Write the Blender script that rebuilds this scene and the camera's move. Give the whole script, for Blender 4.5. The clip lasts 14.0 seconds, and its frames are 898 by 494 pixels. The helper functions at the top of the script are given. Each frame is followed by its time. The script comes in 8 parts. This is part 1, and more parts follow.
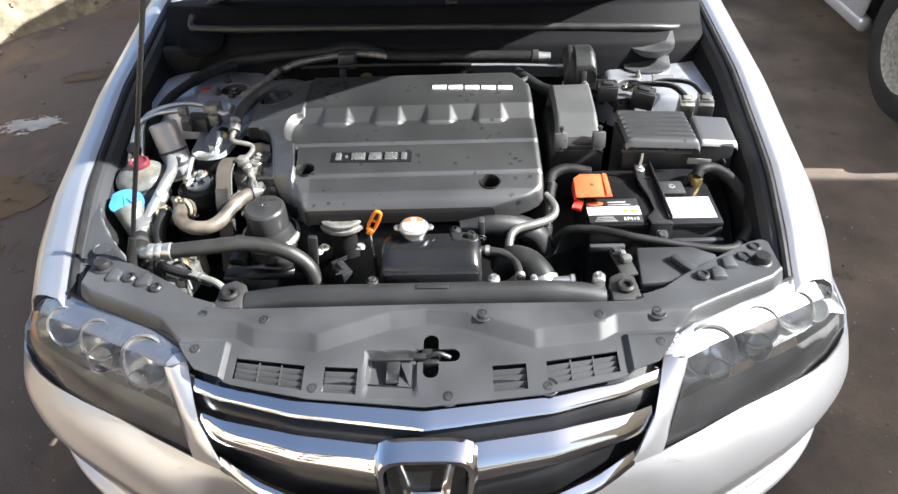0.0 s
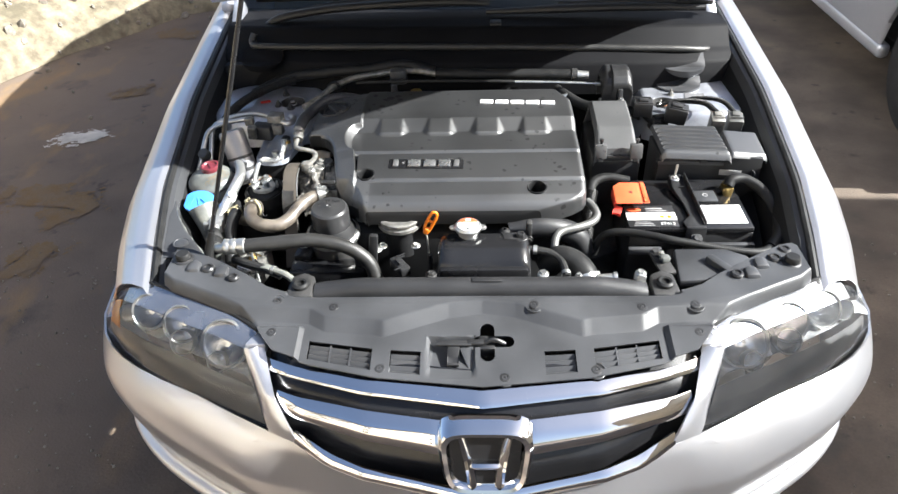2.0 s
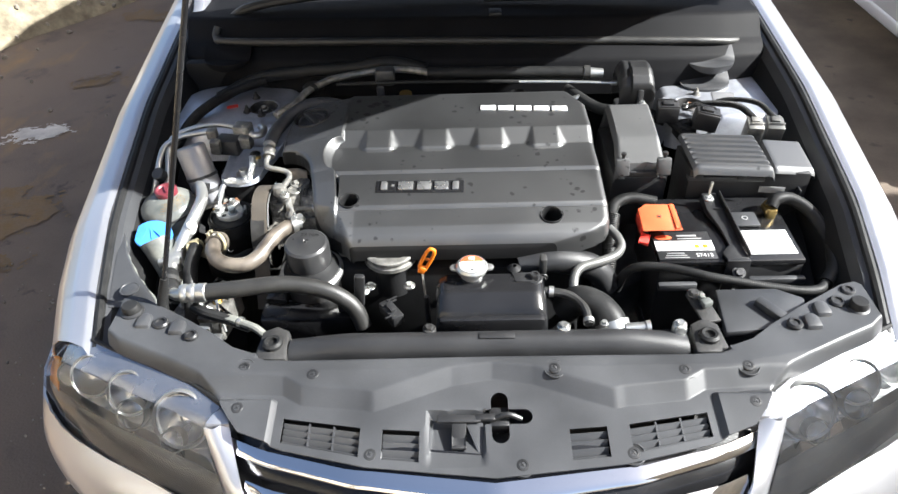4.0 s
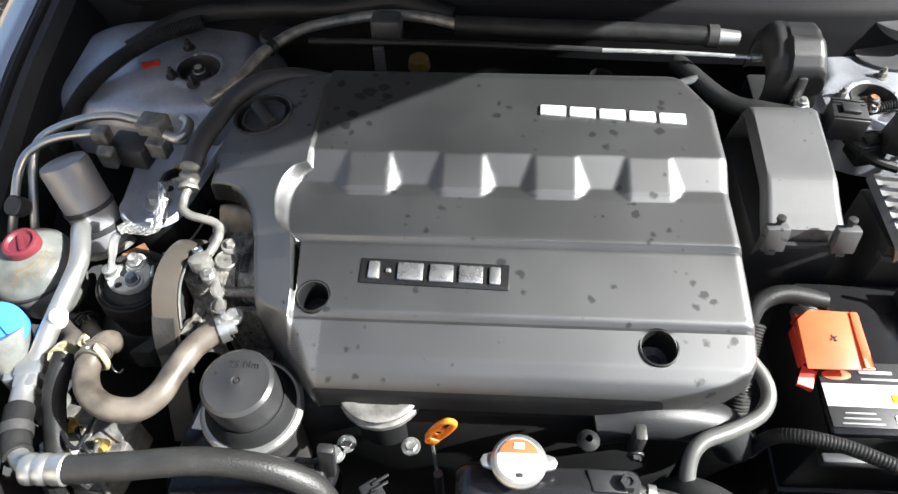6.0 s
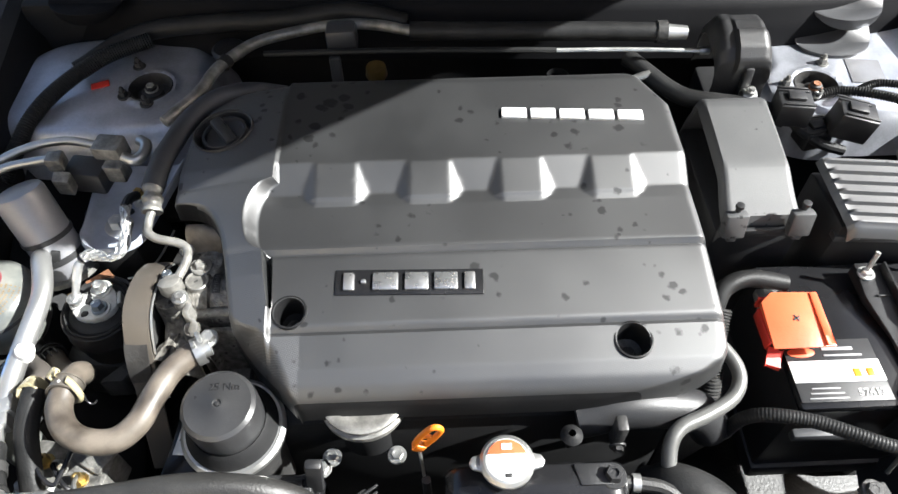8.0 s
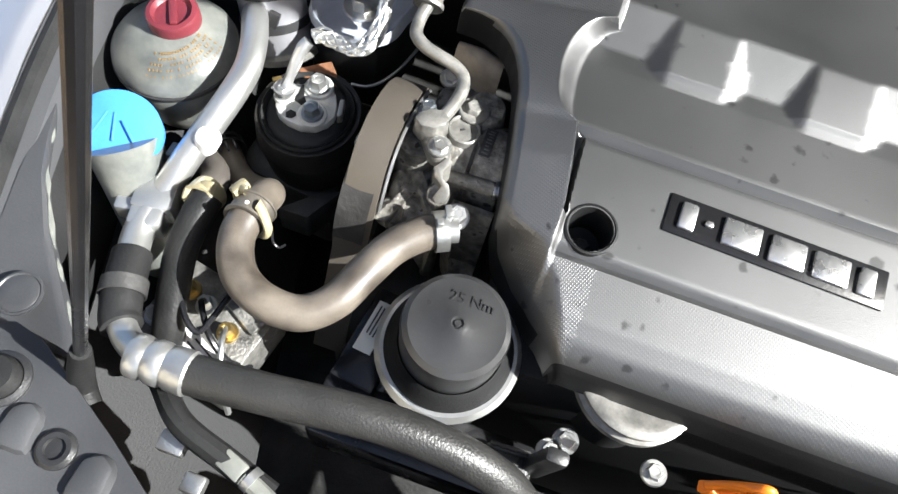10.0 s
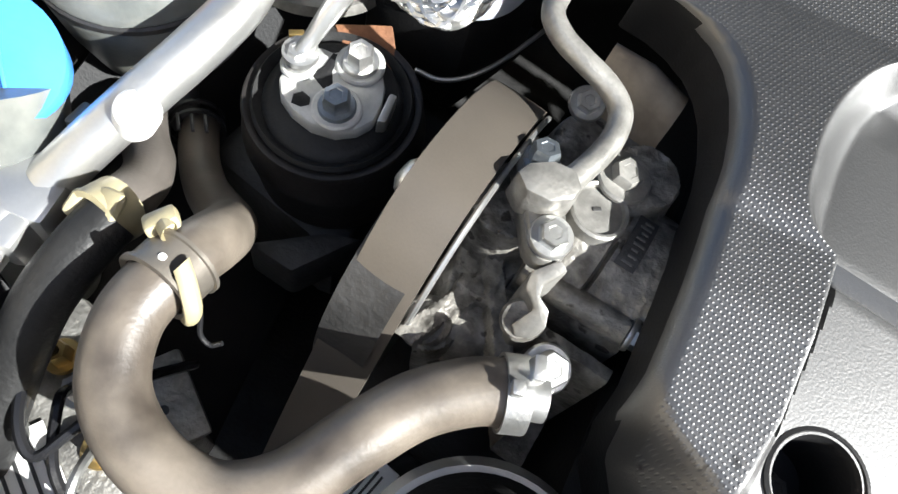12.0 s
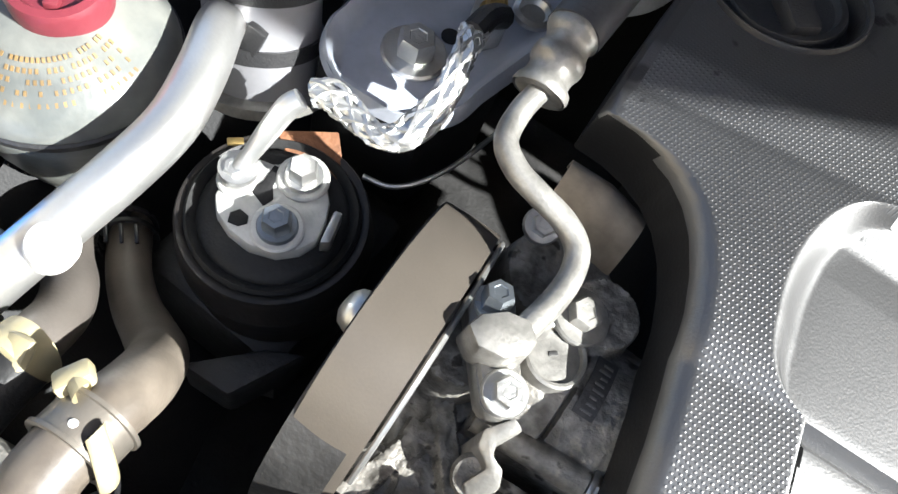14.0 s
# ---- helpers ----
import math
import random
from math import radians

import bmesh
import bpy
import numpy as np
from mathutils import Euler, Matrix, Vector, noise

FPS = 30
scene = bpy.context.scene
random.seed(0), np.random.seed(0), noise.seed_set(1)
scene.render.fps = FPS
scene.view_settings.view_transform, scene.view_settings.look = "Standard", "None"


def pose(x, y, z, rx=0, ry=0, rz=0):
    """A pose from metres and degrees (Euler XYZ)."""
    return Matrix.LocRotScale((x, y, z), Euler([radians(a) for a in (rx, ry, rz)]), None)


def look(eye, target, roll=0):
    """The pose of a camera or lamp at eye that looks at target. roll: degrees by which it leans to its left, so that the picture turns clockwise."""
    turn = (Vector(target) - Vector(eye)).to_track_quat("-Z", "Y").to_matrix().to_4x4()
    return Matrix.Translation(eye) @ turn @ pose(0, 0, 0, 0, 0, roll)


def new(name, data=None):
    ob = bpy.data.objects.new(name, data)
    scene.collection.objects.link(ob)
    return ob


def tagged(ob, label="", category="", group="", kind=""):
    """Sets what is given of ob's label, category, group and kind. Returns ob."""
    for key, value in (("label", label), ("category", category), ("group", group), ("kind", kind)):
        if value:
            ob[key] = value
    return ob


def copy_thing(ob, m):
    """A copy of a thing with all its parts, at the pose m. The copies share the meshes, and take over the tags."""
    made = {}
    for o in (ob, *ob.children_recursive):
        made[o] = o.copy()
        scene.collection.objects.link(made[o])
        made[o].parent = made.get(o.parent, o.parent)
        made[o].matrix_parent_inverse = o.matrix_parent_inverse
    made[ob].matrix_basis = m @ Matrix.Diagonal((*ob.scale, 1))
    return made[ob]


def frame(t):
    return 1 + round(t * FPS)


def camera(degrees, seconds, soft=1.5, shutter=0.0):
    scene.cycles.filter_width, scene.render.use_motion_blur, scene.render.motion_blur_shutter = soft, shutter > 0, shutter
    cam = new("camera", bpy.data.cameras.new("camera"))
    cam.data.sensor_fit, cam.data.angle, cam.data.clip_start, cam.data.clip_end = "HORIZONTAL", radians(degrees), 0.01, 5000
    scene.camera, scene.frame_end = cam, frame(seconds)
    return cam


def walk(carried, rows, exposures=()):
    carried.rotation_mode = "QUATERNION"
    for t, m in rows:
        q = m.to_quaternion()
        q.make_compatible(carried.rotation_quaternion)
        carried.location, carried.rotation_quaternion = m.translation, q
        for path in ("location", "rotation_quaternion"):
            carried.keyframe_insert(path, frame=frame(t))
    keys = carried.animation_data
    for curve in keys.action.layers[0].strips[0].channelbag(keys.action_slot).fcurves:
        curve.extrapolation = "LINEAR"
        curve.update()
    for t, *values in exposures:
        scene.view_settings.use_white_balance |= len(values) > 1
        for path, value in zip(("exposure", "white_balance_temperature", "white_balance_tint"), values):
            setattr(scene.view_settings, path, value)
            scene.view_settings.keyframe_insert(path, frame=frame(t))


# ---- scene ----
cam = camera(64.5, 14.0)
PATH = [
    (0, (0.071, 0.072, 1.551), (0.019, 1.622, 0.288), -2.5),
    (0.5, (0.083, 0.013, 1.568), (-0.118, 1.61, 0.38), -4.3),
    (1, (-0.004, -0.008, 1.579), (-0.057, 1.588, 0.375), -1.4),
    (1.5, (-0.019, -0.026, 1.585), (-0.071, 1.568, 0.378), -1.8),
    (2, (-0.004, -0.045, 1.584), (-0.089, 1.545, 0.374), -2.3),
    (2.5, (0.001, -0.055, 1.584), (-0.077, 1.533, 0.371), -2.3),
    (3, (-0.006, -0.05, 1.584), (-0.068, 1.531, 0.361), -2.0),
    (3.5, (-0.049, -0.003, 1.575), (-0.113, 1.573, 0.345), -2.9),
    (4, (-0.033, 0.207, 1.541), (-0.084, 1.751, 0.27), -2.4),
    (4.2, (-0.014, 0.319, 1.541), (-0.082, 1.85, 0.257), -2.2),
    (6.3, (-0.079, 0.855, 1.415), (-0.171, 2.067, -0.173), -1.7),
    (6.5, (-0.086, 0.857, 1.416), (-0.1, 2.08, -0.167), -1.2),
    (7, (-0.091, 0.852, 1.424), (-0.048, 2.095, -0.142), -0.5),
    (7.5, (-0.09, 0.85, 1.426), (-0.045, 2.094, -0.139), -0.3),
    (8, (-0.087, 0.843, 1.432), (-0.052, 2.07, -0.147), -0.6),
    (8.5, (-0.105, 0.837, 1.433), (-0.1, 2.068, -0.143), -0.7),
    (9, (-0.163, 0.846, 1.412), (-0.255, 2.064, -0.172), 0.8),
    (9.2, (-0.203, 0.869, 1.387), (-0.293, 2.002, -0.259), 3.3),
    (11.3, (-0.37, 1.133, 1.023), (-0.513, 1.926, -0.808), 23.4),
    (11.5, (-0.375, 1.138, 1.023), (-0.512, 1.928, -0.809), 24.0),
    (12, (-0.381, 1.154, 1.022), (-0.523, 1.978, -0.795), 24.6),
    (12.5, (-0.399, 1.201, 1.024), (-0.503, 2.087, -0.766), 26.5),
    (13, (-0.411, 1.228, 1.029), (-0.637, 2.283, -0.655), 23.4),
    (13.5, (-0.409, 1.225, 1.026), (-0.54, 2.206, -0.712), 27.9),
    (14, (-0.404, 1.198, 1.023), (-0.49, 2.141, -0.739), 28.6),
]
EXPOSURES = [(0, 1.97, 6300, 8), (4.2, 1.95, 6300, 8), (6.3, 1.86, 6300, 8), (9.2, 1.80, 6300, 8), (11.3, 1.80, 6300, 8), (12.2, 1.91, 6300, 8), (13, 2.10, 6300, 8), (14, 2.20, 6300, 8)]
walk(cam, [(t, look(eye, target, roll)) for t, eye, target, roll in PATH], EXPOSURES)

# ---- light ----
SUN = Vector((1.32, -0.09, 1.0)).normalized()
sky_world = bpy.data.worlds.new("sky")
scene.world = sky_world
sky_world.use_nodes = True
_wn = sky_world.node_tree
_sky = _wn.nodes.new("ShaderNodeTexSky")
_sky.sky_type, _sky.sun_disc = "NISHITA", False
_sky.sun_elevation, _sky.sun_rotation = math.asin(SUN.z), math.atan2(SUN.x, SUN.y)
_sky.dust_density, _sky.air_density, _sky.ozone_density = 4.0, 0.8, 0.5
_wn.links.new(_sky.outputs[0], _wn.nodes["Background"].inputs[0])
_wn.nodes["Background"].inputs[1].default_value = 0.068
sun = new("sun", bpy.data.lights.new("sun", "SUN"))
sun.data.energy, sun.data.angle, sun.data.color = 5.0, radians(0.5), (1.0, 0.985, 0.95)
sun.matrix_world = look(SUN * 20, (0, 0, 0))


# ---- materials ----
def mat(name, color, rough=0.5, metal=0.0, vary=0.12, scale=12.0, bump=0.15, fine=180.0, coat=0.0, spots=None, spot_scale=40.0,
        spot_amount=0.35, rough_vary=0.12, second=None, spec=0.5, ior=1.5):
    """A surface with broad and fine variation of colour, roughness and relief, in metres."""
    m = bpy.data.materials.new(name)
    m.use_nodes = True
    nt = m.node_tree
    N, L = nt.nodes, nt.links
    b = N["Principled BSDF"]
    co = N.new("ShaderNodeTexCoord")
    obr = N.new("ShaderNodeObjectInfo")
    off = N.new("ShaderNodeVectorMath")
    off.operation = "ADD"
    L.new(co.outputs["Object"], off.inputs[0])
    L.new(obr.outputs["Location"], off.inputs[1])
    n1 = N.new("ShaderNodeTexNoise")
    n1.inputs["Scale"].default_value, n1.inputs["Detail"].default_value = scale, 5
    n2 = N.new("ShaderNodeTexNoise")
    n2.inputs["Scale"].default_value, n2.inputs["Detail"].default_value = fine, 3
    for n in (n1, n2):
        L.new(off.outputs[0], n.inputs["Vector"])
    ramp = N.new("ShaderNodeValToRGB")
    c = Vector(color)
    dark, light = c * (1 - vary), c * (1 + vary)
    if second:
        light = Vector(second)
    ramp.color_ramp.elements[0].color = (*dark, 1)
    ramp.color_ramp.elements[1].color = (*[min(v, 1) for v in light], 1)
    ramp.color_ramp.elements[0].position, ramp.color_ramp.elements[1].position = 0.32, 0.68
    L.new(n1.outputs[0], ramp.inputs[0])
    out = ramp.outputs[0]
    grain = N.new("ShaderNodeMix")
    grain.data_type, grain.blend_type = "RGBA", "MULTIPLY"
    grain.inputs[0].default_value = min(1.0, vary * 0.9)
    L.new(out, grain.inputs[6])
    L.new(n2.outputs[0], grain.inputs[7])
    gain = N.new("ShaderNodeMix")
    gain.data_type, gain.blend_type, gain.clamp_result = "RGBA", "MULTIPLY", False
    gain.inputs[0].default_value = 1.0
    k = 1.0 / (1 - min(1.0, vary * 0.9) * 0.5)
    gain.inputs[7].default_value = (k, k, k, 1)
    L.new(grain.outputs[2], gain.inputs[6])
    out = gain.outputs[2]
    if spots:
        v = N.new("ShaderNodeTexVoronoi")
        v.inputs["Scale"].default_value = spot_scale
        v.inputs["Randomness"].default_value = 1.0
        wob, warp = N.new("ShaderNodeTexNoise"), N.new("ShaderNodeVectorMath")
        wob.inputs["Scale"].default_value, wob.inputs["Detail"].default_value = spot_scale * 2.2, 3
        L.new(off.outputs[0], wob.inputs["Vector"])
        warp.operation = "MULTIPLY_ADD"
        L.new(wob.outputs["Color"], warp.inputs[0])
        warp.inputs[1].default_value = (0.5 / spot_scale,) * 3
        L.new(off.outputs[0], warp.inputs[2])
        L.new(warp.outputs[0], v.inputs["Vector"])
        less = N.new("ShaderNodeMath")
        less.operation = "MULTIPLY_ADD"
        L.new(n1.outputs[0], less.inputs[0])
        less.inputs[1].default_value, less.inputs[2].default_value = 1.5, -0.80 + spot_amount
        gap = N.new("ShaderNodeMath")
        gap.operation = "SUBTRACT"
        L.new(less.outputs[0], gap.inputs[0])
        L.new(v.outputs["Distance"], gap.inputs[1])
        cmp_ = N.new("ShaderNodeMapRange")
        L.new(gap.outputs[0], cmp_.inputs[0])
        cmp_.inputs[1].default_value, cmp_.inputs[2].default_value, cmp_.inputs[4].default_value = -0.02, 0.09, 0.85
        mx = N.new("ShaderNodeMix")
        mx.data_type = "RGBA"
        L.new(cmp_.outputs[0], mx.inputs[0])
        L.new(out, mx.inputs[6])
        mx.inputs[7].default_value = (*spots, 1)
        out = mx.outputs[2]
        wet = N.new("ShaderNodeMath")
        wet.operation = "MULTIPLY_ADD"
        L.new(cmp_.outputs[0], wet.inputs[0])
        wet.inputs[1].default_value, wet.inputs[2].default_value = -0.6 * spec, spec
        L.new(wet.outputs[0], b.inputs["Specular IOR Level"])
    L.new(out, b.inputs["Base Color"])
    b.inputs["Metallic"].default_value = metal
    b.inputs["Specular IOR Level"].default_value, b.inputs["IOR"].default_value = spec, ior
    r = N.new("ShaderNodeMapRange")
    r.inputs[3].default_value, r.inputs[4].default_value = max(0.02, rough - rough_vary), min(1, rough + rough_vary)
    L.new(n1.outputs[0], r.inputs[0])
    L.new(r.outputs[0], b.inputs["Roughness"])
    if coat:
        b.inputs["Coat Weight"].default_value, b.inputs["Coat Roughness"].default_value = coat, 0.05
    if bump:
        bp = N.new("ShaderNodeBump")
        bp.inputs["Strength"].default_value, bp.inputs["Distance"].default_value = bump, 0.002
        L.new(n2.outputs[0], bp.inputs["Height"])
        L.new(bp.outputs[0], b.inputs["Normal"])
    return m


def clear_mat(name, tint=(1, 1, 1), gloss=0.02, haze=0.0):
    m = bpy.data.materials.new(name)
    m.use_nodes = True
    N, L = m.node_tree.nodes, m.node_tree.links
    N.remove(N["Principled BSDF"])
    tr, gl, mx, fr = N.new("ShaderNodeBsdfTransparent"), N.new("ShaderNodeBsdfGlossy"), N.new("ShaderNodeMixShader"), N.new("ShaderNodeFresnel")
    tr.inputs[0].default_value = (*tint, 1)
    gl.inputs["Roughness"].default_value = gloss
    fr.inputs[0].default_value = 1.5
    L.new(fr.outputs[0], mx.inputs[0])
    L.new(tr.outputs[0], mx.inputs[1])
    L.new(gl.outputs[0], mx.inputs[2])
    out = mx.outputs[0]
    if haze:
        df, hz = N.new("ShaderNodeBsdfDiffuse"), N.new("ShaderNodeMixShader")
        df.inputs[0].default_value = (0.75, 0.75, 0.75, 1)
        co, ns, rg = N.new("ShaderNodeTexCoord"), N.new("ShaderNodeTexNoise"), N.new("ShaderNodeMapRange")
        ns.inputs["Scale"].default_value, ns.inputs["Detail"].default_value = 14, 6
        L.new(co.outputs["Object"], ns.inputs["Vector"])
        L.new(ns.outputs[0], rg.inputs[0])
        rg.inputs[1].default_value, rg.inputs[2].default_value, rg.inputs[3].default_value, rg.inputs[4].default_value = 0.3, 0.7, haze * 0.6, haze * 1.5
        L.new(rg.outputs[0], hz.inputs[0])
        L.new(out, hz.inputs[1])
        L.new(df.outputs[0], hz.inputs[2])
        out = hz.outputs[0]
    L.new(out, N["Material Output"].inputs[0])
    return m


def dimple(m, scale=520.0, strength=0.5):
    """Adds a moulded stipple of small separate raised dots to a plastic."""
    N, L = m.node_tree.nodes, m.node_tree.links
    co, turn = N.new("ShaderNodeTexCoord"), N.new("ShaderNodeMapping")
    turn.inputs["Rotation"].default_value = (0, 0, radians(24))
    v = N.new("ShaderNodeTexVoronoi")
    v.voronoi_dimensions = "2D"
    v.inputs["Scale"].default_value, v.inputs["Randomness"].default_value = scale, 0.0
    L.new(co.outputs["Object"], turn.inputs[0])
    L.new(turn.outputs[0], v.inputs["Vector"])
    dot = N.new("ShaderNodeMapRange")
    dot.interpolation_type = "SMOOTHSTEP"
    dot.inputs[1].default_value, dot.inputs[2].default_value = 0.08, 0.34
    dot.inputs[3].default_value, dot.inputs[4].default_value = 1.0, 0.0
    L.new(v.outputs["Distance"], dot.inputs[0])
    bp = N.new("ShaderNodeBump")
    bp.inputs["Strength"].default_value, bp.inputs["Distance"].default_value = strength, 0.0005
    L.new(dot.outputs[0], bp.inputs["Height"])
    b = N["Principled BSDF"]
    if b.inputs["Normal"].links:
        L.new(b.inputs["Normal"].links[0].from_socket, bp.inputs["Normal"])
    L.new(bp.outputs[0], b.inputs["Normal"])
    return m


SILVER = mat("silver_paint", (0.60, 0.60, 0.625), 0.32, 0.80, 0.03, 3, 0.0, 900, coat=0.4)
SILVER_BAY = mat("dusty_silver_paint", (0.42, 0.435, 0.48), 0.36, 0.6, 0.3, 14, 0.06, 300, coat=0.6)
CHROME = mat("chrome", (0.85, 0.85, 0.86), 0.06, 1.0, 0.03, 8, 0.0, 200, rough_vary=0.03)
BLACK = mat("black_plastic", (0.022, 0.022, 0.023), 0.42, 0, 0.25, 14, 0.2, 700)
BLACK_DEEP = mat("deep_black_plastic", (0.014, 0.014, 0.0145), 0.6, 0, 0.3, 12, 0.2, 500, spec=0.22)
COWL_BLACK = mat("dull_scuttle_plastic", (0.007, 0.007, 0.008), 0.62, 0, 0.25, 9, 0.1, 500, spec=0.10)
BLACK_GLOSS = mat("black_paint", (0.012, 0.012, 0.013), 0.25, 0, 0.2, 10, 0.05, 300)
GREY_PLASTIC = mat("dusty_black_plastic", (0.046, 0.047, 0.050), 0.42, 0, 0.3, 7, 0.08, 600)
COVER = mat("moulded_cover_plastic", (0.0045, 0.0048, 0.0053), 0.48, 0, 0.12, 7, 0.08, 900, spots=(0.0018, 0.0018, 0.002), spot_scale=46, spot_amount=0.17, spec=1.0, ior=1.78)
COVER_STIPPLE = dimple(mat("stippled_cover_plastic", (0.018, 0.0188, 0.0204), 0.47, 0, 0.12, 7, 0.04, 900, spots=(0.004, 0.004, 0.0044), spot_scale=60, spot_amount=0.16, spec=1.0, ior=1.80), 500, 0.42)
COVER_FINE = dimple(mat("finely_stippled_cover_plastic", (0.0045, 0.0048, 0.0053), 0.48, 0, 0.12, 7, 0.04, 900, spots=(0.0018, 0.0018, 0.002), spot_scale=46, spot_amount=0.17, spec=1.0, ior=1.78), 500, 0.12)
RUBBER = mat("rubber", (0.017, 0.017, 0.017), 0.5, 0, 0.35, 25, 0.2, 400, spec=0.25)
RUBBER_BROWN = mat("aged_rubber", (0.055, 0.044, 0.035), 0.42, 0, 0.25, 26, 0.08, 500, spec=0.8, second=(0.165, 0.140, 0.112))
LID_GREY = mat("dusty_grey_lid_plastic", (0.055, 0.0555, 0.0565), 0.56, 0, 0.2, 9, 0.1, 600, spots=(0.012, 0.012, 0.012), spot_scale=80, spot_amount=0.10, spec=0.7, ior=1.55)
PIPE_GREY = mat("grey_coated_pipe", (0.115, 0.115, 0.11), 0.38, 0.2, 0.2, 25, 0.1, 400)
RUBBER_GREY = mat("dusty_rubber", (0.025, 0.0245, 0.0235), 0.44, 0, 0.3, 25, 0.3, 500)
ALU = mat("aluminium", (0.56, 0.56, 0.545), 0.36, 0.85, 0.10, 24, 0.06, 500)
ALU_CAST = mat("cast_aluminium", (0.18, 0.175, 0.162), 0.5, 0.6, 0.5, 55, 0.5, 350, second=(0.34, 0.33, 0.305))
ZINC = mat("zinc_steel", (0.60, 0.60, 0.58), 0.35, 0.9, 0.18, 40, 0.15, 400)
ALU_DULL = mat("dull_oily_aluminium", (0.23, 0.223, 0.206), 0.42, 0.5, 0.35, 60, 0.15, 500, second=(0.34, 0.33, 0.305))
PUMP_CAST = mat("oily_cast_housing", (0.13, 0.120, 0.104), 0.45, 0.3, 0.45, 90, 0.5, 350, spots=(0.035, 0.030, 0.025), spot_scale=90, spot_amount=0.2, second=(0.30, 0.285, 0.255))
DARK_METAL = mat("dark_metal", (0.046, 0.045, 0.044), 0.5, 0.35, 0.4, 20, 0.4, 200)
PLATE = mat("sawn_aluminium_plate", (0.46, 0.46, 0.44), 0.5, 0.2, 0.2, 60, 0.15, 500)
STEEL_BLUE = mat("blued_zinc_steel", (0.26, 0.29, 0.32), 0.35, 0.8, 0.2, 50, 0.1, 400)
RUST = mat("rusty_steel", (0.22, 0.10, 0.05), 0.8, 0.1, 0.4, 40, 0.5, 300)
BELT = mat("ribbed_belt_rubber", (0.082, 0.071, 0.059), 0.34, 0, 0.15, 9, 0.05, 900)
RED = mat("red_plastic", (0.62, 0.045, 0.03), 0.45, 0, 0.15, 20, 0.1, 300)
ORANGE_RED = mat("orange_red_plastic", (0.75, 0.13, 0.05), 0.4, 0, 0.1, 20, 0.1, 300)
ORANGE = mat("orange_plastic", (0.85, 0.22, 0.015), 0.4, 0, 0.1, 30, 0.1, 300)
BLUE = mat("blue_plastic", (0.06, 0.25, 0.70), 0.4, 0, 0.1, 30, 0.1, 300)
CREAM = mat("translucent_plastic", (0.118, 0.127, 0.122), 0.36, 0, 0.25, 30, 0.1, 200, second=(0.195, 0.197, 0.175))
IVORY = mat("ivory_plastic", (0.32, 0.28, 0.17), 0.4, 0, 0.15, 40, 0.05, 300)
RED_CAP = mat("faded_red_cap", (0.135, 0.022, 0.030), 0.4, 0, 0.15, 30, 0.1, 300)
YELLOW_PRINT = mat("worn_yellow_print", (0.17, 0.11, 0.045), 0.6, 0, 0.3, 60, 0, 300)
WHITE = mat("white_label", (0.80, 0.80, 0.78), 0.5, 0, 0.05, 30, 0.02, 300)
WHITE_BADGE = mat("white_badge", (0.82, 0.82, 0.82), 0.35, 0, 0.03, 30, 0.02, 300)
SILVER_BADGE = mat("silver_badge", (0.70, 0.70, 0.70), 0.28, 0.9, 0.12, 60, 0.1, 300)
PRINT = mat("dark_print", (0.03, 0.03, 0.03), 0.5, 0, 0.05, 30, 0, 300)
PRINT_PALE = mat("pale_print", (0.34, 0.34, 0.34), 0.5, 0, 0.05, 30, 0, 300)
AMBER = mat("amber_lens", (0.80, 0.30, 0.03), 0.15, 0, 0.1, 30, 0, 300)
BRASS = mat("yellow_zinc", (0.55, 0.40, 0.16), 0.4, 1.0, 0.2, 40, 0.1, 300)
LENS = clear_mat("clear_lens", (0.93, 0.94, 0.95), haze=0.022)
GLASS = clear_mat("windscreen_glass", (0.75, 0.85, 0.83))
ASPHALT = mat("worn_asphalt", (0.084, 0.065, 0.050), 0.8, 0, 0.36, 3.2, 0.9, 130, second=(0.15, 0.114, 0.084))
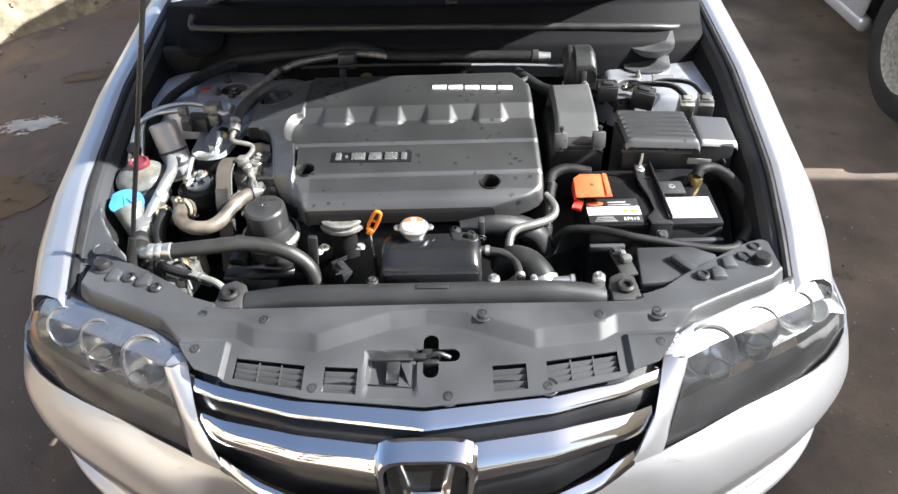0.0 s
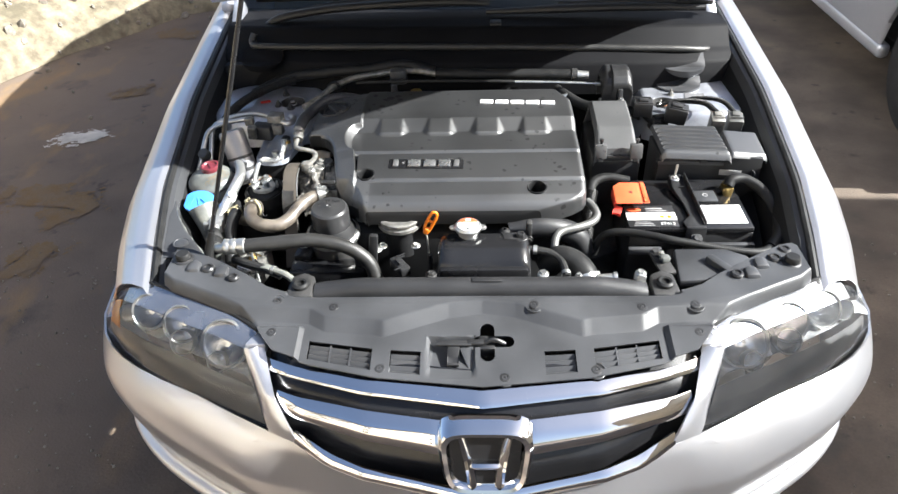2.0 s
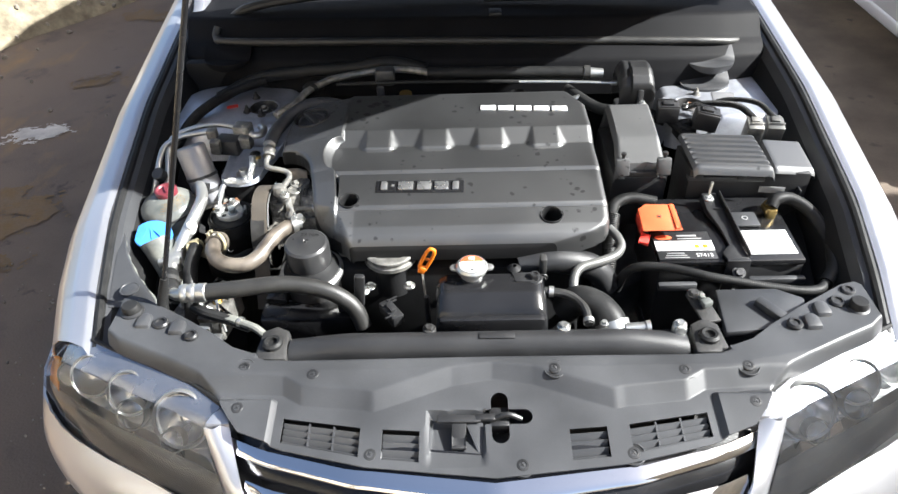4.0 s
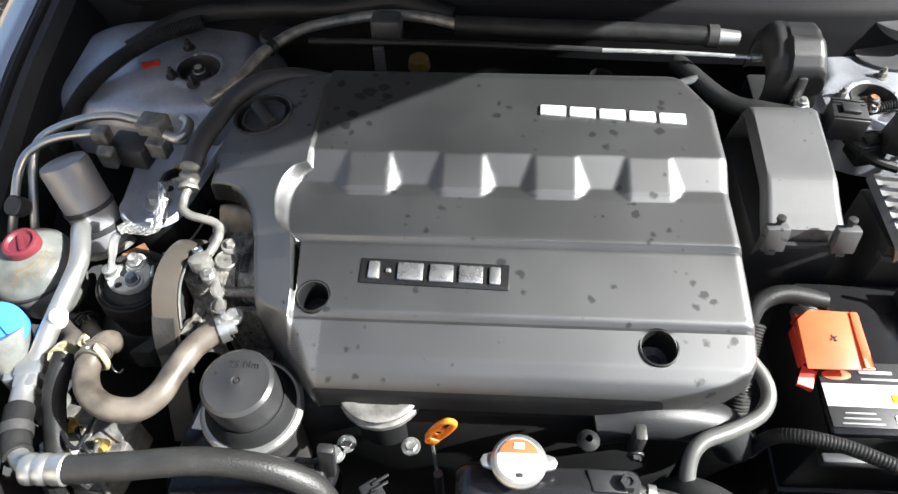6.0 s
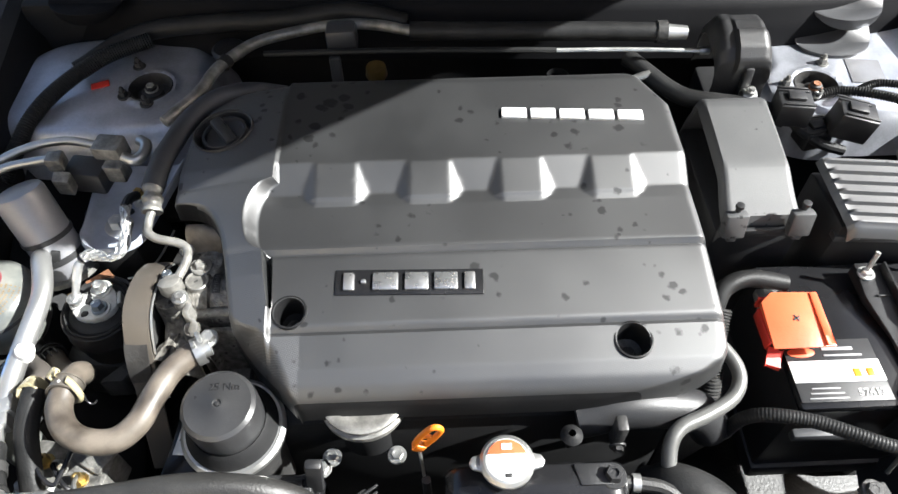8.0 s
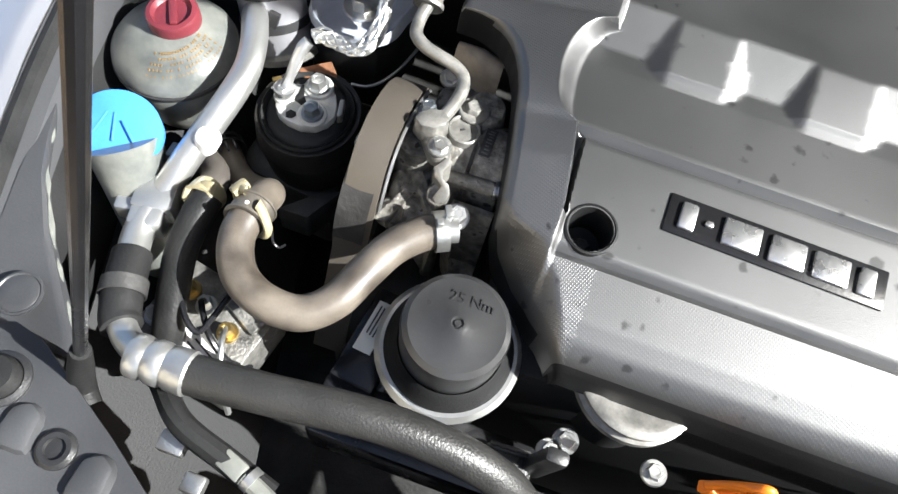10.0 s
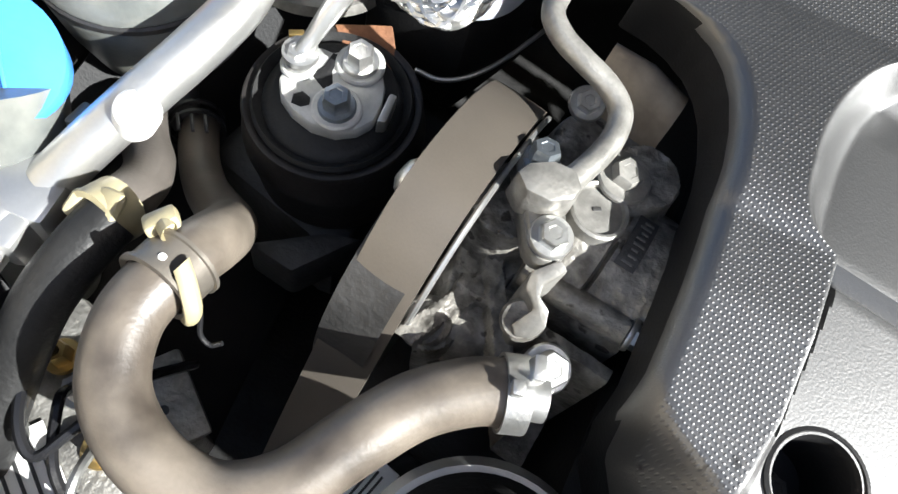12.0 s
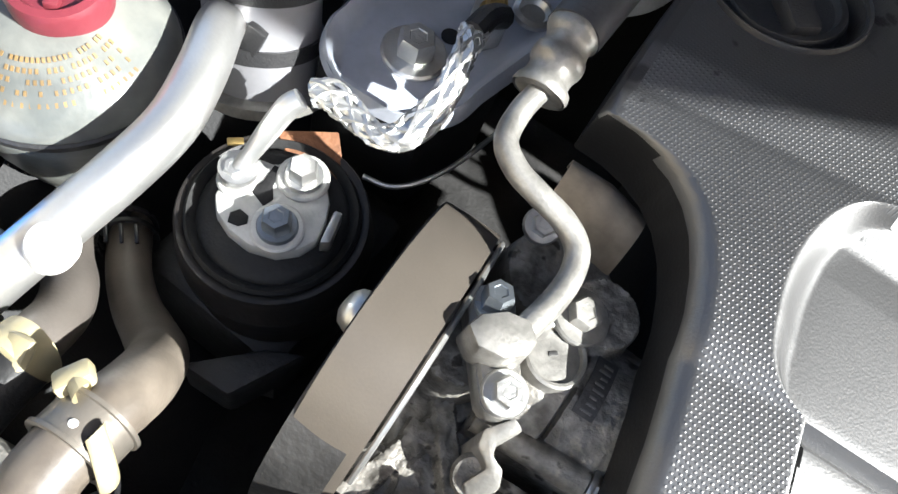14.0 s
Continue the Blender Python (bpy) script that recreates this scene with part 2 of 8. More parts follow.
def stained(m, colour, scale, lo, hi, side=None, stretch=(1, 1, 1)):
    """Mixes soft large stains of another colour into a material's base colour."""
    N, L = m.node_tree.nodes, m.node_tree.links
    b = N["Principled BSDF"]
    co, n, rp, mx = N.new("ShaderNodeTexCoord"), N.new("ShaderNodeTexNoise"), N.new("ShaderNodeMapRange"), N.new("ShaderNodeMix")
    n.inputs["Scale"].default_value, n.inputs["Detail"].default_value, n.inputs["Roughness"].default_value = scale, 9, 0.62
    mp = N.new("ShaderNodeMapping")
    mp.inputs["Scale"].default_value, mp.inputs["Rotation"].default_value = stretch, (0, 0, radians(30))
    L.new(co.outputs["Object"], mp.inputs[0])
    L.new(mp.outputs[0], n.inputs["Vector"])
    L.new(n.outputs[0], rp.inputs[0])
    rp.inputs[1].default_value, rp.inputs[2].default_value = lo, hi
    mx.data_type = "RGBA"
    if side:
        sx, sr, sm = N.new("ShaderNodeSeparateXYZ"), N.new("ShaderNodeMapRange"), N.new("ShaderNodeMath")
        L.new(co.outputs["Object"], sx.inputs[0])
        L.new(sx.outputs[0], sr.inputs[0])
        sr.inputs[1].default_value, sr.inputs[2].default_value = side
        sm.operation = "MULTIPLY"
        L.new(rp.outputs[0], sm.inputs[0])
        L.new(sr.outputs[0], sm.inputs[1])
        L.new(sm.outputs[0], mx.inputs[0])
    else:
        L.new(rp.outputs[0], mx.inputs[0])
    L.new(b.inputs["Base Color"].links[0].from_socket, mx.inputs[6])
    mx.inputs[7].default_value = (*colour, 1)
    L.new(mx.outputs[2], b.inputs["Base Color"])
    return m


stained(COVER, (0.0025, 0.0026, 0.003), 16, 0.60, 0.74)
stained(COVER, (0.010, 0.010, 0.0105), 5, 0.52, 0.80)
# brown left-hand stain, also made paler to lift the ground lying in shade
stained(ASPHALT, (0.155, 0.117, 0.088), 0.9, 0.25, 0.55, (-0.3, -1.6))
stained(ASPHALT, (0.045, 0.042, 0.039), 2.3, 0.58, 0.75)
stained(ASPHALT, (0.27, 0.165, 0.065), 1.9, 0.55, 0.70, (-0.6, -1.6), (1.0, 0.5, 1))
stained(ASPHALT, (0.030, 0.027, 0.025), 7, 0.63, 0.72)
GRAVEL = stained(mat("sandy_gravel", (0.155, 0.128, 0.085), 0.9, 0, 0.4, 14, 1.0, 70, second=(0.24, 0.205, 0.14)), (0.10, 0.085, 0.055), 5, 0.52, 0.66)
GRIT = mat("grey_grit", (0.20, 0.178, 0.145), 0.9, 0, 0.3, 40, 0.4, 200)
STONE = mat("pale_stone", (0.45, 0.42, 0.35), 0.85, 0, 0.2, 9, 0.6, 60)
WALL = mat("rendered_wall", (0.50, 0.43, 0.32), 0.85, 0, 0.12, 2, 0.4, 40)
PALE = mat("dried_pale_stain", (0.50, 0.47, 0.42), 0.85, 0, 0.25, 14, 0.5, 110)
GREY_PAINT = mat("grey_car_paint", (0.34, 0.34, 0.35), 0.35, 0.4, 0.05, 2, 0.02, 600, coat=0.6)


# ---- mesh helpers ----
def thing(name, at, label, category, group=""):
    e = new(name)
    e.location = at
    e.empty_display_size = 0.05
    return tagged(e, label, category, group)


def base_of(ob):
    p = Vector((0, 0, 0))
    while ob:
        p, ob = p + ob.location, ob.parent
    return p


def finish(name, bm, material, smooth=True, angle=35):
    me = bpy.data.meshes.new(name)
    if bm.faces:
        bmesh.ops.recalc_face_normals(bm, faces=bm.faces)
    if smooth:
        for f in bm.faces:
            f.smooth = True
        for e in bm.edges:
            if len(e.link_faces) == 2 and e.calc_face_angle(0) > radians(angle):
                e.smooth = False
    bm.to_mesh(me)
    bm.free()
    me.materials.append(material)
    return me


def part(name, bm, material, parent, label="", smooth=True):
    off = base_of(parent)
    for v in bm.verts:
        v.co -= off
    ob = new(name, finish(name, bm, material, smooth))
    ob.parent = parent
    return tagged(ob, label) if label else ob


def solo(name, bm, material, label, category, group="", kind="", smooth=True):
    c = Vector((0, 0, 0))
    if bm.verts:
        xs = [v.co for v in bm.verts]
        c = Vector((sum(v.x for v in xs) / len(xs), sum(v.y for v in xs) / len(xs), min(v.z for v in xs)))
    for v in bm.verts:
        v.co -= c
    ob = new(name, finish(name, bm, material, smooth))
    ob.location = c
    return tagged(ob, label, category, group, kind)


def bevel(bm, w, segs=2, angle=30):
    es = [e for e in bm.edges if len(e.link_faces) == 2 and e.calc_face_angle(0) > radians(angle)]
    if es and w > 0:
        bmesh.ops.bevel(bm, geom=es, offset=w, segments=segs, profile=0.5, affect="EDGES", clamp_overlap=True)
    return bm


def box(c, s, b=0.003, turn=(0, 0, 0), segs=2):
    bm = bmesh.new()
    bmesh.ops.create_cube(bm, size=1)
    for v in bm.verts:
        v.co = Vector((v.co.x * s[0], v.co.y * s[1], v.co.z * s[2]))
    bevel(bm, b, segs)
    bmesh.ops.transform(bm, matrix=pose(*c, *turn), verts=bm.verts)
    return bm


def add(*bms):
    """Joins several bmeshes of one part into the first."""
    first = bms[0]
    for o in bms[1:]:
        me = bpy.data.meshes.new("tmp")
        o.to_mesh(me)
        o.free()
        first.from_mesh(me)
        bpy.data.meshes.remove(me)
    return first


def prism(outline, z0, z1, b=0.003, top=1.0, tilt=None, segs=2):
    """A plan outline raised from z0 to z1; top scales the upper outline; tilt(x, y) adds height."""
    bm = bmesh.new()
    cx = sum(p[0] for p in outline) / len(outline)
    cy = sum(p[1] for p in outline) / len(outline)
    lo = [bm.verts.new((x, y, z0)) for x, y in outline]
    hi = [bm.verts.new((cx + (x - cx) * top, cy + (y - cy) * top, z1 + (tilt(x, y) if tilt else 0))) for x, y in outline]
    n = len(outline)
    bm.faces.new(hi)
    bm.faces.new(lo[::-1])
    for i in range(n):
        bm.faces.new((lo[i], lo[(i + 1) % n], hi[(i + 1) % n], hi[i]))
    bmesh.ops.recalc_face_normals(bm, faces=bm.faces)
    return bevel(bm, b, segs)


def spline(pts, step=6):
    p = [Vector(q) for q in pts]
    p = [p[0] * 2 - p[1]] + p + [p[-1] * 2 - p[-2]]
    out = []
    for i in range(1, len(p) - 2):
        for j in range(step):
            t = j / step
            a, b, c, d = p[i - 1], p[i], p[i + 1], p[i + 2]
            out.append(0.5 * ((2 * b) + (c - a) * t + (2 * a - 5 * b + 4 * c - d) * t * t + (3 * b - a - 3 * c + d) * t ** 3))
    return out + [p[-2]]


def tube(pts, r, sides=14, step=6, ends=True, ripple=0.0, smooth_path=True):
    """A round tube along points; r is one radius or one for each point; ripple makes corrugations."""
    rr = list(r) if isinstance(r, (list, tuple)) else None
    path = spline(pts, step) if smooth_path else [Vector(q) for q in pts]
    if ripple:
        fine = []
        total = sum((b - a).length for a, b in zip(path, path[1:]))
        n = max(4, int(total / 0.0009))
        dists = [0]
        for a, b in zip(path, path[1:]):
            dists.append(dists[-1] + (b - a).length)
        k = 0
        for i in range(n + 1):
            d = total * i / n
            while k < len(path) - 2 and dists[k + 1] < d:
                k += 1
            f = (d - dists[k]) / max(1e-9, dists[k + 1] - dists[k])
            fine.append(path[k].lerp(path[k + 1], min(1, f)))
        path = fine
    bm = bmesh.new()
    side = None
    rings = []
    for i, p in enumerate(path):
        t = (path[min(i + 1, len(path) - 1)] - path[max(i - 1, 0)]).normalized()
        if side is None:
            side = t.orthogonal().normalized()
        side = (side - t * side.dot(t)).normalized()
        up = t.cross(side)
        if rr:
            u = i / (len(path) - 1) * (len(rr) - 1)
            k = min(int(u), len(rr) - 2)
            rad = rr[k] + (rr[k + 1] - rr[k]) * (u - k)
        else:
            rad = r
        if ripple:
            rad += ripple * (1 if (i // 2) % 2 else -1)
        rings.append([bm.verts.new(p + (side * math.cos(2 * math.pi * j / sides) + up * math.sin(2 * math.pi * j / sides)) * rad) for j in range(sides)])
    for a, b in zip(rings, rings[1:]):
        for j in range(sides):
            bm.faces.new((a[j], a[(j + 1) % sides], b[(j + 1) % sides], b[j]))
    if ends:
        bm.faces.new(rings[0][::-1])
        bm.faces.new(rings[-1])
    return bm


def lathe(profile, at, axis=(0, 0, 1), sides=32):
    """Turns (radius, height) pairs round an axis through a point."""
    bm = bmesh.new()
    rings = []
    for r, z in profile:
        if r <= 1e-6:
            rings.append([bm.verts.new((0, 0, z))])
        else:
            rings.append([bm.verts.new((r * math.cos(2 * math.pi * j / sides), r * math.sin(2 * math.pi * j / sides), z)) for j in range(sides)])
    for a, b in zip(rings, rings[1:]):
        for j in range(sides):
            k = (j + 1) % sides
            if len(a) == 1 and len(b) == 1:
                continue
            if len(a) == 1:
                bm.faces.new((a[0], b[j], b[k]))
            elif len(b) == 1:
                bm.faces.new((a[j], a[k], b[0]))
            else:
                bm.faces.new((a[j], a[k], b[k], b[j]))
    q = Vector((0, 0, 1)).rotation_difference(Vector(axis).normalized()).to_matrix().to_4x4()
    bmesh.ops.transform(bm, matrix=Matrix.Translation(at) @ q, verts=bm.verts)
    return bm


def bolt(at, r=0.008, axis=(0, 0, 1), flange=1.5, h=0.007, recess=False):
    """A hexagon bolt head on a round flange."""
    f = lathe([(0, 0), (r * flange, 0), (r * flange, 0.0015), (r * flange * 0.93, 0.0025), (0, 0.0025)], (0, 0, 0), sides=24)
    hx = lathe([(r, 0.002), (r, h * 0.8), (r * 0.86, h), (r * 0.5, h), (r * 0.45, h - (0.002 if recess else 0.0004)), (0, h - (0.002 if recess else 0.0004))], (0, 0, 0), sides=6)
    bm = add(f, hx)
    q = Vector((0, 0, 1)).rotation_difference(Vector(axis).normalized()).to_matrix().to_4x4()
    bmesh.ops.transform(bm, matrix=Matrix.Translation(at) @ q, verts=bm.verts)
    return bm


def grid(nu, nv, fn, thick=0.0, keep=None):
    """A sheet of nu x nv cells; fn(u, v) gives points; with thick it gets a back and rims."""
    bm = bmesh.new()
    g = [[bm.verts.new(fn(i / nu, j / nv)) for j in range(nv + 1)] for i in range(nu + 1)]
    for i in range(nu):
        for j in range(nv):
            if keep is None or keep((i + 0.5) / nu, (j + 0.5) / nv):
                bm.faces.new((g[i][j], g[i + 1][j], g[i + 1][j + 1], g[i][j + 1]))
    loose = [v for v in bm.verts if not v.link_faces]
    bmesh.ops.delete(bm, geom=loose, context="VERTS")
    if thick:
        bmesh.ops.recalc_face_normals(bm, faces=bm.faces)
        bmesh.ops.solidify(bm, geom=bm.faces[:], thickness=thick)
    return bm


def snap_rim(bm, sd, height, reach=0.006):
    """Moves the edge of a cut-out onto the smooth outline sd(x, y) = 0."""
    for v in {v for e in bm.edges if len(e.link_faces) == 1 for v in e.verts}:
        x, y = v.co.x, v.co.y
        if abs(sd(x, y)) > reach:
            continue
        for _ in range(3):
            d, h = sd(x, y), 1e-4
            gx, gy = (sd(x + h, y) - d) / h, (sd(x, y + h) - d) / h
            n = gx * gx + gy * gy or 1
            x, y = x - d * gx / n, y - d * gy / n
        v.co = (x, y, height(x, y))


def lettering(text, size, m, depth=0.0004):
    """Raised characters in the built-in font, centred on the matrix m."""
    cu = bpy.data.curves.new("lettering", "FONT")
    cu.body, cu.size, cu.extrude, cu.align_x, cu.align_y, cu.resolution_u = text, size, depth, "CENTER", "CENTER", 3
    ob = bpy.data.objects.new("lettering", cu)
    me = bpy.data.meshes.new_from_object(ob)
    bm = bmesh.new()
    bm.from_mesh(me)
    bpy.data.objects.remove(ob)
    bpy.data.meshes.remove(me)
    bpy.data.curves.remove(cu)
    bmesh.ops.transform(bm, matrix=m, verts=bm.verts)
    return bm


def lerp_table(x, xs, ys):
    return float(np.interp(x, xs, ys))


def mirror(bm):
    for v in bm.verts:
        v.co.x = -v.co.x
    bmesh.ops.reverse_faces(bm, faces=bm.faces)
    return bm


def shift_car(bm):
    """The car stands turned by about a degree to the view's axes."""
    for v in bm.verts:
        v.co.x += -0.004 - 0.018 * (v.co.y - 0.9)
    return bm


# ---- ground and surroundings ----
def build_ground():
    def g(u, v):
        # dense near the car, reaching the horizon
        def far(s):
            s = s * 2 - 1
            return math.copysign(abs(s) ** 4 * 400 + abs(s) * 6, s)
        x, y = far(u), far(v) + 2
        return (x, y, 0.004 * noise.noise((x * 2, y * 2, 0)) + 0.003 * noise.noise((x * 9, y * 9, 3)) - 0.006)
    bm = grid(140, 140, g)
    solo("ground", bm, ASPHALT, "worn brown-stained asphalt yard with scattered grit", "ground", kind="structure")

    # sandy gravel beyond the asphalt; edge and height shaped to the car's shadow line
    def edge(x):
        return lerp_table(x, [-9.0, -3.4, -2.62, -2.42, -2.15, -1.95, -1.74, -0.9, 3.0], [-4.0, 2.2, 3.62, 3.99, 4.36, 4.62, 4.72, 4.80, 5.9]) + 0.05 * noise.noise((x * 3, 0, 5))
    def bank(x, y):
        d = max(0, y - edge(x))
        return 0.30 * (1 - math.exp(-d / 0.30)) + 0.012 * noise.noise((x * 6, y * 6, 1)) * min(1, d * 8) + 0.008 * noise.noise((x * 22, y * 22, 2)) * min(1, d * 8) - 0.004
    def gv(u, v):
        x = -7.5 + u * 6.2
        y = edge(x) + v * v * 6
        return (x, y, bank(x, y))
    solo("gravel_verge", grid(190, 130, gv), GRAVEL, "sunlit sandy gravel beside the asphalt, raised to stop the car's shadow", "verge", kind="structure")

    rng = random.Random(4)
    ico = bmesh.new()
    bmesh.ops.create_icosphere(ico, subdivisions=1, radius=1)
    ico.verts.ensure_lookup_table()
    shape = [v.co.copy() for v in ico.verts], [[v.index for v in f.verts] for f in ico.faces]
    ico.free()
    bm = bmesh.new()
    def pebble(m):
        vs = [bm.verts.new(m @ c) for c in shape[0]]
        for q in shape[1]:
            bm.faces.new([vs[i] for i in q])
    for k in range(1500):
        x, y = rng.uniform(-4.2, -1.3), rng.uniform(3.0, 6.8)
        if y < edge(x) - 0.05 and rng.random() < 0.9:
            continue
        r = rng.uniform(0.006, 0.022) if rng.random() < 0.85 else rng.uniform(0.02, 0.05)
        m = pose(x, y, bank(x, y) + 0.15 * r, rng.uniform(0, 90), rng.uniform(0, 90), rng.uniform(0, 360)) @ Matrix.Diagonal((r, r * rng.uniform(0.6, 1.2), r * 0.6, 1))
        pebble(m)
    for k in range(1300):
        s = rng.choice((-1, 1))
        x, y = s * rng.uniform(0.85, 2.4), rng.uniform(0.1, 2.1)
        r = rng.uniform(0.0015, 0.006) * (1.6 if rng.random() < 0.06 else 1)
        m = pose(x, y, 0.0, rng.uniform(0, 90), 0, rng.uniform(0, 360)) @ Matrix.Diagonal((r, r, r * 0.6, 1))
        pebble(m)
    solo("loose_grit", bm, GRIT, "small pale stones and grit scattered over the yard", "gravel", kind="stuff")
    for x, y, s, a in ((-3.02, 4.42, 0.24, 10), (-2.78, 4.52, 0.13, 40), (-3.32, 4.62, 0.26, 70)):
        bm = bmesh.new()
        bmesh.ops.create_cube(bm, size=1)
        bmesh.ops.subdivide_edges(bm, edges=bm.edges, cuts=3, use_grid_fill=True)
        for v in bm.verts:
            v.co = v.co.lerp(v.co.normalized() * 0.62, 0.35) + Vector((noise.noise(v.co * 3 + Vector((x, y, 0))), noise.noise(v.co * 3 + Vector((9, y, x))), 0)) * 0.1
        bmesh.ops.transform(bm, matrix=pose(x, y, bank(x, y) + s * 0.33, 4, 6, a) @ Matrix.Diagonal((s * 1.3, s, s * 0.8, 1)), verts=bm.verts)
        solo("boulder", bm, STONE, "rough pale stone block lying on the gravel verge", "stone", "stones on the verge")


def build_house():
    """The pale sunlit house ahead of the car's corner, which shows in its chrome."""
    h = thing("house", (-6.5, -6.0, 0), "pale rendered house with dark windows, lit by the sun", "house")
    m = pose(-6.5, -6.0, 0, 0, 0, -42)
    def put(name, bm, material, parent, label=""):
        bmesh.ops.transform(bm, matrix=m, verts=bm.verts)
        return part(name, bm, material, parent, label)
    put("wall", box((0, -0.2, 3.8), (15, 0.4, 7.6), 0.02), WALL, h)
    put("roof", prism([(-8, -4.0), (8, -4.0), (8, 0.4), (-8, 0.4)], 7.6, 8.1, 0.02, 0.9), DARK_METAL, h, "dark grey roof")
    for x in (-6, -3, 0, 3, 6):
        for z in (1.6, 4.0, 6.3):
            w = put("window", box((x, 0.02, z), (1.1, 0.06, 1.5), 0.01), WHITE, h, "white framed window")
            for dx in (-0.26, 0.26):
                put("pane", box((x + dx, 0.06, z), (0.44, 0.03, 1.3), 0.004), BLACK_GLOSS, w)


def stain(cx, cy, r, stretch, turn, material, label, seed, gaps=0.1):
    """A ragged thin film on the asphalt with gaps in it."""
    bm = bmesh.new()
    n = 46
    vs = {}
    for i in range(n + 1):
        for j in range(n + 1):
            u, v = i / n * 2 - 1, j / n * 2 - 1
            p = pose(cx, cy, 0, 0, 0, turn) @ Vector((u * r * stretch, v * r, 0))
            vs[i, j] = (u, v, p)
    made = {}
    def vert(k):
        if k not in made:
            p = vs[k][2]
            made[k] = bm.verts.new((p.x, p.y, 0.004 * noise.noise((p.x * 2, p.y * 2, 0)) + 0.003 * noise.noise((p.x * 9, p.y * 9, 3)) - 0.0015))
        return made[k]
    for i in range(n):
        for j in range(n):
            u, v, p = vs[i, j]
            d = math.hypot(u, v) + 0.55 * noise.noise((u * 2.2 + seed, v * 2.2, seed)) + 0.45 * noise.noise((u * 7 + seed, v * 7, seed)) + 0.25 * noise.noise((u * 19, v * 19, seed))
            if d < 0.72 - gaps:
                bm.faces.new([vert(k) for k in ((i, j), (i + 1, j), (i + 1, j + 1), (i, j + 1))])
    solo("ground_stain", bm, material, label, "stain", "stains on the yard")


build_ground()
stain(-1.90, 2.92, 0.085, 1.9, 12, PALE, "pale dried puddle mark on the asphalt", 1.3, -0.05)
OCHRE = mat("ochre_rust_stain", (0.26, 0.16, 0.06), 0.85, 0, 0.4, 18, 0.5, 110, second=(0.15, 0.11, 0.07))
for x_, y_, r_, k_, t_, n_ in ((-1.84, 3.42, 0.10, 1.5, 20, 2.1), (-1.90, 4.27, 0.13, 1.3, -10, 3.7), (-1.86, 2.42, 0.16, 1.6, 15, 5.2), (-1.66, 2.30, 0.13, 1.4, 40, 6.4), (-1.68, 1.98, 0.12, 1.5, 60, 7.9)):
    stain(x_, y_, r_, k_, t_, OCHRE, "ragged ochre rust stain on the asphalt", n_, 0.12)
build_house()
# unseen plain walls added on the sunny side to shade the yard
solo("wall_south_east", box((4.75, -2.40, 3.30), (0.28, 4.60, 6.60), 0.02), WALL, "unseen rendered wall added to shade the ground ahead of the car", "wall", kind="structure")
# added occluder, sized so that its shadow covers the ground beside the bumper
solo("wall_east", box((4.75, -0.64, 1.60), (0.30, 5.51, 3.24), 0.02), WALL, "unseen rendered wall added to cast the shade beside the car", "wall", kind="structure")


# ---- the car's body ----
def nose_y(z):
    return lerp_table(z, [0.15, 0.25, 0.35, 0.42, 0.5, 0.577, 0.65, 0.685, 0.72], [0.70, 0.665, 0.635, 0.622, 0.625, 0.644, 0.69, 0.75, 0.80])


def plan_x(s):
    """Half-width along the nose for s from 0 (middle) to 1 (side), and the set-back there."""
    xs = [0, 0.2, 0.32, 0.37, 0.52, 0.66, 0.75, 0.80, 0.835]
    ys = [0, 0.024, 0.061, 0.082, 0.162, 0.265, 0.36, 0.47, 0.66]
    k = s * (len(xs) - 1)
    i = min(int(k), len(xs) - 2)
    f = k - i
    return xs[i] + (xs[i + 1] - xs[i]) * f, ys[i] + (ys[i + 1] - ys[i]) * f


def nose(x, z):
    """The point of the nose's skin at half-width x and height z."""
    a = abs(x)
    back = lerp_table(a, [0, 0.2, 0.32, 0.37, 0.44, 0.52, 0.60, 0.66, 0.71, 0.75, 0.78, 0.81, 0.835], [0, 0.024, 0.061, 0.082, 0.117, 0.160, 0.208, 0.248, 0.290, 0.332, 0.372, 0.44, 0.60])
    return Vector((x, nose_y(z) + back, z))


def skin(x, z):
    """The bumper's skin: a rounded shoulder under the lamps, a waist, and the lip below it."""
    p = nose(x, z)
    a = min(1, max(0, (abs(x) - 0.30) / 0.16))
    a = a * a * (3 - 2 * a)
    # the shoulder closes against the lamp wherever the lamp's lower edge runs
    zz = z + (0.594 - bumper_top(abs(x))) * min(1, max(0, (z - 0.46) / 0.08))
    p.y -= a * lerp_table(zz, [0.17, 0.25, 0.295, 0.315, 0.329, 0.40, 0.46, 0.505, 0.53, 0.55, 0.567, 0.58, 0.594], [0.0, 0.026, 0.040, 0.040, 0.006, 0.008, 0.025, 0.033, 0.0325, 0.028, 0.020, 0.011, 0.0])
    return p


car = thing("car", (0, 2.6, 0), "silver saloon car with its bonnet propped open", "car")


def bumper_top(a):
    return lerp_table(a, [0, 0.12, 0.256, 0.318, 0.366, 0.52, 0.66, 0.76, 0.80, 0.835], [0.535, 0.552, 0.570, 0.590, 0.592, 0.594, 0.58, 0.562, 0.556, 0.55])


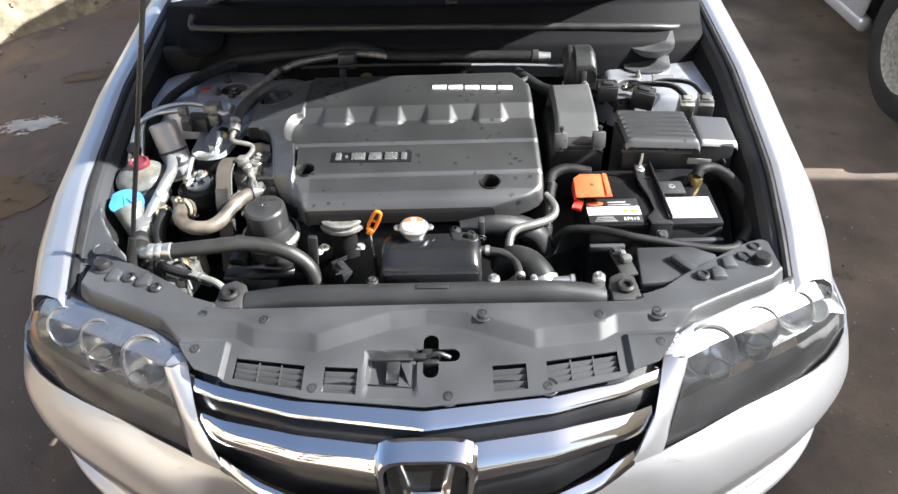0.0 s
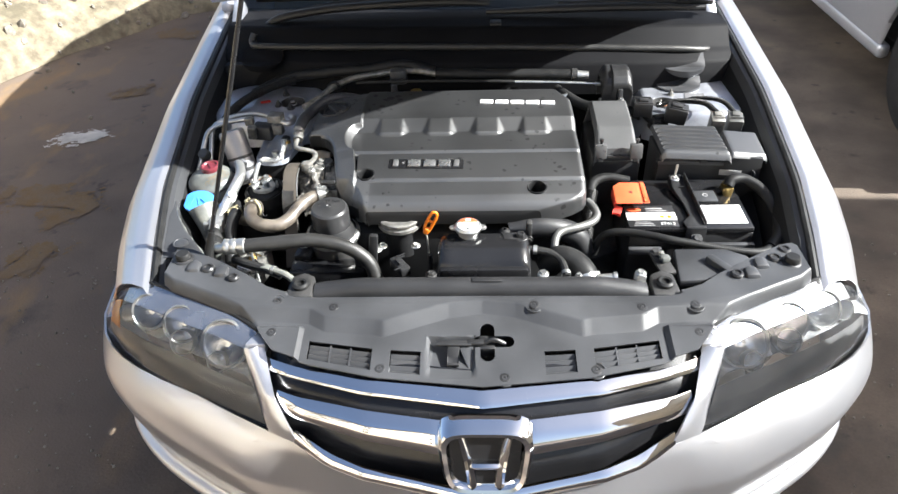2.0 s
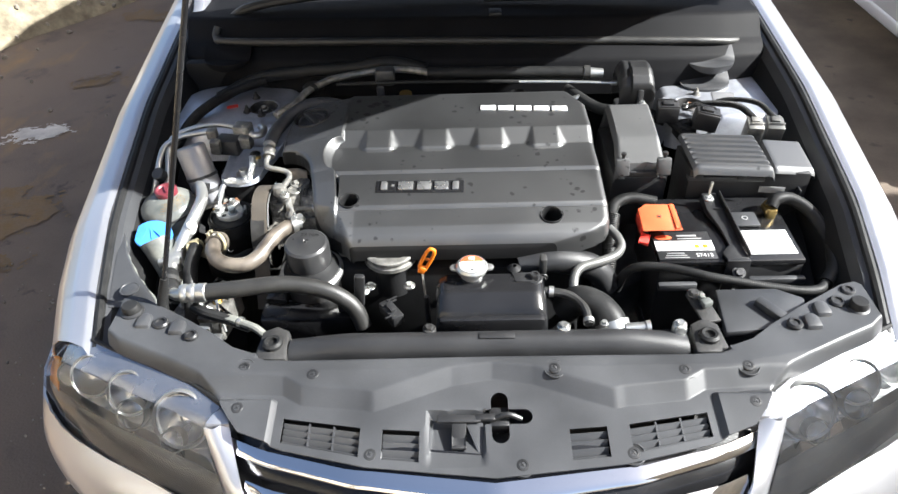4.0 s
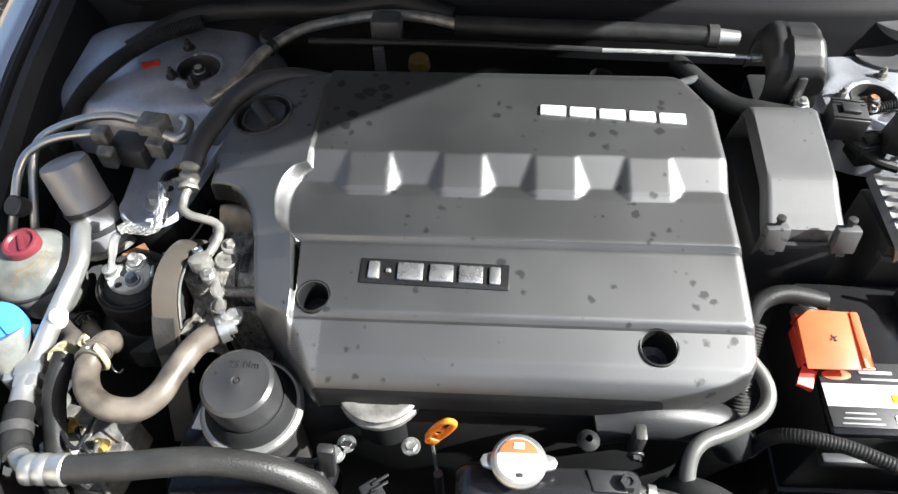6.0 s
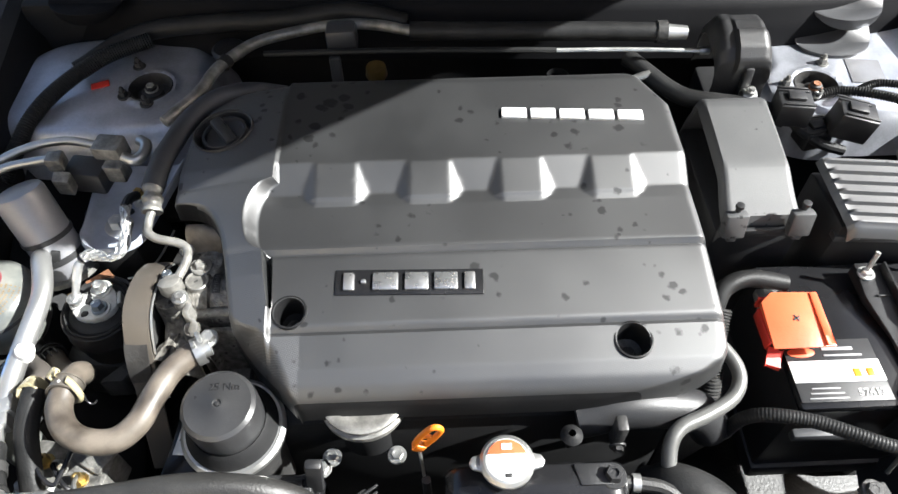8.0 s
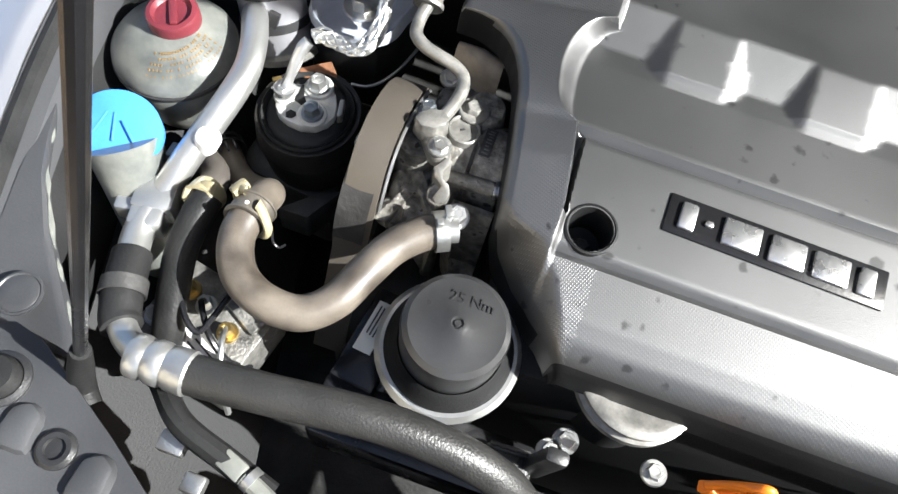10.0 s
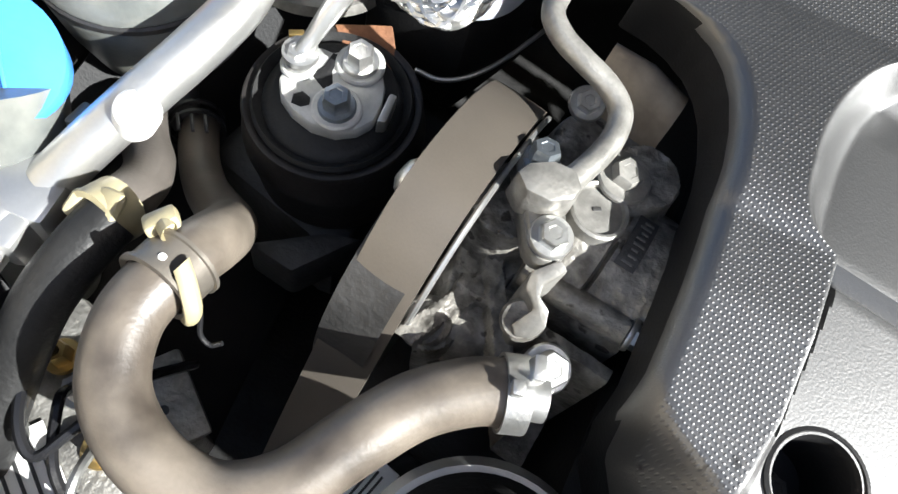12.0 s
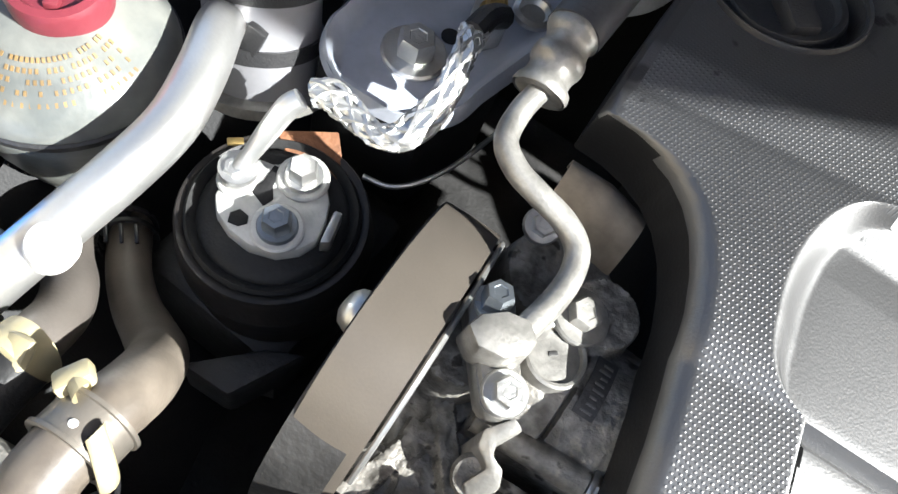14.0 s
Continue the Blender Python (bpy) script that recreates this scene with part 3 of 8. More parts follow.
def build_bumper():
    def f(u, v):
        s = u * 2 - 1
        x, _ = plan_x(abs(s))
        x = math.copysign(x, s)
        z = lerp_table(v, [0, 0.28, 0.36, 1], [0.17, 0.313, 0.331, bumper_top(abs(x))])
        p = skin(x, z)
        # shallow scoop above the lower lip
        p.y += 0.02 * math.exp(-((z - 0.36) / 0.03) ** 2) * max(0, 1 - abs(x) / 0.5)
        return p
    bm = grid(200, 100, f)
    inside = [v for v in bm.verts if not v.is_boundary]
    for _ in range(10):
        bmesh.ops.smooth_vert(bm, verts=inside, factor=0.5, use_axis_x=True, use_axis_y=True, use_axis_z=True)
    bmesh.ops.recalc_face_normals(bm, faces=bm.faces)
    bmesh.ops.solidify(bm, geom=bm.faces[:], thickness=-0.004)
    b = part("bumper", shift_car(bm), SILVER, car, "silver painted front bumper")
    for s in (-1, 1):
        # lamp washer cover: a thin flush flap with a crisp seam at each end
        def w(u, v, s=s):
            x = 0.548 + u * 0.100
            z = 0.520 + v * 0.060 - u * 0.004
            p = skin(x, z)
            e = min(1, u / 0.02, (1 - u) / 0.02, v / 0.06, (1 - v) / 0.06)
            return (p.x * s, p.y + 0.0010 - 0.0022 * e, z)
        part("washer_cover", shift_car(grid(60, 24, w)), SILVER, b, "body-coloured headlamp washer cover")
        seam = [skin(0.548, 0.522 + 0.058 * k / 8) for k in range(9)]
        part("cover_seam", shift_car(tube([(q.x * s, q.y - 0.0006, q.z) for q in seam], 0.0012, 6, 2)), PIPE_GREY, b, "fine seam beside the washer cover")
    # lower intake, dark
    def lo(u, v):
        x = (u * 2 - 1) * 0.60
        z = 0.20 + 0.10 * v
        p = skin(x, z)
        return (x, p.y - 0.004, z)
    part("lower_grille", shift_car(grid(30, 4, lo, 0.004)), BLACK, b, "black lower intake grille")
    for s in (-1, 1):
        def fog(u, v, s=s):
            x = 0.64 + u * 0.11
            z = 0.180 + 0.085 * v
            p = skin(x, z)
            return (p.x * s, p.y - 0.002, z)
        part("fog_lamp_recess", shift_car(grid(8, 6, fog, 0.003)), BLACK, b, "dark recess for the fog lamp")


def build_grille():
    g = part("grille", shift_car(grid(60, 16, lambda u, v: nose_back(u, v), 0.004)), BLACK_GLOSS, car, "black grille with three chrome bars")
    def bar(zt, zb, half, proud, n=48, mid_gap=None):
        def f(u, v):
            x = (u * 2 - 1) * half
            z = zt(abs(x)) + (zb(abs(x)) - zt(abs(x))) * v
            p = nose(x, z)
            p.y -= proud * min(1, 0.1 + (half - abs(x)) / 0.05) * math.sin(math.pi * (0.12 + 0.76 * v)) * (1 if proud < 0.01 else min(1, max(0, (abs(x) - 0.045) / 0.03)))
            return p
        return shift_car(grid(n, 6, f, 0.006))
    top = lambda a: lerp_table(a, [0, 0.18, 0.376], [0.684, 0.684, 0.680])
    part("chrome_bar", bar(top, lambda a: top(a) - lerp_table(a, [0, 0.38], [0.015, 0.010]), 0.382, 0.008), CHROME, g, "chrome upper grille bar")
    t2 = lambda a: lerp_table(a, [0, 0.08, 0.21, 0.352], [0.655, 0.657, 0.659, 0.655])
    part("chrome_bar", bar(t2, lambda a: t2(a) - lerp_table(a, [0, 0.08, 0.21, 0.35], [0.046, 0.044, 0.036, 0.026]), 0.352, 0.010), CHROME, g, "broad chrome middle grille bar")
    t3 = lambda a: bumper_top(a) + 0.019
    part("chrome_bar", bar(t3, lambda a: bumper_top(a) + 0.002, 0.318, 0.008), CHROME, g, "chrome lower grille edge")
    for s in (-1, 1):
        # painted strut between grille and lamp
        def st(u, v, s=s):
            z = 0.572 + 0.122 * u
            k = max(0, (z - 0.590) / 0.104)
            xi, xo = lerp_table(z, [0.572, 0.590, 0.605, 0.62, 0.66, 0.694], [0.285, 0.306, 0.320, 0.332, 0.362, 0.386]), lerp_table(z, [0.572, 0.590, 0.694], [0.40, 0.366, 0.415])
            yi, yo = nose(xi, z).y - 0.006 * min(1, k * 5), lerp_table(k, [0, 1], [0.732, 0.836])
            if z < 0.590:
                yo = skin(xo, z).y
            return ((xi + (xo - xi) * v) * s, yi + (yo - yi) * v - 0.008 * math.sin(math.pi * v) * min(1, k * 3) + 0.0015 * (1 - min(1, k * 12)), z)
        part("strut_cap", shift_car(prism([(s * x, y) for x, y in ((0.379, 0.835), (0.416, 0.836), (0.403, 0.868), (0.380, 0.862))], 0.680, 0.7015, 0.003)), SILVER, car, "silver corner piece above the strut")
        part("grille_strut", shift_car(grid(26, 10, st, 0.005)), SILVER, car, "silver painted strut beside the grille")
    # badge: chrome rounded frame with two upright blades and a cross bar
    bd = emblem_frame()
    e = part("badge", shift_car(bd), CHROME, g, "chrome badge in a rounded square frame")
    part("badge_well", shift_car(grid(8, 8, lambda u, v: (0.003 + (u * 2 - 1) * (0.053 + 0.007 * v), emblem_y(0.576 + 0.088 * v) + 0.005, 0.576 + 0.088 * v), 0.003)), BLACK_GLOSS, e, "black well of the badge")
    def slab(x0, z0, x1, z1, w0, w1):
        bm = bmesh.new()
        rows = []
        for k in range(7):
            t = k / 6
            x, z, w = x0 + (x1 - x0) * t ** 1.4, z0 + (z1 - z0) * t, w0 + (w1 - w0) * t
            y = emblem_y(z)
            rows.append([bm.verts.new((x + sx * w, y + dy, z)) for sx, dy in ((-1, 0.006), (-0.8, -0.004), (0, -0.010), (0.8, -0.004), (1, 0.006))])
        for p, q in zip(rows, rows[1:]):
            for i in range(4):
                bm.faces.new((p[i], p[i + 1], q[i + 1], q[i]))
        return shift_car(bm)
    part("badge_blade", slab(-0.019, 0.579, -0.036, 0.661, 0.009, 0.007), CHROME, e)
    part("badge_blade", slab(0.025, 0.579, 0.042, 0.661, 0.009, 0.007), CHROME, e)
    part("badge_bar", shift_car(box((0.003, emblem_y(0.611) - 0.003, 0.611), (0.046, 0.010, 0.012), 0.003, (20, 0, 0))), CHROME, e)


def nose_back(u, v):
    x = (u * 2 - 1) * 0.375
    z = bumper_top(abs(x)) - 0.01 + (0.69 - bumper_top(abs(x)) + 0.01) * v
    p = nose(x, z)
    return (x, p.y + 0.028, z)


def emblem_y(z):
    return 0.641 + (z - 0.58) * 0.42


def emblem_frame():
    bm = bmesh.new()
    n = 40
    rings = []
    for w, d in ((0.073, 0.026), (0.0715, -0.004), (0.067, -0.010), (0.060, -0.009), (0.055, 0.010)):
        ring = []
        for i in range(n):
            a = 2 * math.pi * i / n
            c, s = math.cos(a), math.sin(a)
            r = 1 / (abs(c) ** 4.5 + abs(s) ** 4.5) ** (1 / 4.5)
            x, z = 0.003 + c * r * w, 0.620 + s * r * (w * 0.76 - 0.002)
            x *= 1 + 0.14 * (z - 0.617) / 0.06
            ring.append(bm.verts.new((x, emblem_y(z) + d, z)))
        rings.append(ring)
    for a, b in zip(rings, rings[1:]):
        for i in range(n):
            bm.faces.new((a[i], a[(i + 1) % n], b[(i + 1) % n], b[i]))
    return bm


# headlamp outlines along its length: lower edge, upper edge of the clear face, rear edge of the ledge
LAMP_LOW = [(0.370, 0.738, 0.595), (0.43, 0.767, 0.595), (0.50, 0.801, 0.595), (0.576, 0.842, 0.590), (0.645, 0.886, 0.583), (0.712, 0.942, 0.573), (0.772, 1.010, 0.562)]
LAMP_TOP = [(0.417, 0.838, 0.690), (0.470, 0.868, 0.690), (0.535, 0.899, 0.690), (0.600, 0.931, 0.689), (0.660, 0.962, 0.685), (0.715, 1.000, 0.666), (0.764, 1.046, 0.622)]
LAMP_REAR = [(0.398, 0.864, 0.704), (0.450, 0.903, 0.706), (0.515, 0.935, 0.708), (0.580, 0.966, 0.709), (0.640, 0.998, 0.706), (0.690, 1.030, 0.694), (0.745, 1.070, 0.640)]


def build_lamp(s):
    def edge(tab, u):
        k = u * (len(tab) - 1)
        i = min(int(k), len(tab) - 2)
        return Vector(tab[i]).lerp(Vector(tab[i + 1]), k - i)
    def lens(u, v, sink=0.0):
        p = edge(LAMP_LOW, u).lerp(edge(LAMP_TOP, u), v)
        p += Vector((0.35 * u, -1, 0.5)) * (0.012 * math.sin(math.pi * v) - sink)
        return (p.x * s, p.y, p.z)
    def tub(u, v):
        x, y, z = lens(u, 0.40 + 0.62 * v)
        deep = 0.085 * math.sin(math.pi * min(1, 0.06 + 0.9 * v)) ** 0.6 * min(1, 9 * u + 0.15, 9 * (1 - u) + 0.15)
        return (x, y + 0.008 + deep, z - 0.10 * deep)
    l = part("headlamp", shift_car(grid(28, 12, tub, 0.003)), LAMP_CHROME, car, "headlamp unit with bright reflectors behind clear plastic")
    part("lens", shift_car(grid(36, 14, lambda u, v: lens(u, v))), LENS, l, "clear headlamp lens")
    part("lower_bezel", shift_car(grid(36, 8, lambda u, v: lens(u, 0.47 * v, 0.006 + 0.008 * v), 0.002)), LAMP_INNER, l, "dark glossy lower lamp bezel")
    n = Vector((0.12 * s, -0.80, 0.58))
    for u, v, r in ((0.175, 0.82, 0.040), (0.41, 0.86, 0.032), (0.61, 0.86, 0.031), (0.42, 0.60, 0.022), (0.24, 0.52, 0.017), (0.77, 0.72, 0.019)):
        p = edge(LAMP_LOW, u).lerp(edge(LAMP_TOP, u), v)
        c = (p.x * s, p.y + 0.022, p.z - 0.006)
        part("reflector", shift_car(lathe([(r, 0.010), (r * 0.96, 0.004), (r * 0.85, -0.008), (r * 0.60, -0.020), (r * 0.30, -0.027), (r * 0.26, -0.010), (r * 0.18, -0.004), (0, -0.003)], c, n, 28)), LAMP_BOWL, l, "bright reflector bowl")
        part("lamp_ring", shift_car(lathe([(r * 1.0, 0.008), (r * 1.10, 0.012), (r * 1.16, 0.008), (r * 1.14, -0.004)], c, n, 28)), ALU, l, "bright ring round the bowl")
    def amb(u, v):
        x, y, z = lens(0.875 + 0.115 * u, 0.40 + 0.56 * v, 0.012)
        return (x, y, z)
    if s < 0:
        part("amber_marker", shift_car(grid(4, 6, amb, 0.003)), AMBER, l, "amber side marker")
    def ledge(u, v):
        p = edge(LAMP_TOP, 0.80 * u).lerp(edge(LAMP_REAR, 0.80 * u), v)
        return (p.x * s, p.y, p.z + 0.003 * math.sin(math.pi * v) - 0.003 * (1 - v))
    part("housing_ledge", shift_car(grid(24, 6, ledge, 0.002)), LEDGE, l, "silver upper ledge of the lamp")
    part("ledge_seal", shift_car(tube([(p[0] * s, p[1] + 0.004, p[2] + 0.001) for p in LAMP_REAR[:5]], 0.004, 8, 4)), RUBBER, l, "black seal along the ledge")


def fender_line(y):
    """Half-width and height of the wing's inner edge."""
    return lerp_table(y, [0.97, 1.27, 1.62, 2.05, 2.6], [0.637, 0.690, 0.722, 0.738, 0.75]), lerp_table(y, [0.97, 1.02, 1.1, 1.27, 1.62, 2.05, 2.6], [0.699, 0.712, 0.735, 0.762, 0.805, 0.845, 0.90])


def build_wing(s):
    rows = [(0.0, 0.0), (0.012, 0.004), (0.040, -0.004), (0.068, -0.024), (0.092, -0.06), (0.108, -0.105), (0.116, -0.15), (0.119, -0.19)]
    def f(u, v):
        k = v * (len(rows) - 1)
        i = min(int(k), len(rows) - 2)
        dx, dz = [rows[i][j] + (rows[i + 1][j] - rows[i][j]) * (k - i) for j in (0, 1)]
        y0 = lerp_table(v, [0, 0.43, 0.71, 1], [0.972, 1.016, 1.044, 1.064])
        y = y0 + (2.55 - y0) * u
        x, z = fender_line(y)
        dx *= lerp_table(y, [0.97, 1.15, 1.6], [0.9, 1.05, 1.0])
        z = z + dz * lerp_table(y, [0.97, 1.1, 1.5], [0.75, 0.9, 1.0])
        return ((x + dx) * s, y, z)
    w = part("wing", shift_car(grid(60, 32, f, 0.003)), SILVER, car, "silver painted front wing")
    # rubber seal along the wing's inner edge, and the dark drip channel below it
    pts = []
    for i in range(14):
        y = 0.99 + i / 13 * 1.1
        x, z = fender_line(y)
        pts.append(((x - 0.009) * s, y, z - 0.006))
    part("wing_seal", shift_car(tube(pts, 0.008, 8, 3)), RUBBER, w, "black rubber seal along the wing")
    def inner(u, v):
        y = 0.985 + 1.15 * u
        x, z = fender_line(y)
        dx, dz = [(0, -0.004), (-0.024, -0.012), (-0.034, -0.03), (-0.055, -0.07), (-0.07, -0.30)][min(4, int(v * 4 + 0.001))]
        return ((x + dx) * s, y, z + dz)
    iw = part("inner_wing", shift_car(grid(30, 4, inner, -0.003)), BLACK_DEEP, car, "dark inner wing panel with a folded flange")
    iw.data.materials.append(GREY_PLASTIC)
    for poly in iw.data.polygons:
        y = poly.center.y + 2.6
        x, z = fender_line(y)
        if poly.center.z > z - 0.034:
            poly.material_index = 1
    # wheel in the arch
    wh = part("wheel", shift_car(lathe([(0.0, -0.02), (0.19, -0.02), (0.2, 0.0), (0.21, 0.03)], (0.72 * s, 1.55, 0.315), (s, 0, 0), 28)), ALU, car, "alloy road wheel")
    part("tyre", shift_car(lathe([(0.2, 0.03), (0.3, 0.035), (0.315, 0.0), (0.315, -0.14), (0.29, -0.17), (0.2, -0.17)], (0.72 * s, 1.55, 0.315), (s, 0, 0), 36)), RUBBER, wh)


def build_cabin():
    # windscreen, roof and tail
    def sec(y):
        top = lerp_table(y, [2.15, 2.6, 2.95, 3.4, 3.9, 4.5, 5.2], [0.93, 1.18, 1.37, 1.44, 1.42, 1.12, 1.02])
        half = lerp_table(y, [2.15, 2.95, 3.9, 4.5, 5.2], [0.70, 0.58, 0.58, 0.66, 0.62])
        return top, half
    def roof(u, v):
        y = 2.85 + (5.2 - 2.85) * u
        t, hf = sec(y)
        x = (v * 2 - 1) * hf
        return (x, y, t - 0.05 * (abs(x) / hf) ** 3)
    part("roof", shift_car(grid(24, 16, roof, 0.01)), SILVER, car, "silver roof and boot")
    def glass(u, v):
        x = (u * 2 - 1)
        y = 1.985 + v * 0.86 + 0.06 * x * x - 0.03 * x
        z = 0.878 + v * 0.50
        hf = 0.72 - 0.13 * v
        return (x * hf, y, z - 0.02 * x * x)
    part("windscreen", shift_car(grid(20, 12, glass)), GLASS, car, "tinted windscreen")
    part("dashboard", shift_car(prism([(-0.66, 2.22), (0.66, 2.22), (0.62, 2.75), (-0.62, 2.75)], 0.70, 0.90, 0.03, 0.95)), BLACK, car, "dark dashboard behind the windscreen")
    for s in (-1, 1):
        part("pillar", shift_car(tube([(0.735 * s, 2.12, 0.86), (0.68 * s, 2.5, 1.10), (0.60 * s, 2.95, 1.36)], 0.032, 8, 4)), SILVER, car)
        def side(u, v):
            y = 2.0 + (5.2 - 2.0) * u
            t, hf = sec(y)
            zt = min(t - 0.03, 1.4) if y > 2.5 else fender_line(y)[1] - 0.10
            z = 0.22 + (zt - 0.22) * v
            x = lerp_table(z, [0.2, 0.55, 0.92, 1.45], [0.82, 0.865, 0.84, 0.60])
            return (max(x, hf) * s if z > 0.95 else x * s, y, z)
        part("side", shift_car(grid(20, 14, side, 0.004)), SILVER, car, "silver car side with doors")
        wh = part("wheel", shift_car(lathe([(0.0, -0.02), (0.19, -0.02), (0.2, 0.0), (0.21, 0.03)], (0.76 * s, 4.25, 0.315), (s, 0, 0), 28)), ALU, car, "alloy road wheel")
        part("tyre", shift_car(lathe([(0.2, 0.03), (0.3, 0.035), (0.315, 0.0), (0.315, -0.14), (0.2, -0.17)], (0.76 * s, 4.25, 0.315), (s, 0, 0), 36)), RUBBER, wh)
    part("tail", shift_car(box((0, 5.2, 0.62), (1.55, 0.05, 0.8), 0.02)), SILVER, car)
    part("underbody", shift_car(box((0, 3.7, 0.22), (1.5, 3.0, 0.06), 0.01)), DARK_METAL, car)


HINGE = Vector((0, 2.03, 0.885))
OPEN = 47.0


def build_bonnet():
    ca, sa = math.cos(radians(OPEN)), math.sin(radians(OPEN))
    def lid(u, v):
        d = 0.09 + 1.08 * v
        half = lerp_table(d, [0, 0.4, 0.8, 0.93, 1.03, 1.10, 1.17], [0.735, 0.72, 0.697, 0.690, 0.655, 0.58, 0.42])
        x = (u * 2 - 1) * half
        crown = 0.03 * (1 - (u * 2 - 1) ** 2) + 0.02 * math.sin(math.pi * v)
        return (x, HINGE.y - d * ca + crown * sa, HINGE.z + d * sa + crown * ca)
    b = part("bonnet", shift_car(grid(36, 30, lid, 0.02)), SILVER, car, "silver bonnet propped open")
    def liner(u, v):
        d = 0.12 + 0.9 * v
        half = lerp_table(d, [0, 0.8, 1.1], [0.60, 0.55, 0.40])
        x = (u * 2 - 1) * half
        bump = 0.012 * (abs(math.sin(u * 9)) * abs(math.sin(v * 7)))
        return (x, HINGE.y - d * ca - 0.03 * sa - bump, HINGE.z + d * sa - 0.03 * ca)
    part("bonnet_liner", shift_car(grid(30, 24, liner, 0.008)), BLACK_DEEP, b, "black felt liner under the bonnet")
    for s in (-1, 1):
        part("hinge", shift_car(box((0.685 * s, 2.03, 0.865), (0.03, 0.10, 0.05), 0.006, (35, 0, 0))), SILVER_BAY, car, "bonnet hinge")


LEDGE = mat("bright_lamp_ledge", (0.36, 0.37, 0.40), 0.26, 0.85, 0.15, 10, 0.02, 200, coat=0.4)
LAMP_CHROME = mat("lamp_housing_silver", (0.62, 0.62, 0.62), 0.25, 0.75, 0.2, 14, 0.1, 200)
LAMP_INNER = mat("lamp_housing_grey", (0.135, 0.133, 0.132), 0.36, 0.1, 0.2, 12, 0.05, 200)
LAMP_BOWL = mat("bright_reflector", (0.80, 0.80, 0.80), 0.16, 0.85, 0.05, 30, 0.0, 200)
build_bumper()
build_grille()
for side_ in (-1, 1):
    build_lamp(side_)
    build_wing(side_)
build_cabin()
build_bonnet()


# ---- engine bay: floor, bulkhead, cowl, strut towers ----
def build_bay():
    part("bay_floor", shift_car(box((0, 1.45, 0.26), (1.3, 1.05, 0.04), 0.01)), DARK_METAL, car, "dark underside of the engine bay")
    part("radiator", shift_car(box((-0.01, 0.955, 0.50), (0.70, 0.05, 0.40), 0.006)), DARK_METAL, car, "dark radiator core")
    # bulkhead and cowl with its overlapping shelves
    part("bulkhead", shift_car(box((0, 1.83, 0.55), (1.38, 0.03, 0.52), 0.01)), BLACK_DEEP, car, "dark bulkhead")
    def cowl(u, v):
        x = (u * 2 - 1) * 0.70
        t = [(1.742, 0.745), (1.752, 0.790), (1.766, 0.822), (1.790, 0.838), (1.806, 0.846), (1.815, 0.853), (1.836, 0.874), (1.850, 0.886), (1.858, 0.889), (1.90, 0.888), (1.95, 0.886), (2.02, 0.884)]
        k = v * (len(t) - 1)
        i = min(int(k), len(t) - 2)
        y, z = [t[i][j] + (t[i + 1][j] - t[i][j]) * (k - i) for j in (0, 1)]
        return (x, y + 0.07 * (abs(x) / 0.7) ** 4 - 0.045 * x, z - 0.02 * (abs(x) / 0.7) ** 4)
    cw = part("cowl", shift_car(grid(60, 44, cowl, 0.004)), COWL_BLACK, car, "black plastic scuttle panel below the windscreen")
    part("cowl_seal", tube([(-0.627, 1.880, 0.872), (-0.632, 1.865, 0.852), (-0.60, 1.842, 0.850), (-0.43, 1.822, 0.853), (-0.2, 1.812, 0.853), (0.1, 1.800, 0.851), (0.34, 1.792, 0.847), (0.52, 1.795, 0.840), (0.60, 1.815, 0.828), (0.625, 1.845, 0.822), (0.630, 1.868, 0.840)], 0.0095, 12, 5), RUBBER_GREY, cw, "grey rubber bonnet seal")
    part("panel_joint", box((0.045, 1.871, 0.893), (0.030, 0.030, 0.008), 0.003, (5, 0, 0)), BLACK, cw)
    for pts in ([(-0.615, 1.95, 0.868), (-0.565, 1.945, 0.892), (-0.47, 1.955, 0.906), (-0.33, 1.965, 0.915), (-0.12, 1.975, 0.918), (0.03, 1.975, 0.912)], [(0.02, 1.945, 0.898), (0.20, 1.935, 0.905), (0.43, 1.925, 0.910), (0.62, 1.92, 0.905)]):
        wp = part("wiper", tube(pts, [0.007] + [0.012] * (len(pts) - 2) + [0.008], 10, 5), BLACK, cw, "black wiper arm")
        part("wiper_blade", tube([Vector(q) + Vector((0.02, 0.012, 0.010)) for q in pts[1:]], 0.006, 8, 4), RUBBER, wp, "black rubber wiper blade")
    # rounded steel lips under the ends of the seal
    for cx_, cy_, cz_, w_ in ((0.562, 1.772, 0.806, 0.056), (0.548, 1.745, 0.764, 0.058), (-0.575, 1.805, 0.828, 0.056)):
        half = [(cx_ + w_ * math.cos(radians(a)), cy_ + 0.042 * math.sin(radians(a))) for a in range(180, 361, 15)]
        # sun and shade put into the colour: lighter lips right, darker lip left
        part("lip", shift_car(prism(half + [(cx_ + w_, cy_ + 0.03), (cx_ - w_, cy_ + 0.03)], cz_ - 0.003, cz_ + 0.003, 0.0015, tilt=lambda x, y: (y - cy_) * 0.55)), GREY_PLASTIC if cx_ > 0 else COWL_BLACK, cw, "rounded flange below the seal, darker at the shaded end")
    part("corner_tab", box((0.668, 1.882, 0.800), (0.034, 0.020, 0.006), 0.002, (10, 0, 5)), GREY_PLASTIC, cw)
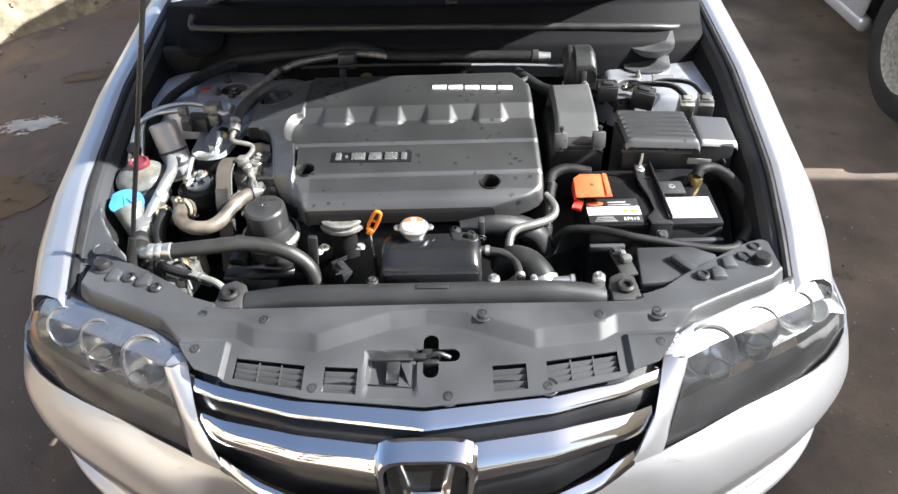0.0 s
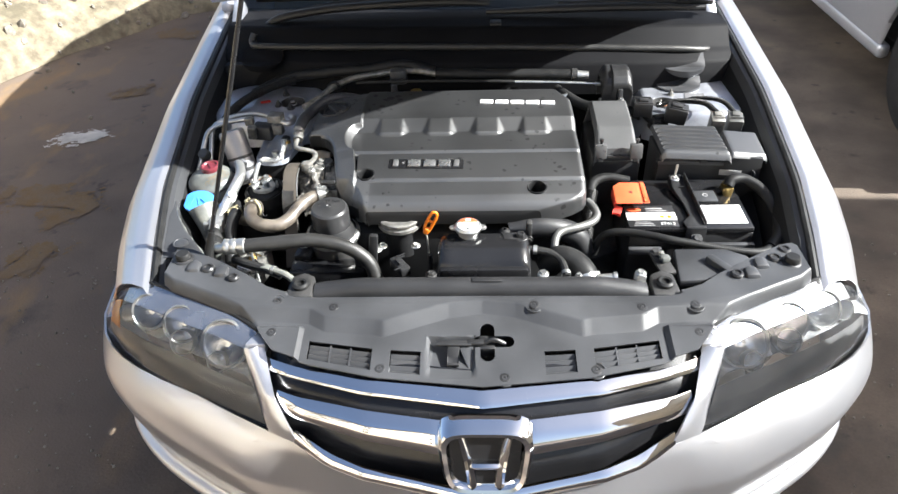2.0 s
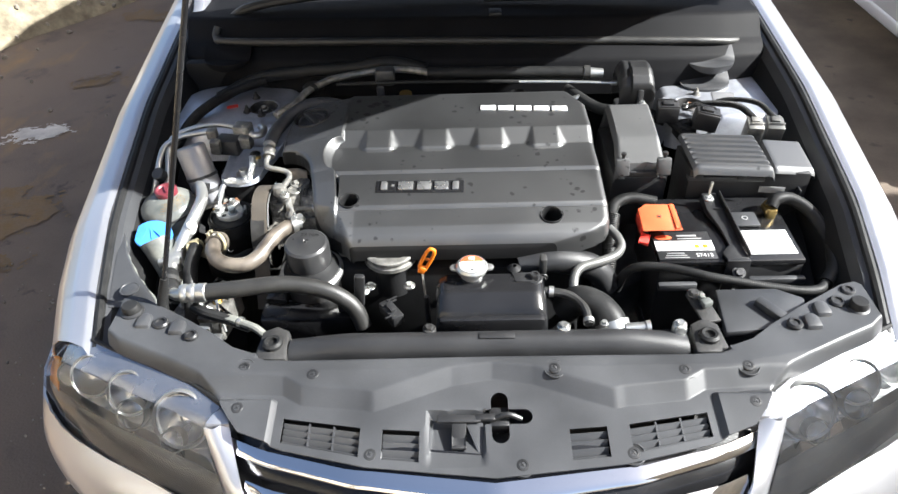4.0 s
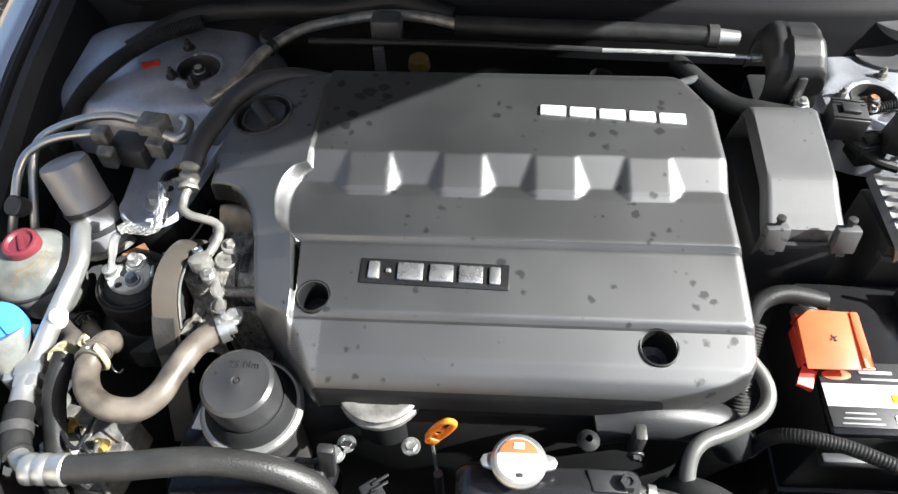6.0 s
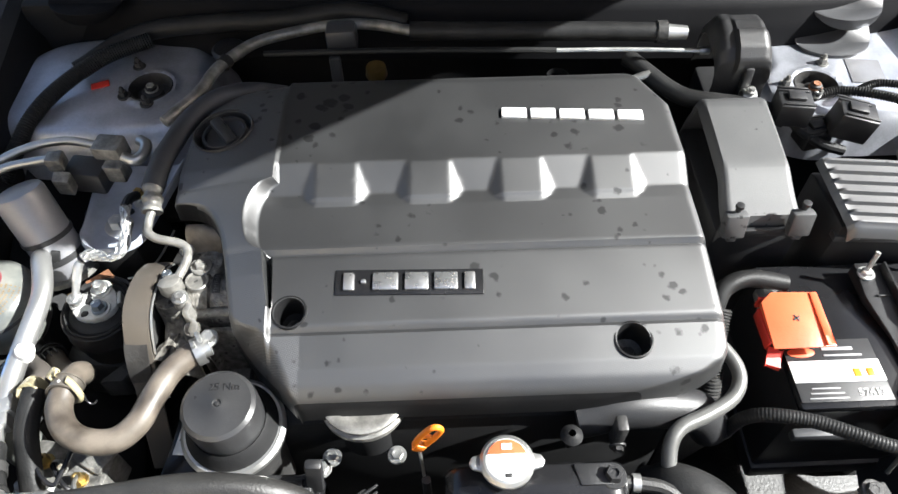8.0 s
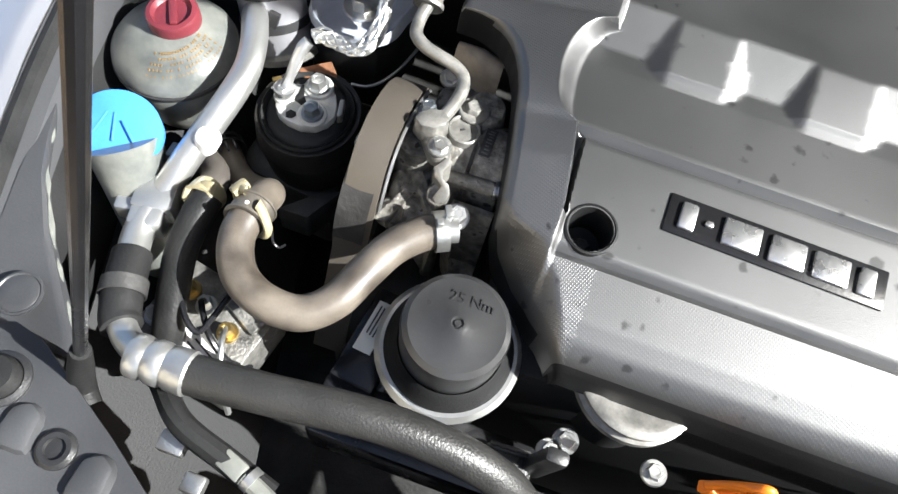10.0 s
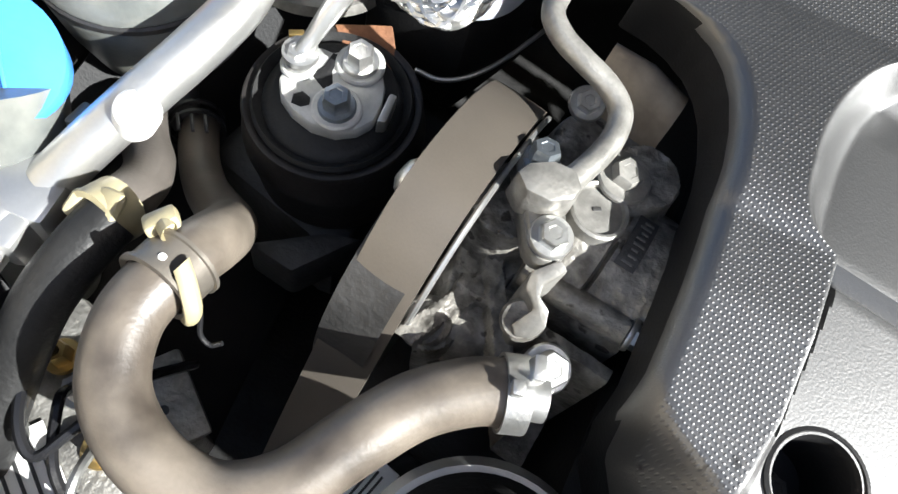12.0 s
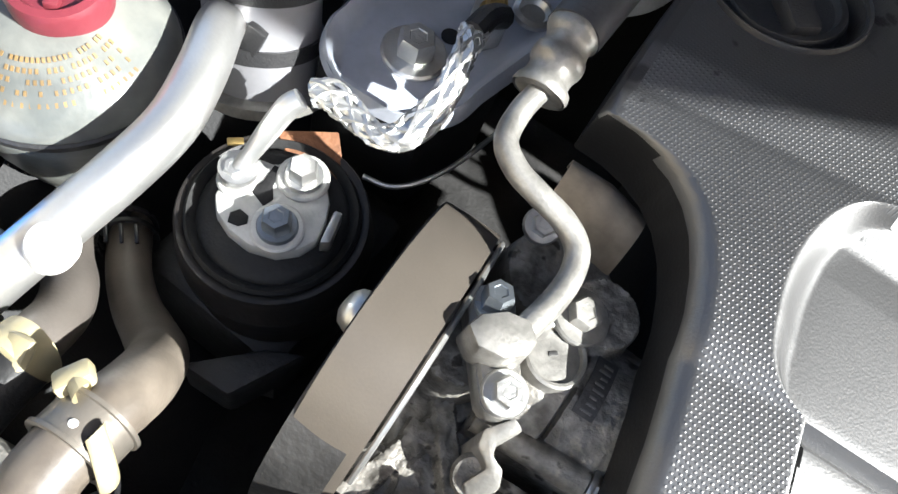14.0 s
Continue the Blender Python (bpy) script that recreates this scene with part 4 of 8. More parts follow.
    # strut towers, pressed steel
    for s in (-1, 1):
        cx, cy = (-0.497, 1.682) if s < 0 else (0.472, 1.643)
        def tower_z(x, y):
            # a pressed plateau with soft flanks that carries the strut top
            a = abs(x)
            r = ((abs(a - 0.565) / 0.150) ** 3.2 + (abs(y - 1.700) / 0.115) ** 3.2) ** (1 / 3.2)
            r = min(r, math.hypot((x - cx) / 0.075, (y - cy) / 0.072))
            k = min(1, max(0, (r - 0.86) / 0.62))
            z = 0.7555 - 0.115 * k * k * (3 - 2 * k) - 0.025 * max(0, a - 0.60)
            d = math.hypot(x - cx, y - cy)
            return z + 0.004 * math.exp(-((d - 0.036) / 0.004) ** 2)
        def tower(u, v):
            x, y = (0.37 + u * 0.32) * s, 1.50 + v * 0.32
            return (x, y, tower_z(x, y))
        hole = lambda x, y: math.hypot(x - cx, y - cy) - 0.031
        sh = grid(64, 64, tower, 0, lambda u, v: hole((0.37 + u * 0.32) * s, 1.50 + v * 0.32) > 0 and tower_z((0.37 + u * 0.32) * s, 1.50 + v * 0.32) > 0.690)
        snap_rim(sh, hole, tower_z)
        snap_rim(sh, lambda x, y: 0.690 - tower_z(x, y), tower_z, 0.012)
        t = part("strut_tower", sh, SILVER_BAY, car, "dusty silver painted strut tower")
        part("strut_cap", lathe([(0.0325, 0.001), (0.031, 0.003), (0.0295, 0.0), (0.028, -0.016), (0.016, -0.016), (0.015, -0.006), (0.012, -0.004), (0.0085, -0.004), (0.008, 0.003), (0.004, 0.005), (0, 0.005)], (cx, cy, 0.7555), sides=40), DARK_METAL, t, "dark strut top in a rubber rim")
        part("strut_nut", bolt((cx, cy, 0.752), 0.0065, h=0.009), RUST if s > 0 else ZINC, t, "weathered strut nut")
        for dx, dy in (((-0.033, -0.020), (0.003, -0.038), (-0.028, 0.050)) if s < 0 else ((0.027, 0.051), (0.032, -0.025), (-0.043, 0.005))):
            q = (cx + dx, cy + dy, tower_z(cx + dx, cy + dy))
            part("stud", add(bolt((q[0], q[1], q[2] - 0.001), 0.0065, h=0.010), lathe([(0.0032, 0), (0.0032, 0.014), (0.002, 0.016), (0, 0.016)], q, sides=12)), DARK_METAL if s < 0 else ALU_DULL, t, "strut stud and nut")
    # side aprons that close the bay
    for s in (-1, 1):
        def apron(u, v):
            y = 0.99 + 0.86 * u
            x, z = fender_line(y)
            return ((x - 0.065 - 0.14 * v) * s, y, z - 0.10 - 0.14 * v)
        part("apron", shift_car(grid(16, 8, apron, 0.003)), BLACK_DEEP, car, "dark inner apron")


build_bay()


# ---- black panel over the radiator ----
def panel_front(a):
    return lerp_table(a, [0, 0.18, 0.30, 0.365, 0.385, 0.405, 0.44, 0.53, 0.585, 0.607], [0.750, 0.768, 0.794, 0.818, 0.842, 0.870, 0.900, 0.942, 0.966, 0.985])


def panel_rear(a):
    return lerp_table(a, [0, 0.30, 0.345, 0.40, 0.44, 0.50, 0.574, 0.598, 0.607], [0.938, 0.936, 0.938, 0.958, 0.988, 1.026, 1.068, 1.074, 1.066])


def panel_z(x, y):
    a = abs(x)
    z = 0.688 + (y - 0.75) * 0.165
    step = lerp_table(a, [0, 0.06, 0.175, 0.19, 0.28, 0.31, 0.40], [0.915, 0.905, 0.864, 0.868, 0.876, 0.893, 0.898])
    t = min(1, max(0, (y - step + 0.014) / 0.024))
    z += 0.014 * t - 0.002
    # raised end pads beside the lamps
    if a > 0.318 and y < 0.872:
        z += 0.008 * min(1, (a - 0.318) / 0.005) * min(1, (0.872 - y) / 0.006)
    z = min(z, 0.7265 + max(0, a - 0.36) * 0.03)
    # the outer ends turn down towards the lamps
    fr = panel_front(a) + 0.014
    if a > 0.40 and y < fr:
        z -= 0.020 * min(1, (a - 0.40) / 0.03) * ((fr - y) / 0.014) ** 1.5
    # open-fronted pocket of the release lever
    d = min(1, max(0, (x + 0.096) / 0.005), max(0, (-0.012 - x) / 0.005), max(0, (0.853 - y) / 0.006))
    z -= d * 0.020 * min(1, max(0, (y - 0.765) / 0.07))
    rear = panel_rear(a)
    if y > rear - 0.010 and a < 0.36:
        z -= 0.016 * ((y - rear + 0.010) / 0.010) ** 2
    return z


VENTS = [(0.190, 0.302), (0.106, 0.158)]


def cross(x, y):
    """Distance to the cross-shaped opening over the bonnet catch."""
    across = math.hypot(x - min(0.044, max(-0.030, x)), y - 0.840) - 0.0115
    along = math.hypot(x - 0.009, y - min(0.866, max(0.812, y))) - 0.0125
    return min(across, along)


def build_panel():
    p = thing("radiator_cover", (0, 0.85, 0.7), "matt black plastic panel over the radiator with vents and push clips", "radiator cover")
    def f(u, v):
        x = (u * 2 - 1) * 0.607
        a = abs(x)
        y = panel_front(a) + (panel_rear(a) - panel_front(a)) * v
        return (x, y, panel_z(x, y))
    def keep(u, v):
        x = (u * 2 - 1) * 0.607
        a = abs(x)
        for x0, x1 in VENTS:
            if x0 < a < x1 and 0.07 < v < 0.335:
                return False
        y = panel_front(a) + (panel_rear(a) - panel_front(a)) * v
        return cross(x, y) > 0
    sheet = grid(344, 96, f, 0, keep)
    snap_rim(sheet, cross, panel_z)
    bmesh.ops.recalc_face_normals(sheet, faces=sheet.faces)
    bmesh.ops.solidify(sheet, geom=sheet.faces[:], thickness=-0.003)
    part("panel_sheet", sheet, GREY_PLASTIC, p)
    for s in (-1, 1):
        for x0, x1 in VENTS:
            # deep black floor sheet puts the recess's shade into its colour
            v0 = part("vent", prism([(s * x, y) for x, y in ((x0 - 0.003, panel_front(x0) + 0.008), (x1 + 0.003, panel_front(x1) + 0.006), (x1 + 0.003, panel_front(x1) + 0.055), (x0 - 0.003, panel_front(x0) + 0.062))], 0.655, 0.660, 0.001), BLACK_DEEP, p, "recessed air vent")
            n = 4
            for i in range(n):
                f0 = 0.07 + 0.265 * (i + 0.9) / n
                def sl(u, v, f0=f0):
                    a = x0 + (x1 - x0) * u
                    y = panel_front(a) + (panel_rear(a) - panel_front(a)) * f0
                    return (s * a, y - 0.003 - 0.008 * v, panel_z(a, y) - 0.0035 - 0.009 * v)
                part("slat", grid(6, 1, sl, 0.0025), GREY_PLASTIC, v0)
            for k in ((0.36, 0.68) if x1 - x0 > 0.08 else ()):
                a = x0 + (x1 - x0) * k
                def rib(u, v, a=a):
                    y = panel_front(a) + (panel_rear(a) - panel_front(a)) * (0.07 + 0.265 * u)
                    return (s * a, y, panel_z(a, y) - 0.002 - 0.014 * v)
                part("rib", grid(4, 1, rib, 0.0025), GREY_PLASTIC, v0)
    clips = [(-0.373, 0.918), (-0.267, 0.904), (0.093, 0.908), (0.283, 0.902), (0.377, 0.907), (-0.174, 0.786), (0.190, 0.783), (0.037, 0.768), (-0.372, 0.855), (0.374, 0.853)]
    for x, y in clips:
        c = part("clip", lathe([(0.0168, -0.002), (0.0166, 0.0012), (0.0156, 0.0020), (0.0146, 0.0012)], (x, y, panel_z(x, y)), (0, -0.14, 1), 32), GREY_PLASTIC, p, "push clip sunk in a moulded ring")
        # black ring on the surface stands for the shade of a sunk gap
        part("clip_gap", lathe([(0.0148, 0.0006), (0.0125, 0.0004), (0.0095, 0.0008)], (x, y, panel_z(x, y)), (0, -0.14, 1), 28), BLACK_DEEP, c, "black ring for the shaded gap round the clip")
        part("clip_head", add(lathe([(0.0098, -0.001), (0.0096, 0.0022), (0.0084, 0.0034), (0.0050, 0.0038), (0.0044, 0.0026), (0, 0.0026)], (x, y, panel_z(x, y)), (0, -0.14, 1), 24), box((x, y, panel_z(x, y) + 0.0032), (0.0070, 0.0014, 0.0014), 0.0003, (8, 0, 30)), box((x, y, panel_z(x, y) + 0.0032), (0.0014, 0.0070, 0.0014), 0.0003, (8, 0, 30))), BLACK, c)
    # bonnet catch in its cross-shaped opening, and the release lever beside it
    part("catch_well", box((0.010, 0.838, 0.662), (0.12, 0.09, 0.01), 0.002), BLACK, p, "dark well of the bonnet catch")
    part("catch", add(box((0.008, 0.845, 0.688), (0.030, 0.034, 0.02), 0.004), box((-0.012, 0.84, 0.70), (0.03, 0.012, 0.01), 0.003), tube([(0.0, 0.838, 0.70), (0.02, 0.84, 0.708), (0.04, 0.838, 0.70)], 0.004, 8)), BLACK, p, "black steel bonnet catch")
    lv = part("release_lever", add(box((-0.050, 0.838, 0.7015), (0.062, 0.013, 0.005), 0.002), prism([(-0.060, 0.795), (-0.041, 0.793), (-0.039, 0.838), (-0.061, 0.838)], 0.695, 0.701, 0.002, tilt=lambda x, y: (y - 0.838) * 0.22)), BLACK, p, "black bonnet release lever")
    part("finger_rest", box((-0.0505, 0.796, 0.6925), (0.022, 0.006, 0.006), 0.002), BLACK, lv)
    part("pocket_fin", prism([(-0.040, 0.832), (-0.016, 0.838), (-0.012, 0.772), (-0.016, 0.770)], 0.672, 0.698, 0.001, tilt=lambda x, y: (y - 0.838) * 0.2), GREY_PLASTIC, p, "moulded fin beside the lever")
    # cross bar behind the panel
    br = thing("radiator_support", (0, 0.965, 0.70), "black rounded cross bar behind the radiator panel", "cross member")
    def bar(u, v):
        x = -0.315 + 0.62 * u
        a = math.pi * (v * 1.0)
        e = min(1, u * 7, (1 - u) * 7) ** 0.8
        return (x, 0.968 - 0.024 * math.cos(a), 0.704 + 0.034 * math.sin(a) * (0.55 + 0.45 * e))
    part("bar", grid(40, 10, bar, 0.003), BLACK, br)
    part("bar_label", box((0.01, 0.966, 0.7385), (0.055, 0.012, 0.002), 0.0008, (5, 0, 0)), BLACK, br)
    for x in (-0.095, 0.115, 0.295):
        part("bracket", add(box((x, 0.985, 0.72), (0.020, 0.02, 0.03), 0.004), bolt((x, 0.985, 0.735), 0.007)), ZINC if x > 0 else DARK_METAL, br)
    for x in (-0.341, 0.338):
        m = part("mount", prism([(x - 0.026, 0.94), (x + 0.026, 0.94), (x + 0.022, 1.0), (x, 1.012), (x - 0.022, 1.0)], 0.695, 0.722, 0.005), DARK_METAL, br, "radiator mount bracket")
        part("grommet", lathe([(0.016, 0), (0.016, 0.006), (0.012, 0.009), (0.008, 0.008), (0.007, 0.003), (0, 0.003)], (x, 0.970, 0.722), sides=20), RUBBER, m, "black rubber grommet")


build_panel()


# ---- engine cover ----
CX_L = ([1.168, 1.178, 1.20, 1.222, 1.252, 1.281, 1.318, 1.348, 1.362, 1.376, 1.387, 1.396, 1.402, 1.406, 1.4085, 1.45, 1.50, 1.53, 1.56, 1.585, 1.60, 1.612], [-0.236, -0.247, -0.268, -0.287, -0.312, -0.3165, -0.323, -0.3295, -0.334, -0.3405, -0.348, -0.357, -0.367, -0.379, -0.395, -0.3945, -0.3925, -0.3885, -0.374, -0.350, -0.322, -0.28])
CX_R = ([1.168, 1.173, 1.178, 1.186, 1.197, 1.21, 1.24, 1.405, 1.468, 1.537, 1.602, 1.612], [0.085, 0.125, 0.160, 0.192, 0.212, 0.220, 0.222, 0.220, 0.219, 0.219, 0.186, 0.174])
TEETH = [(-0.228, -0.180), (-0.117, -0.069), (-0.008, 0.040), (0.101, 0.149)]


def lobe(y):
    return math.sqrt(max(0, 1 - ((y - 1.379) / 0.047) ** 2))


def shelf_edge(y):
    return lerp_table(y, [1.25, 1.27, 1.331, 1.36], [-0.2715, -0.2715, -0.281, -0.277]) - 0.030 * lobe(y)


def cover_z(x, y):
    z = lerp_table(y, [1.168, 1.170, 1.175, 1.184, 1.20, 1.237, 1.240, 1.246, 1.328, 1.331, 1.336, 1.395, 1.61], [0.732, 0.743, 0.755, 0.765, 0.773, 0.782, 0.779, 0.786, 0.799, 0.796, 0.803, 0.806, 0.806])
    # the rear deck steps up; flat teeth run forward between dished ramps
    out = min(max(a - x, x - b, 0) for a, b in TEETH)
    ramp = 0.019 * min(1, max(0, (y - 1.413) / 0.036))
    flat = 0.019 * (0.24 * min(1, max(0, (y - 1.394) / 0.010)) + 0.76 * min(1, max(0, (y - 1.400) / 0.046)))
    rise = max(ramp, flat - 0.55 * out)
    # left shelf lies lower than the main deck; the deck's edge is rounded
    x0 = shelf_edge(y)
    sh = min(1, max(0, (x - x0) / (0.006 + 0.012 * lobe(y))))
    sh = sh * sh * (3 - 2 * sh)
    z += rise
    # the stippled shelf stands proud of the deck and slopes away from it
    shelf = lerp_table(y, [1.158, 1.19, 1.24, 1.30, 1.38, 1.45, 1.56, 1.612], [0.762, 0.772, 0.789, 0.808, 0.820, 0.829, 0.827, 0.818]) - max(0, x0 - x) * lerp_table(y, [1.40, 1.45], [0.22, 0.15])
    z = shelf + (z - shelf) * sh
    # the shelf's front corner rolls off towards the oil filter
    roll = lerp_table(y, [1.150, 1.19, 1.220, 1.242, 1.250, 1.263, 1.275], [-0.232, -0.243, -0.256, -0.274, -0.294, -0.309, -0.360])
    if x < roll and y < 1.30:
        k = min(1, (roll - x) / 0.040)
        z -= 0.045 * k * k * (3 - 2 * k)
    # dark slot between shelf and deck
    wide = lerp_table(y, [1.266, 1.331], [0.004, 0.0105])
    slot = min(1, max(0, (x - x0 - 0.0005) / 0.001), max(0, (x0 + wide - x) / 0.001), max(0, (y - 1.266) / 0.003), max(0, (1.331 - y) / 0.003))
    z -= 0.020 * slot
    if y > 1.585:
        z -= ((y - 1.585) / 0.027) ** 2 * 0.012
    return z


# darker cover plastic, with the shade of wells, flank and skirt in its colour
COVER_SHADED = mat("shaded_cover_plastic", (0.009, 0.009, 0.0095), 0.48, 0, 0.2, 20, 0.1, 600, spec=0.3)
HOLES = [(-0.247, 1.262, 0.0165), (0.118, 1.220, 0.018)]


def build_cover():
    c = thing("engine_cover", (0, 1.38, 0.7), "large dark grey moulded plastic engine cover with oil spots", "engine cover")
    nu, nv = 220, 200
    def f(u, v):
        y = lerp_table(v, [0, 0.03, 0.06, 0.45, 0.58, 1], [1.168, 1.173, 1.192, 1.382, 1.4105, 1.612])
        xl, xr = lerp_table(y, *CX_L), lerp_table(y, *CX_R)
        x0 = max(shelf_edge(y), xl + 0.010)
        if u < 0.22:
            x = xl + (x0 - 0.001 - xl) * u / 0.22
        elif u < 0.32:
            x = x0 - 0.001 + 0.020 * (u - 0.22) / 0.10
        else:
            x = x0 + 0.019 + (xr - x0 - 0.019) * (u - 0.32) / 0.68
        z = cover_z(x, y)
        e = min(x - xl, xr - x)
        w = 0.012 if x > -0.1 else lerp_table(y, [1.40, 1.42], [0.008, 0.004])
        if e < w:
            z -= w * (1 - math.sqrt(max(0, 1 - (1 - e / w) ** 2)))
        return Vector((x, y, z))
    def keep(u, v):
        p = f(u, v)
        for x, y, r in HOLES:
            if math.hypot(p.x - x, p.y - y) < r:
                return False
        return math.hypot(p.x + 0.350, p.y - 1.518) > 0.035
    bm = grid(nu, nv, f, 0, keep)
    for hx, hy, hr in HOLES + [(-0.350, 1.518, 0.0355)]:
        snap_rim(bm, lambda x, y: math.hypot(x - hx, y - hy) - hr, cover_z)
    # skirt down from the rim
    rim = [e for e in bm.edges if len(e.link_faces) == 1]
    outer = [e for e in rim if not any(math.hypot(e.verts[0].co.x - x, e.verts[0].co.y - y) < r + 0.006 for x, y, r in HOLES + [(-0.350, 1.518, 0.034)])]
    r = bmesh.ops.extrude_edge_only(bm, edges=outer)
    for v in [g for g in r["geom"] if isinstance(g, bmesh.types.BMVert)]:
        v.co.z -= 0.010 if v.co.y < 1.172 else 0.024
        m = Vector((-0.09, 1.38, 0))
        v.co += Vector((v.co.x - m.x, v.co.y - m.y, 0)).normalized() * 0.001
    shell = part("cover_shell", bm, COVER, c)
    shell.data.materials.append(COVER_STIPPLE)
    shell.data.materials.append(COVER_FINE)
    shell.data.materials.append(COVER_SHADED)
    for poly in shell.data.polygons:
        q = poly.center + c.location
        # front skirt and left flank, away from the sun, take the shaded plastic
        if q.y < 1.1735 and q.x < 0.19:
            poly.material_index = 3
            continue
        if q.x - lerp_table(q.y, *CX_L) < 0.007:
            poly.material_index = 3 if abs(poly.normal.z) < 0.12 and q.y > 1.19 else 0
            continue
        if q.x < shelf_edge(q.y) - 0.0005 or (q.y < 1.2385 and q.x < -0.235):
            poly.material_index = 1
        elif q.y < 1.2385:
            poly.material_index = 2
    for x, y, rr in HOLES:
        z = cover_z(x, y)
        h = part("bolt_well", lathe([(rr + 0.0035, -0.003), (rr + 0.0030, 0.0006), (rr + 0.0015, 0.0010), (rr, -0.001), (rr * 0.92, -0.006), (rr * 0.88, -0.035), (0, -0.036)], (x, y, z), (0, -0.13, 1), 48), COVER_SHADED, c, "deep round bolt well")
        part("well_nut", bolt((x, y, z - 0.034), 0.006, h=0.01), BLACK, h)
    # oil filler cap, sunk in the left rear corner
    fx, fy = -0.350, 1.518
    fz = cover_z(fx, fy)
    ax = Vector((-(cover_z(fx + 0.03, fy) - cover_z(fx - 0.03, fy)) / 0.06, -(cover_z(fx, fy + 0.03) - cover_z(fx, fy - 0.03)) / 0.06, 1)).normalized()
    w = part("filler_well", lathe([(0.0390, -0.006), (0.0390, 0.0012), (0.0382, 0.0026), (0.0368, 0.0018), (0.0356, -0.003), (0.0345, -0.013), (0, -0.013)], (fx, fy, fz), axis=ax, sides=64), BLACK, c, "round sunken oil filler well")
    q = Vector((fx, fy, fz)) - ax * 0.013
    cp = part("oil_cap", lathe([(0.0300, 0), (0.0300, 0.009), (0.0285, 0.0115), (0.0255, 0.0115), (0.0240, 0.0085), (0.0225, 0.0080), (0, 0.0080)], q, ax, 48), BLACK, w, "black oil filler cap")
    part("grip_bar", box(q + ax * 0.0125, (0.015, 0.048, 0.011), 0.003, (0, -6, 36)), BLACK, cp, "raised grip bar")
    nt = part("rear_notch", lathe([(0.0150, -0.002), (0.0160, -0.004), (0.0155, -0.02), (0, -0.02)], (0.083, 1.604, 0.822), sides=28), COVER_SHADED, c, "dark half-round notch with a bolt")
    part("notch_bolt", bolt((0.084, 1.605, 0.806), 0.006, h=0.006), DARK_METAL, nt)
    # white maker's badge: five plain blocks
    x0, x1 = -0.002, 0.180
    wd = (x1 - x0) / 5
    for i in range(5):
        x = x0 + wd * (i + 0.5)
        y = 1.5245 - 0.0026 * i
        part("badge_block", box((x, y, cover_z(x, y) + 0.0015), (wd * 0.86, 0.017, 0.004), 0.0012, (0, 0, -3)), WHITE_BADGE, c, "white raised badge block")
    # recessed plate with silver letters as plain blocks
    px, py = -0.118, 1.292
    fr = part("badge_plate", box((px, py, cover_z(px, py) + 0.0005), (0.163, 0.031, 0.003), 0.0014, (9, 0, -1.5)), BLACK_GLOSS, c, "dark recessed badge plate with a thin rim")
    for dx, w_ in ((-0.066, 0.012), (-0.050, 0.006), (-0.026, 0.028), (0.008, 0.026), (0.040, 0.026), (0.066, 0.012)):
        part("badge_letter", box((px + dx, py - dx * 0.026, cover_z(px, py) + 0.003), (w_, 0.021 if w_ > 0.007 else 0.005, 0.004), 0.0016, (9, 0, -1.5)), SILVER_BADGE, fr)


build_cover()


# ---- things in the engine bay ----
def band(center, axis, r, w, t=0.0015, sides=28):
    return lathe([(r, -w / 2), (r + t, -w / 2), (r + t, w / 2), (r, w / 2)], center, axis, sides)


def build_resonator():
    o = thing("air_intake_box", (0.30, 1.47, 0.62), "dusty grey plastic intake lid with two spring clips", "intake lid")
    def lid(u, v):
        x = 0.258 + u * 0.108
        t = [(1.382, 0.741), (1.390, 0.770), (1.412, 0.778), (1.440, 0.792), (1.448, 0.795), (1.50, 0.802), (1.557, 0.808), (1.567, 0.803), (1.573, 0.776), (1.575, 0.70)]
        k = v * (len(t) - 1)
        i = min(int(k), len(t) - 2)
        y, z = [t[i][j] + (t[i + 1][j] - t[i][j]) * (k - i) for j in (0, 1)]
        e = min(u, 1 - u)
        inset = 0.010 * min(1, max(0, (z - 0.74) / 0.05))
        x = 0.312 + (x - 0.312) * (1 - 0.7 * inset / 0.05)
        if e < 0.08:
            z -= 0.012 * (1 - e / 0.08) ** 2
        return (x, y, z)
    part("lid", grid(24, 36, lid, 0.004), LID_GREY, o, "grey lid with rain marks")
    part("lid_side", prism([(0.256, 1.384), (0.368, 1.384), (0.370, 1.57), (0.254, 1.57)], 0.62, 0.750, 0.008), BLACK, o, "black lower box")
    for x in (0.272, 0.352):
        c = part("clip", add(box((x, 1.377, 0.770), (0.027, 0.014, 0.034), 0.0025, (-12, 0, 0)), box((x, 1.373, 0.751), (0.012, 0.010, 0.008), 0.002)), LID_GREY, o, "square grey spring clip")
        part("clip_pin", lathe([(0.0035, 0), (0.0035, 0.008), (0.0055, 0.009), (0.005, 0.013), (0, 0.014)], (x + 0.002, 1.385, 0.784), sides=14), BLACK, c)
    part("seam", box((0.312, 1.379, 0.752), (0.06, 0.006, 0.012), 0.001), BLACK, o)


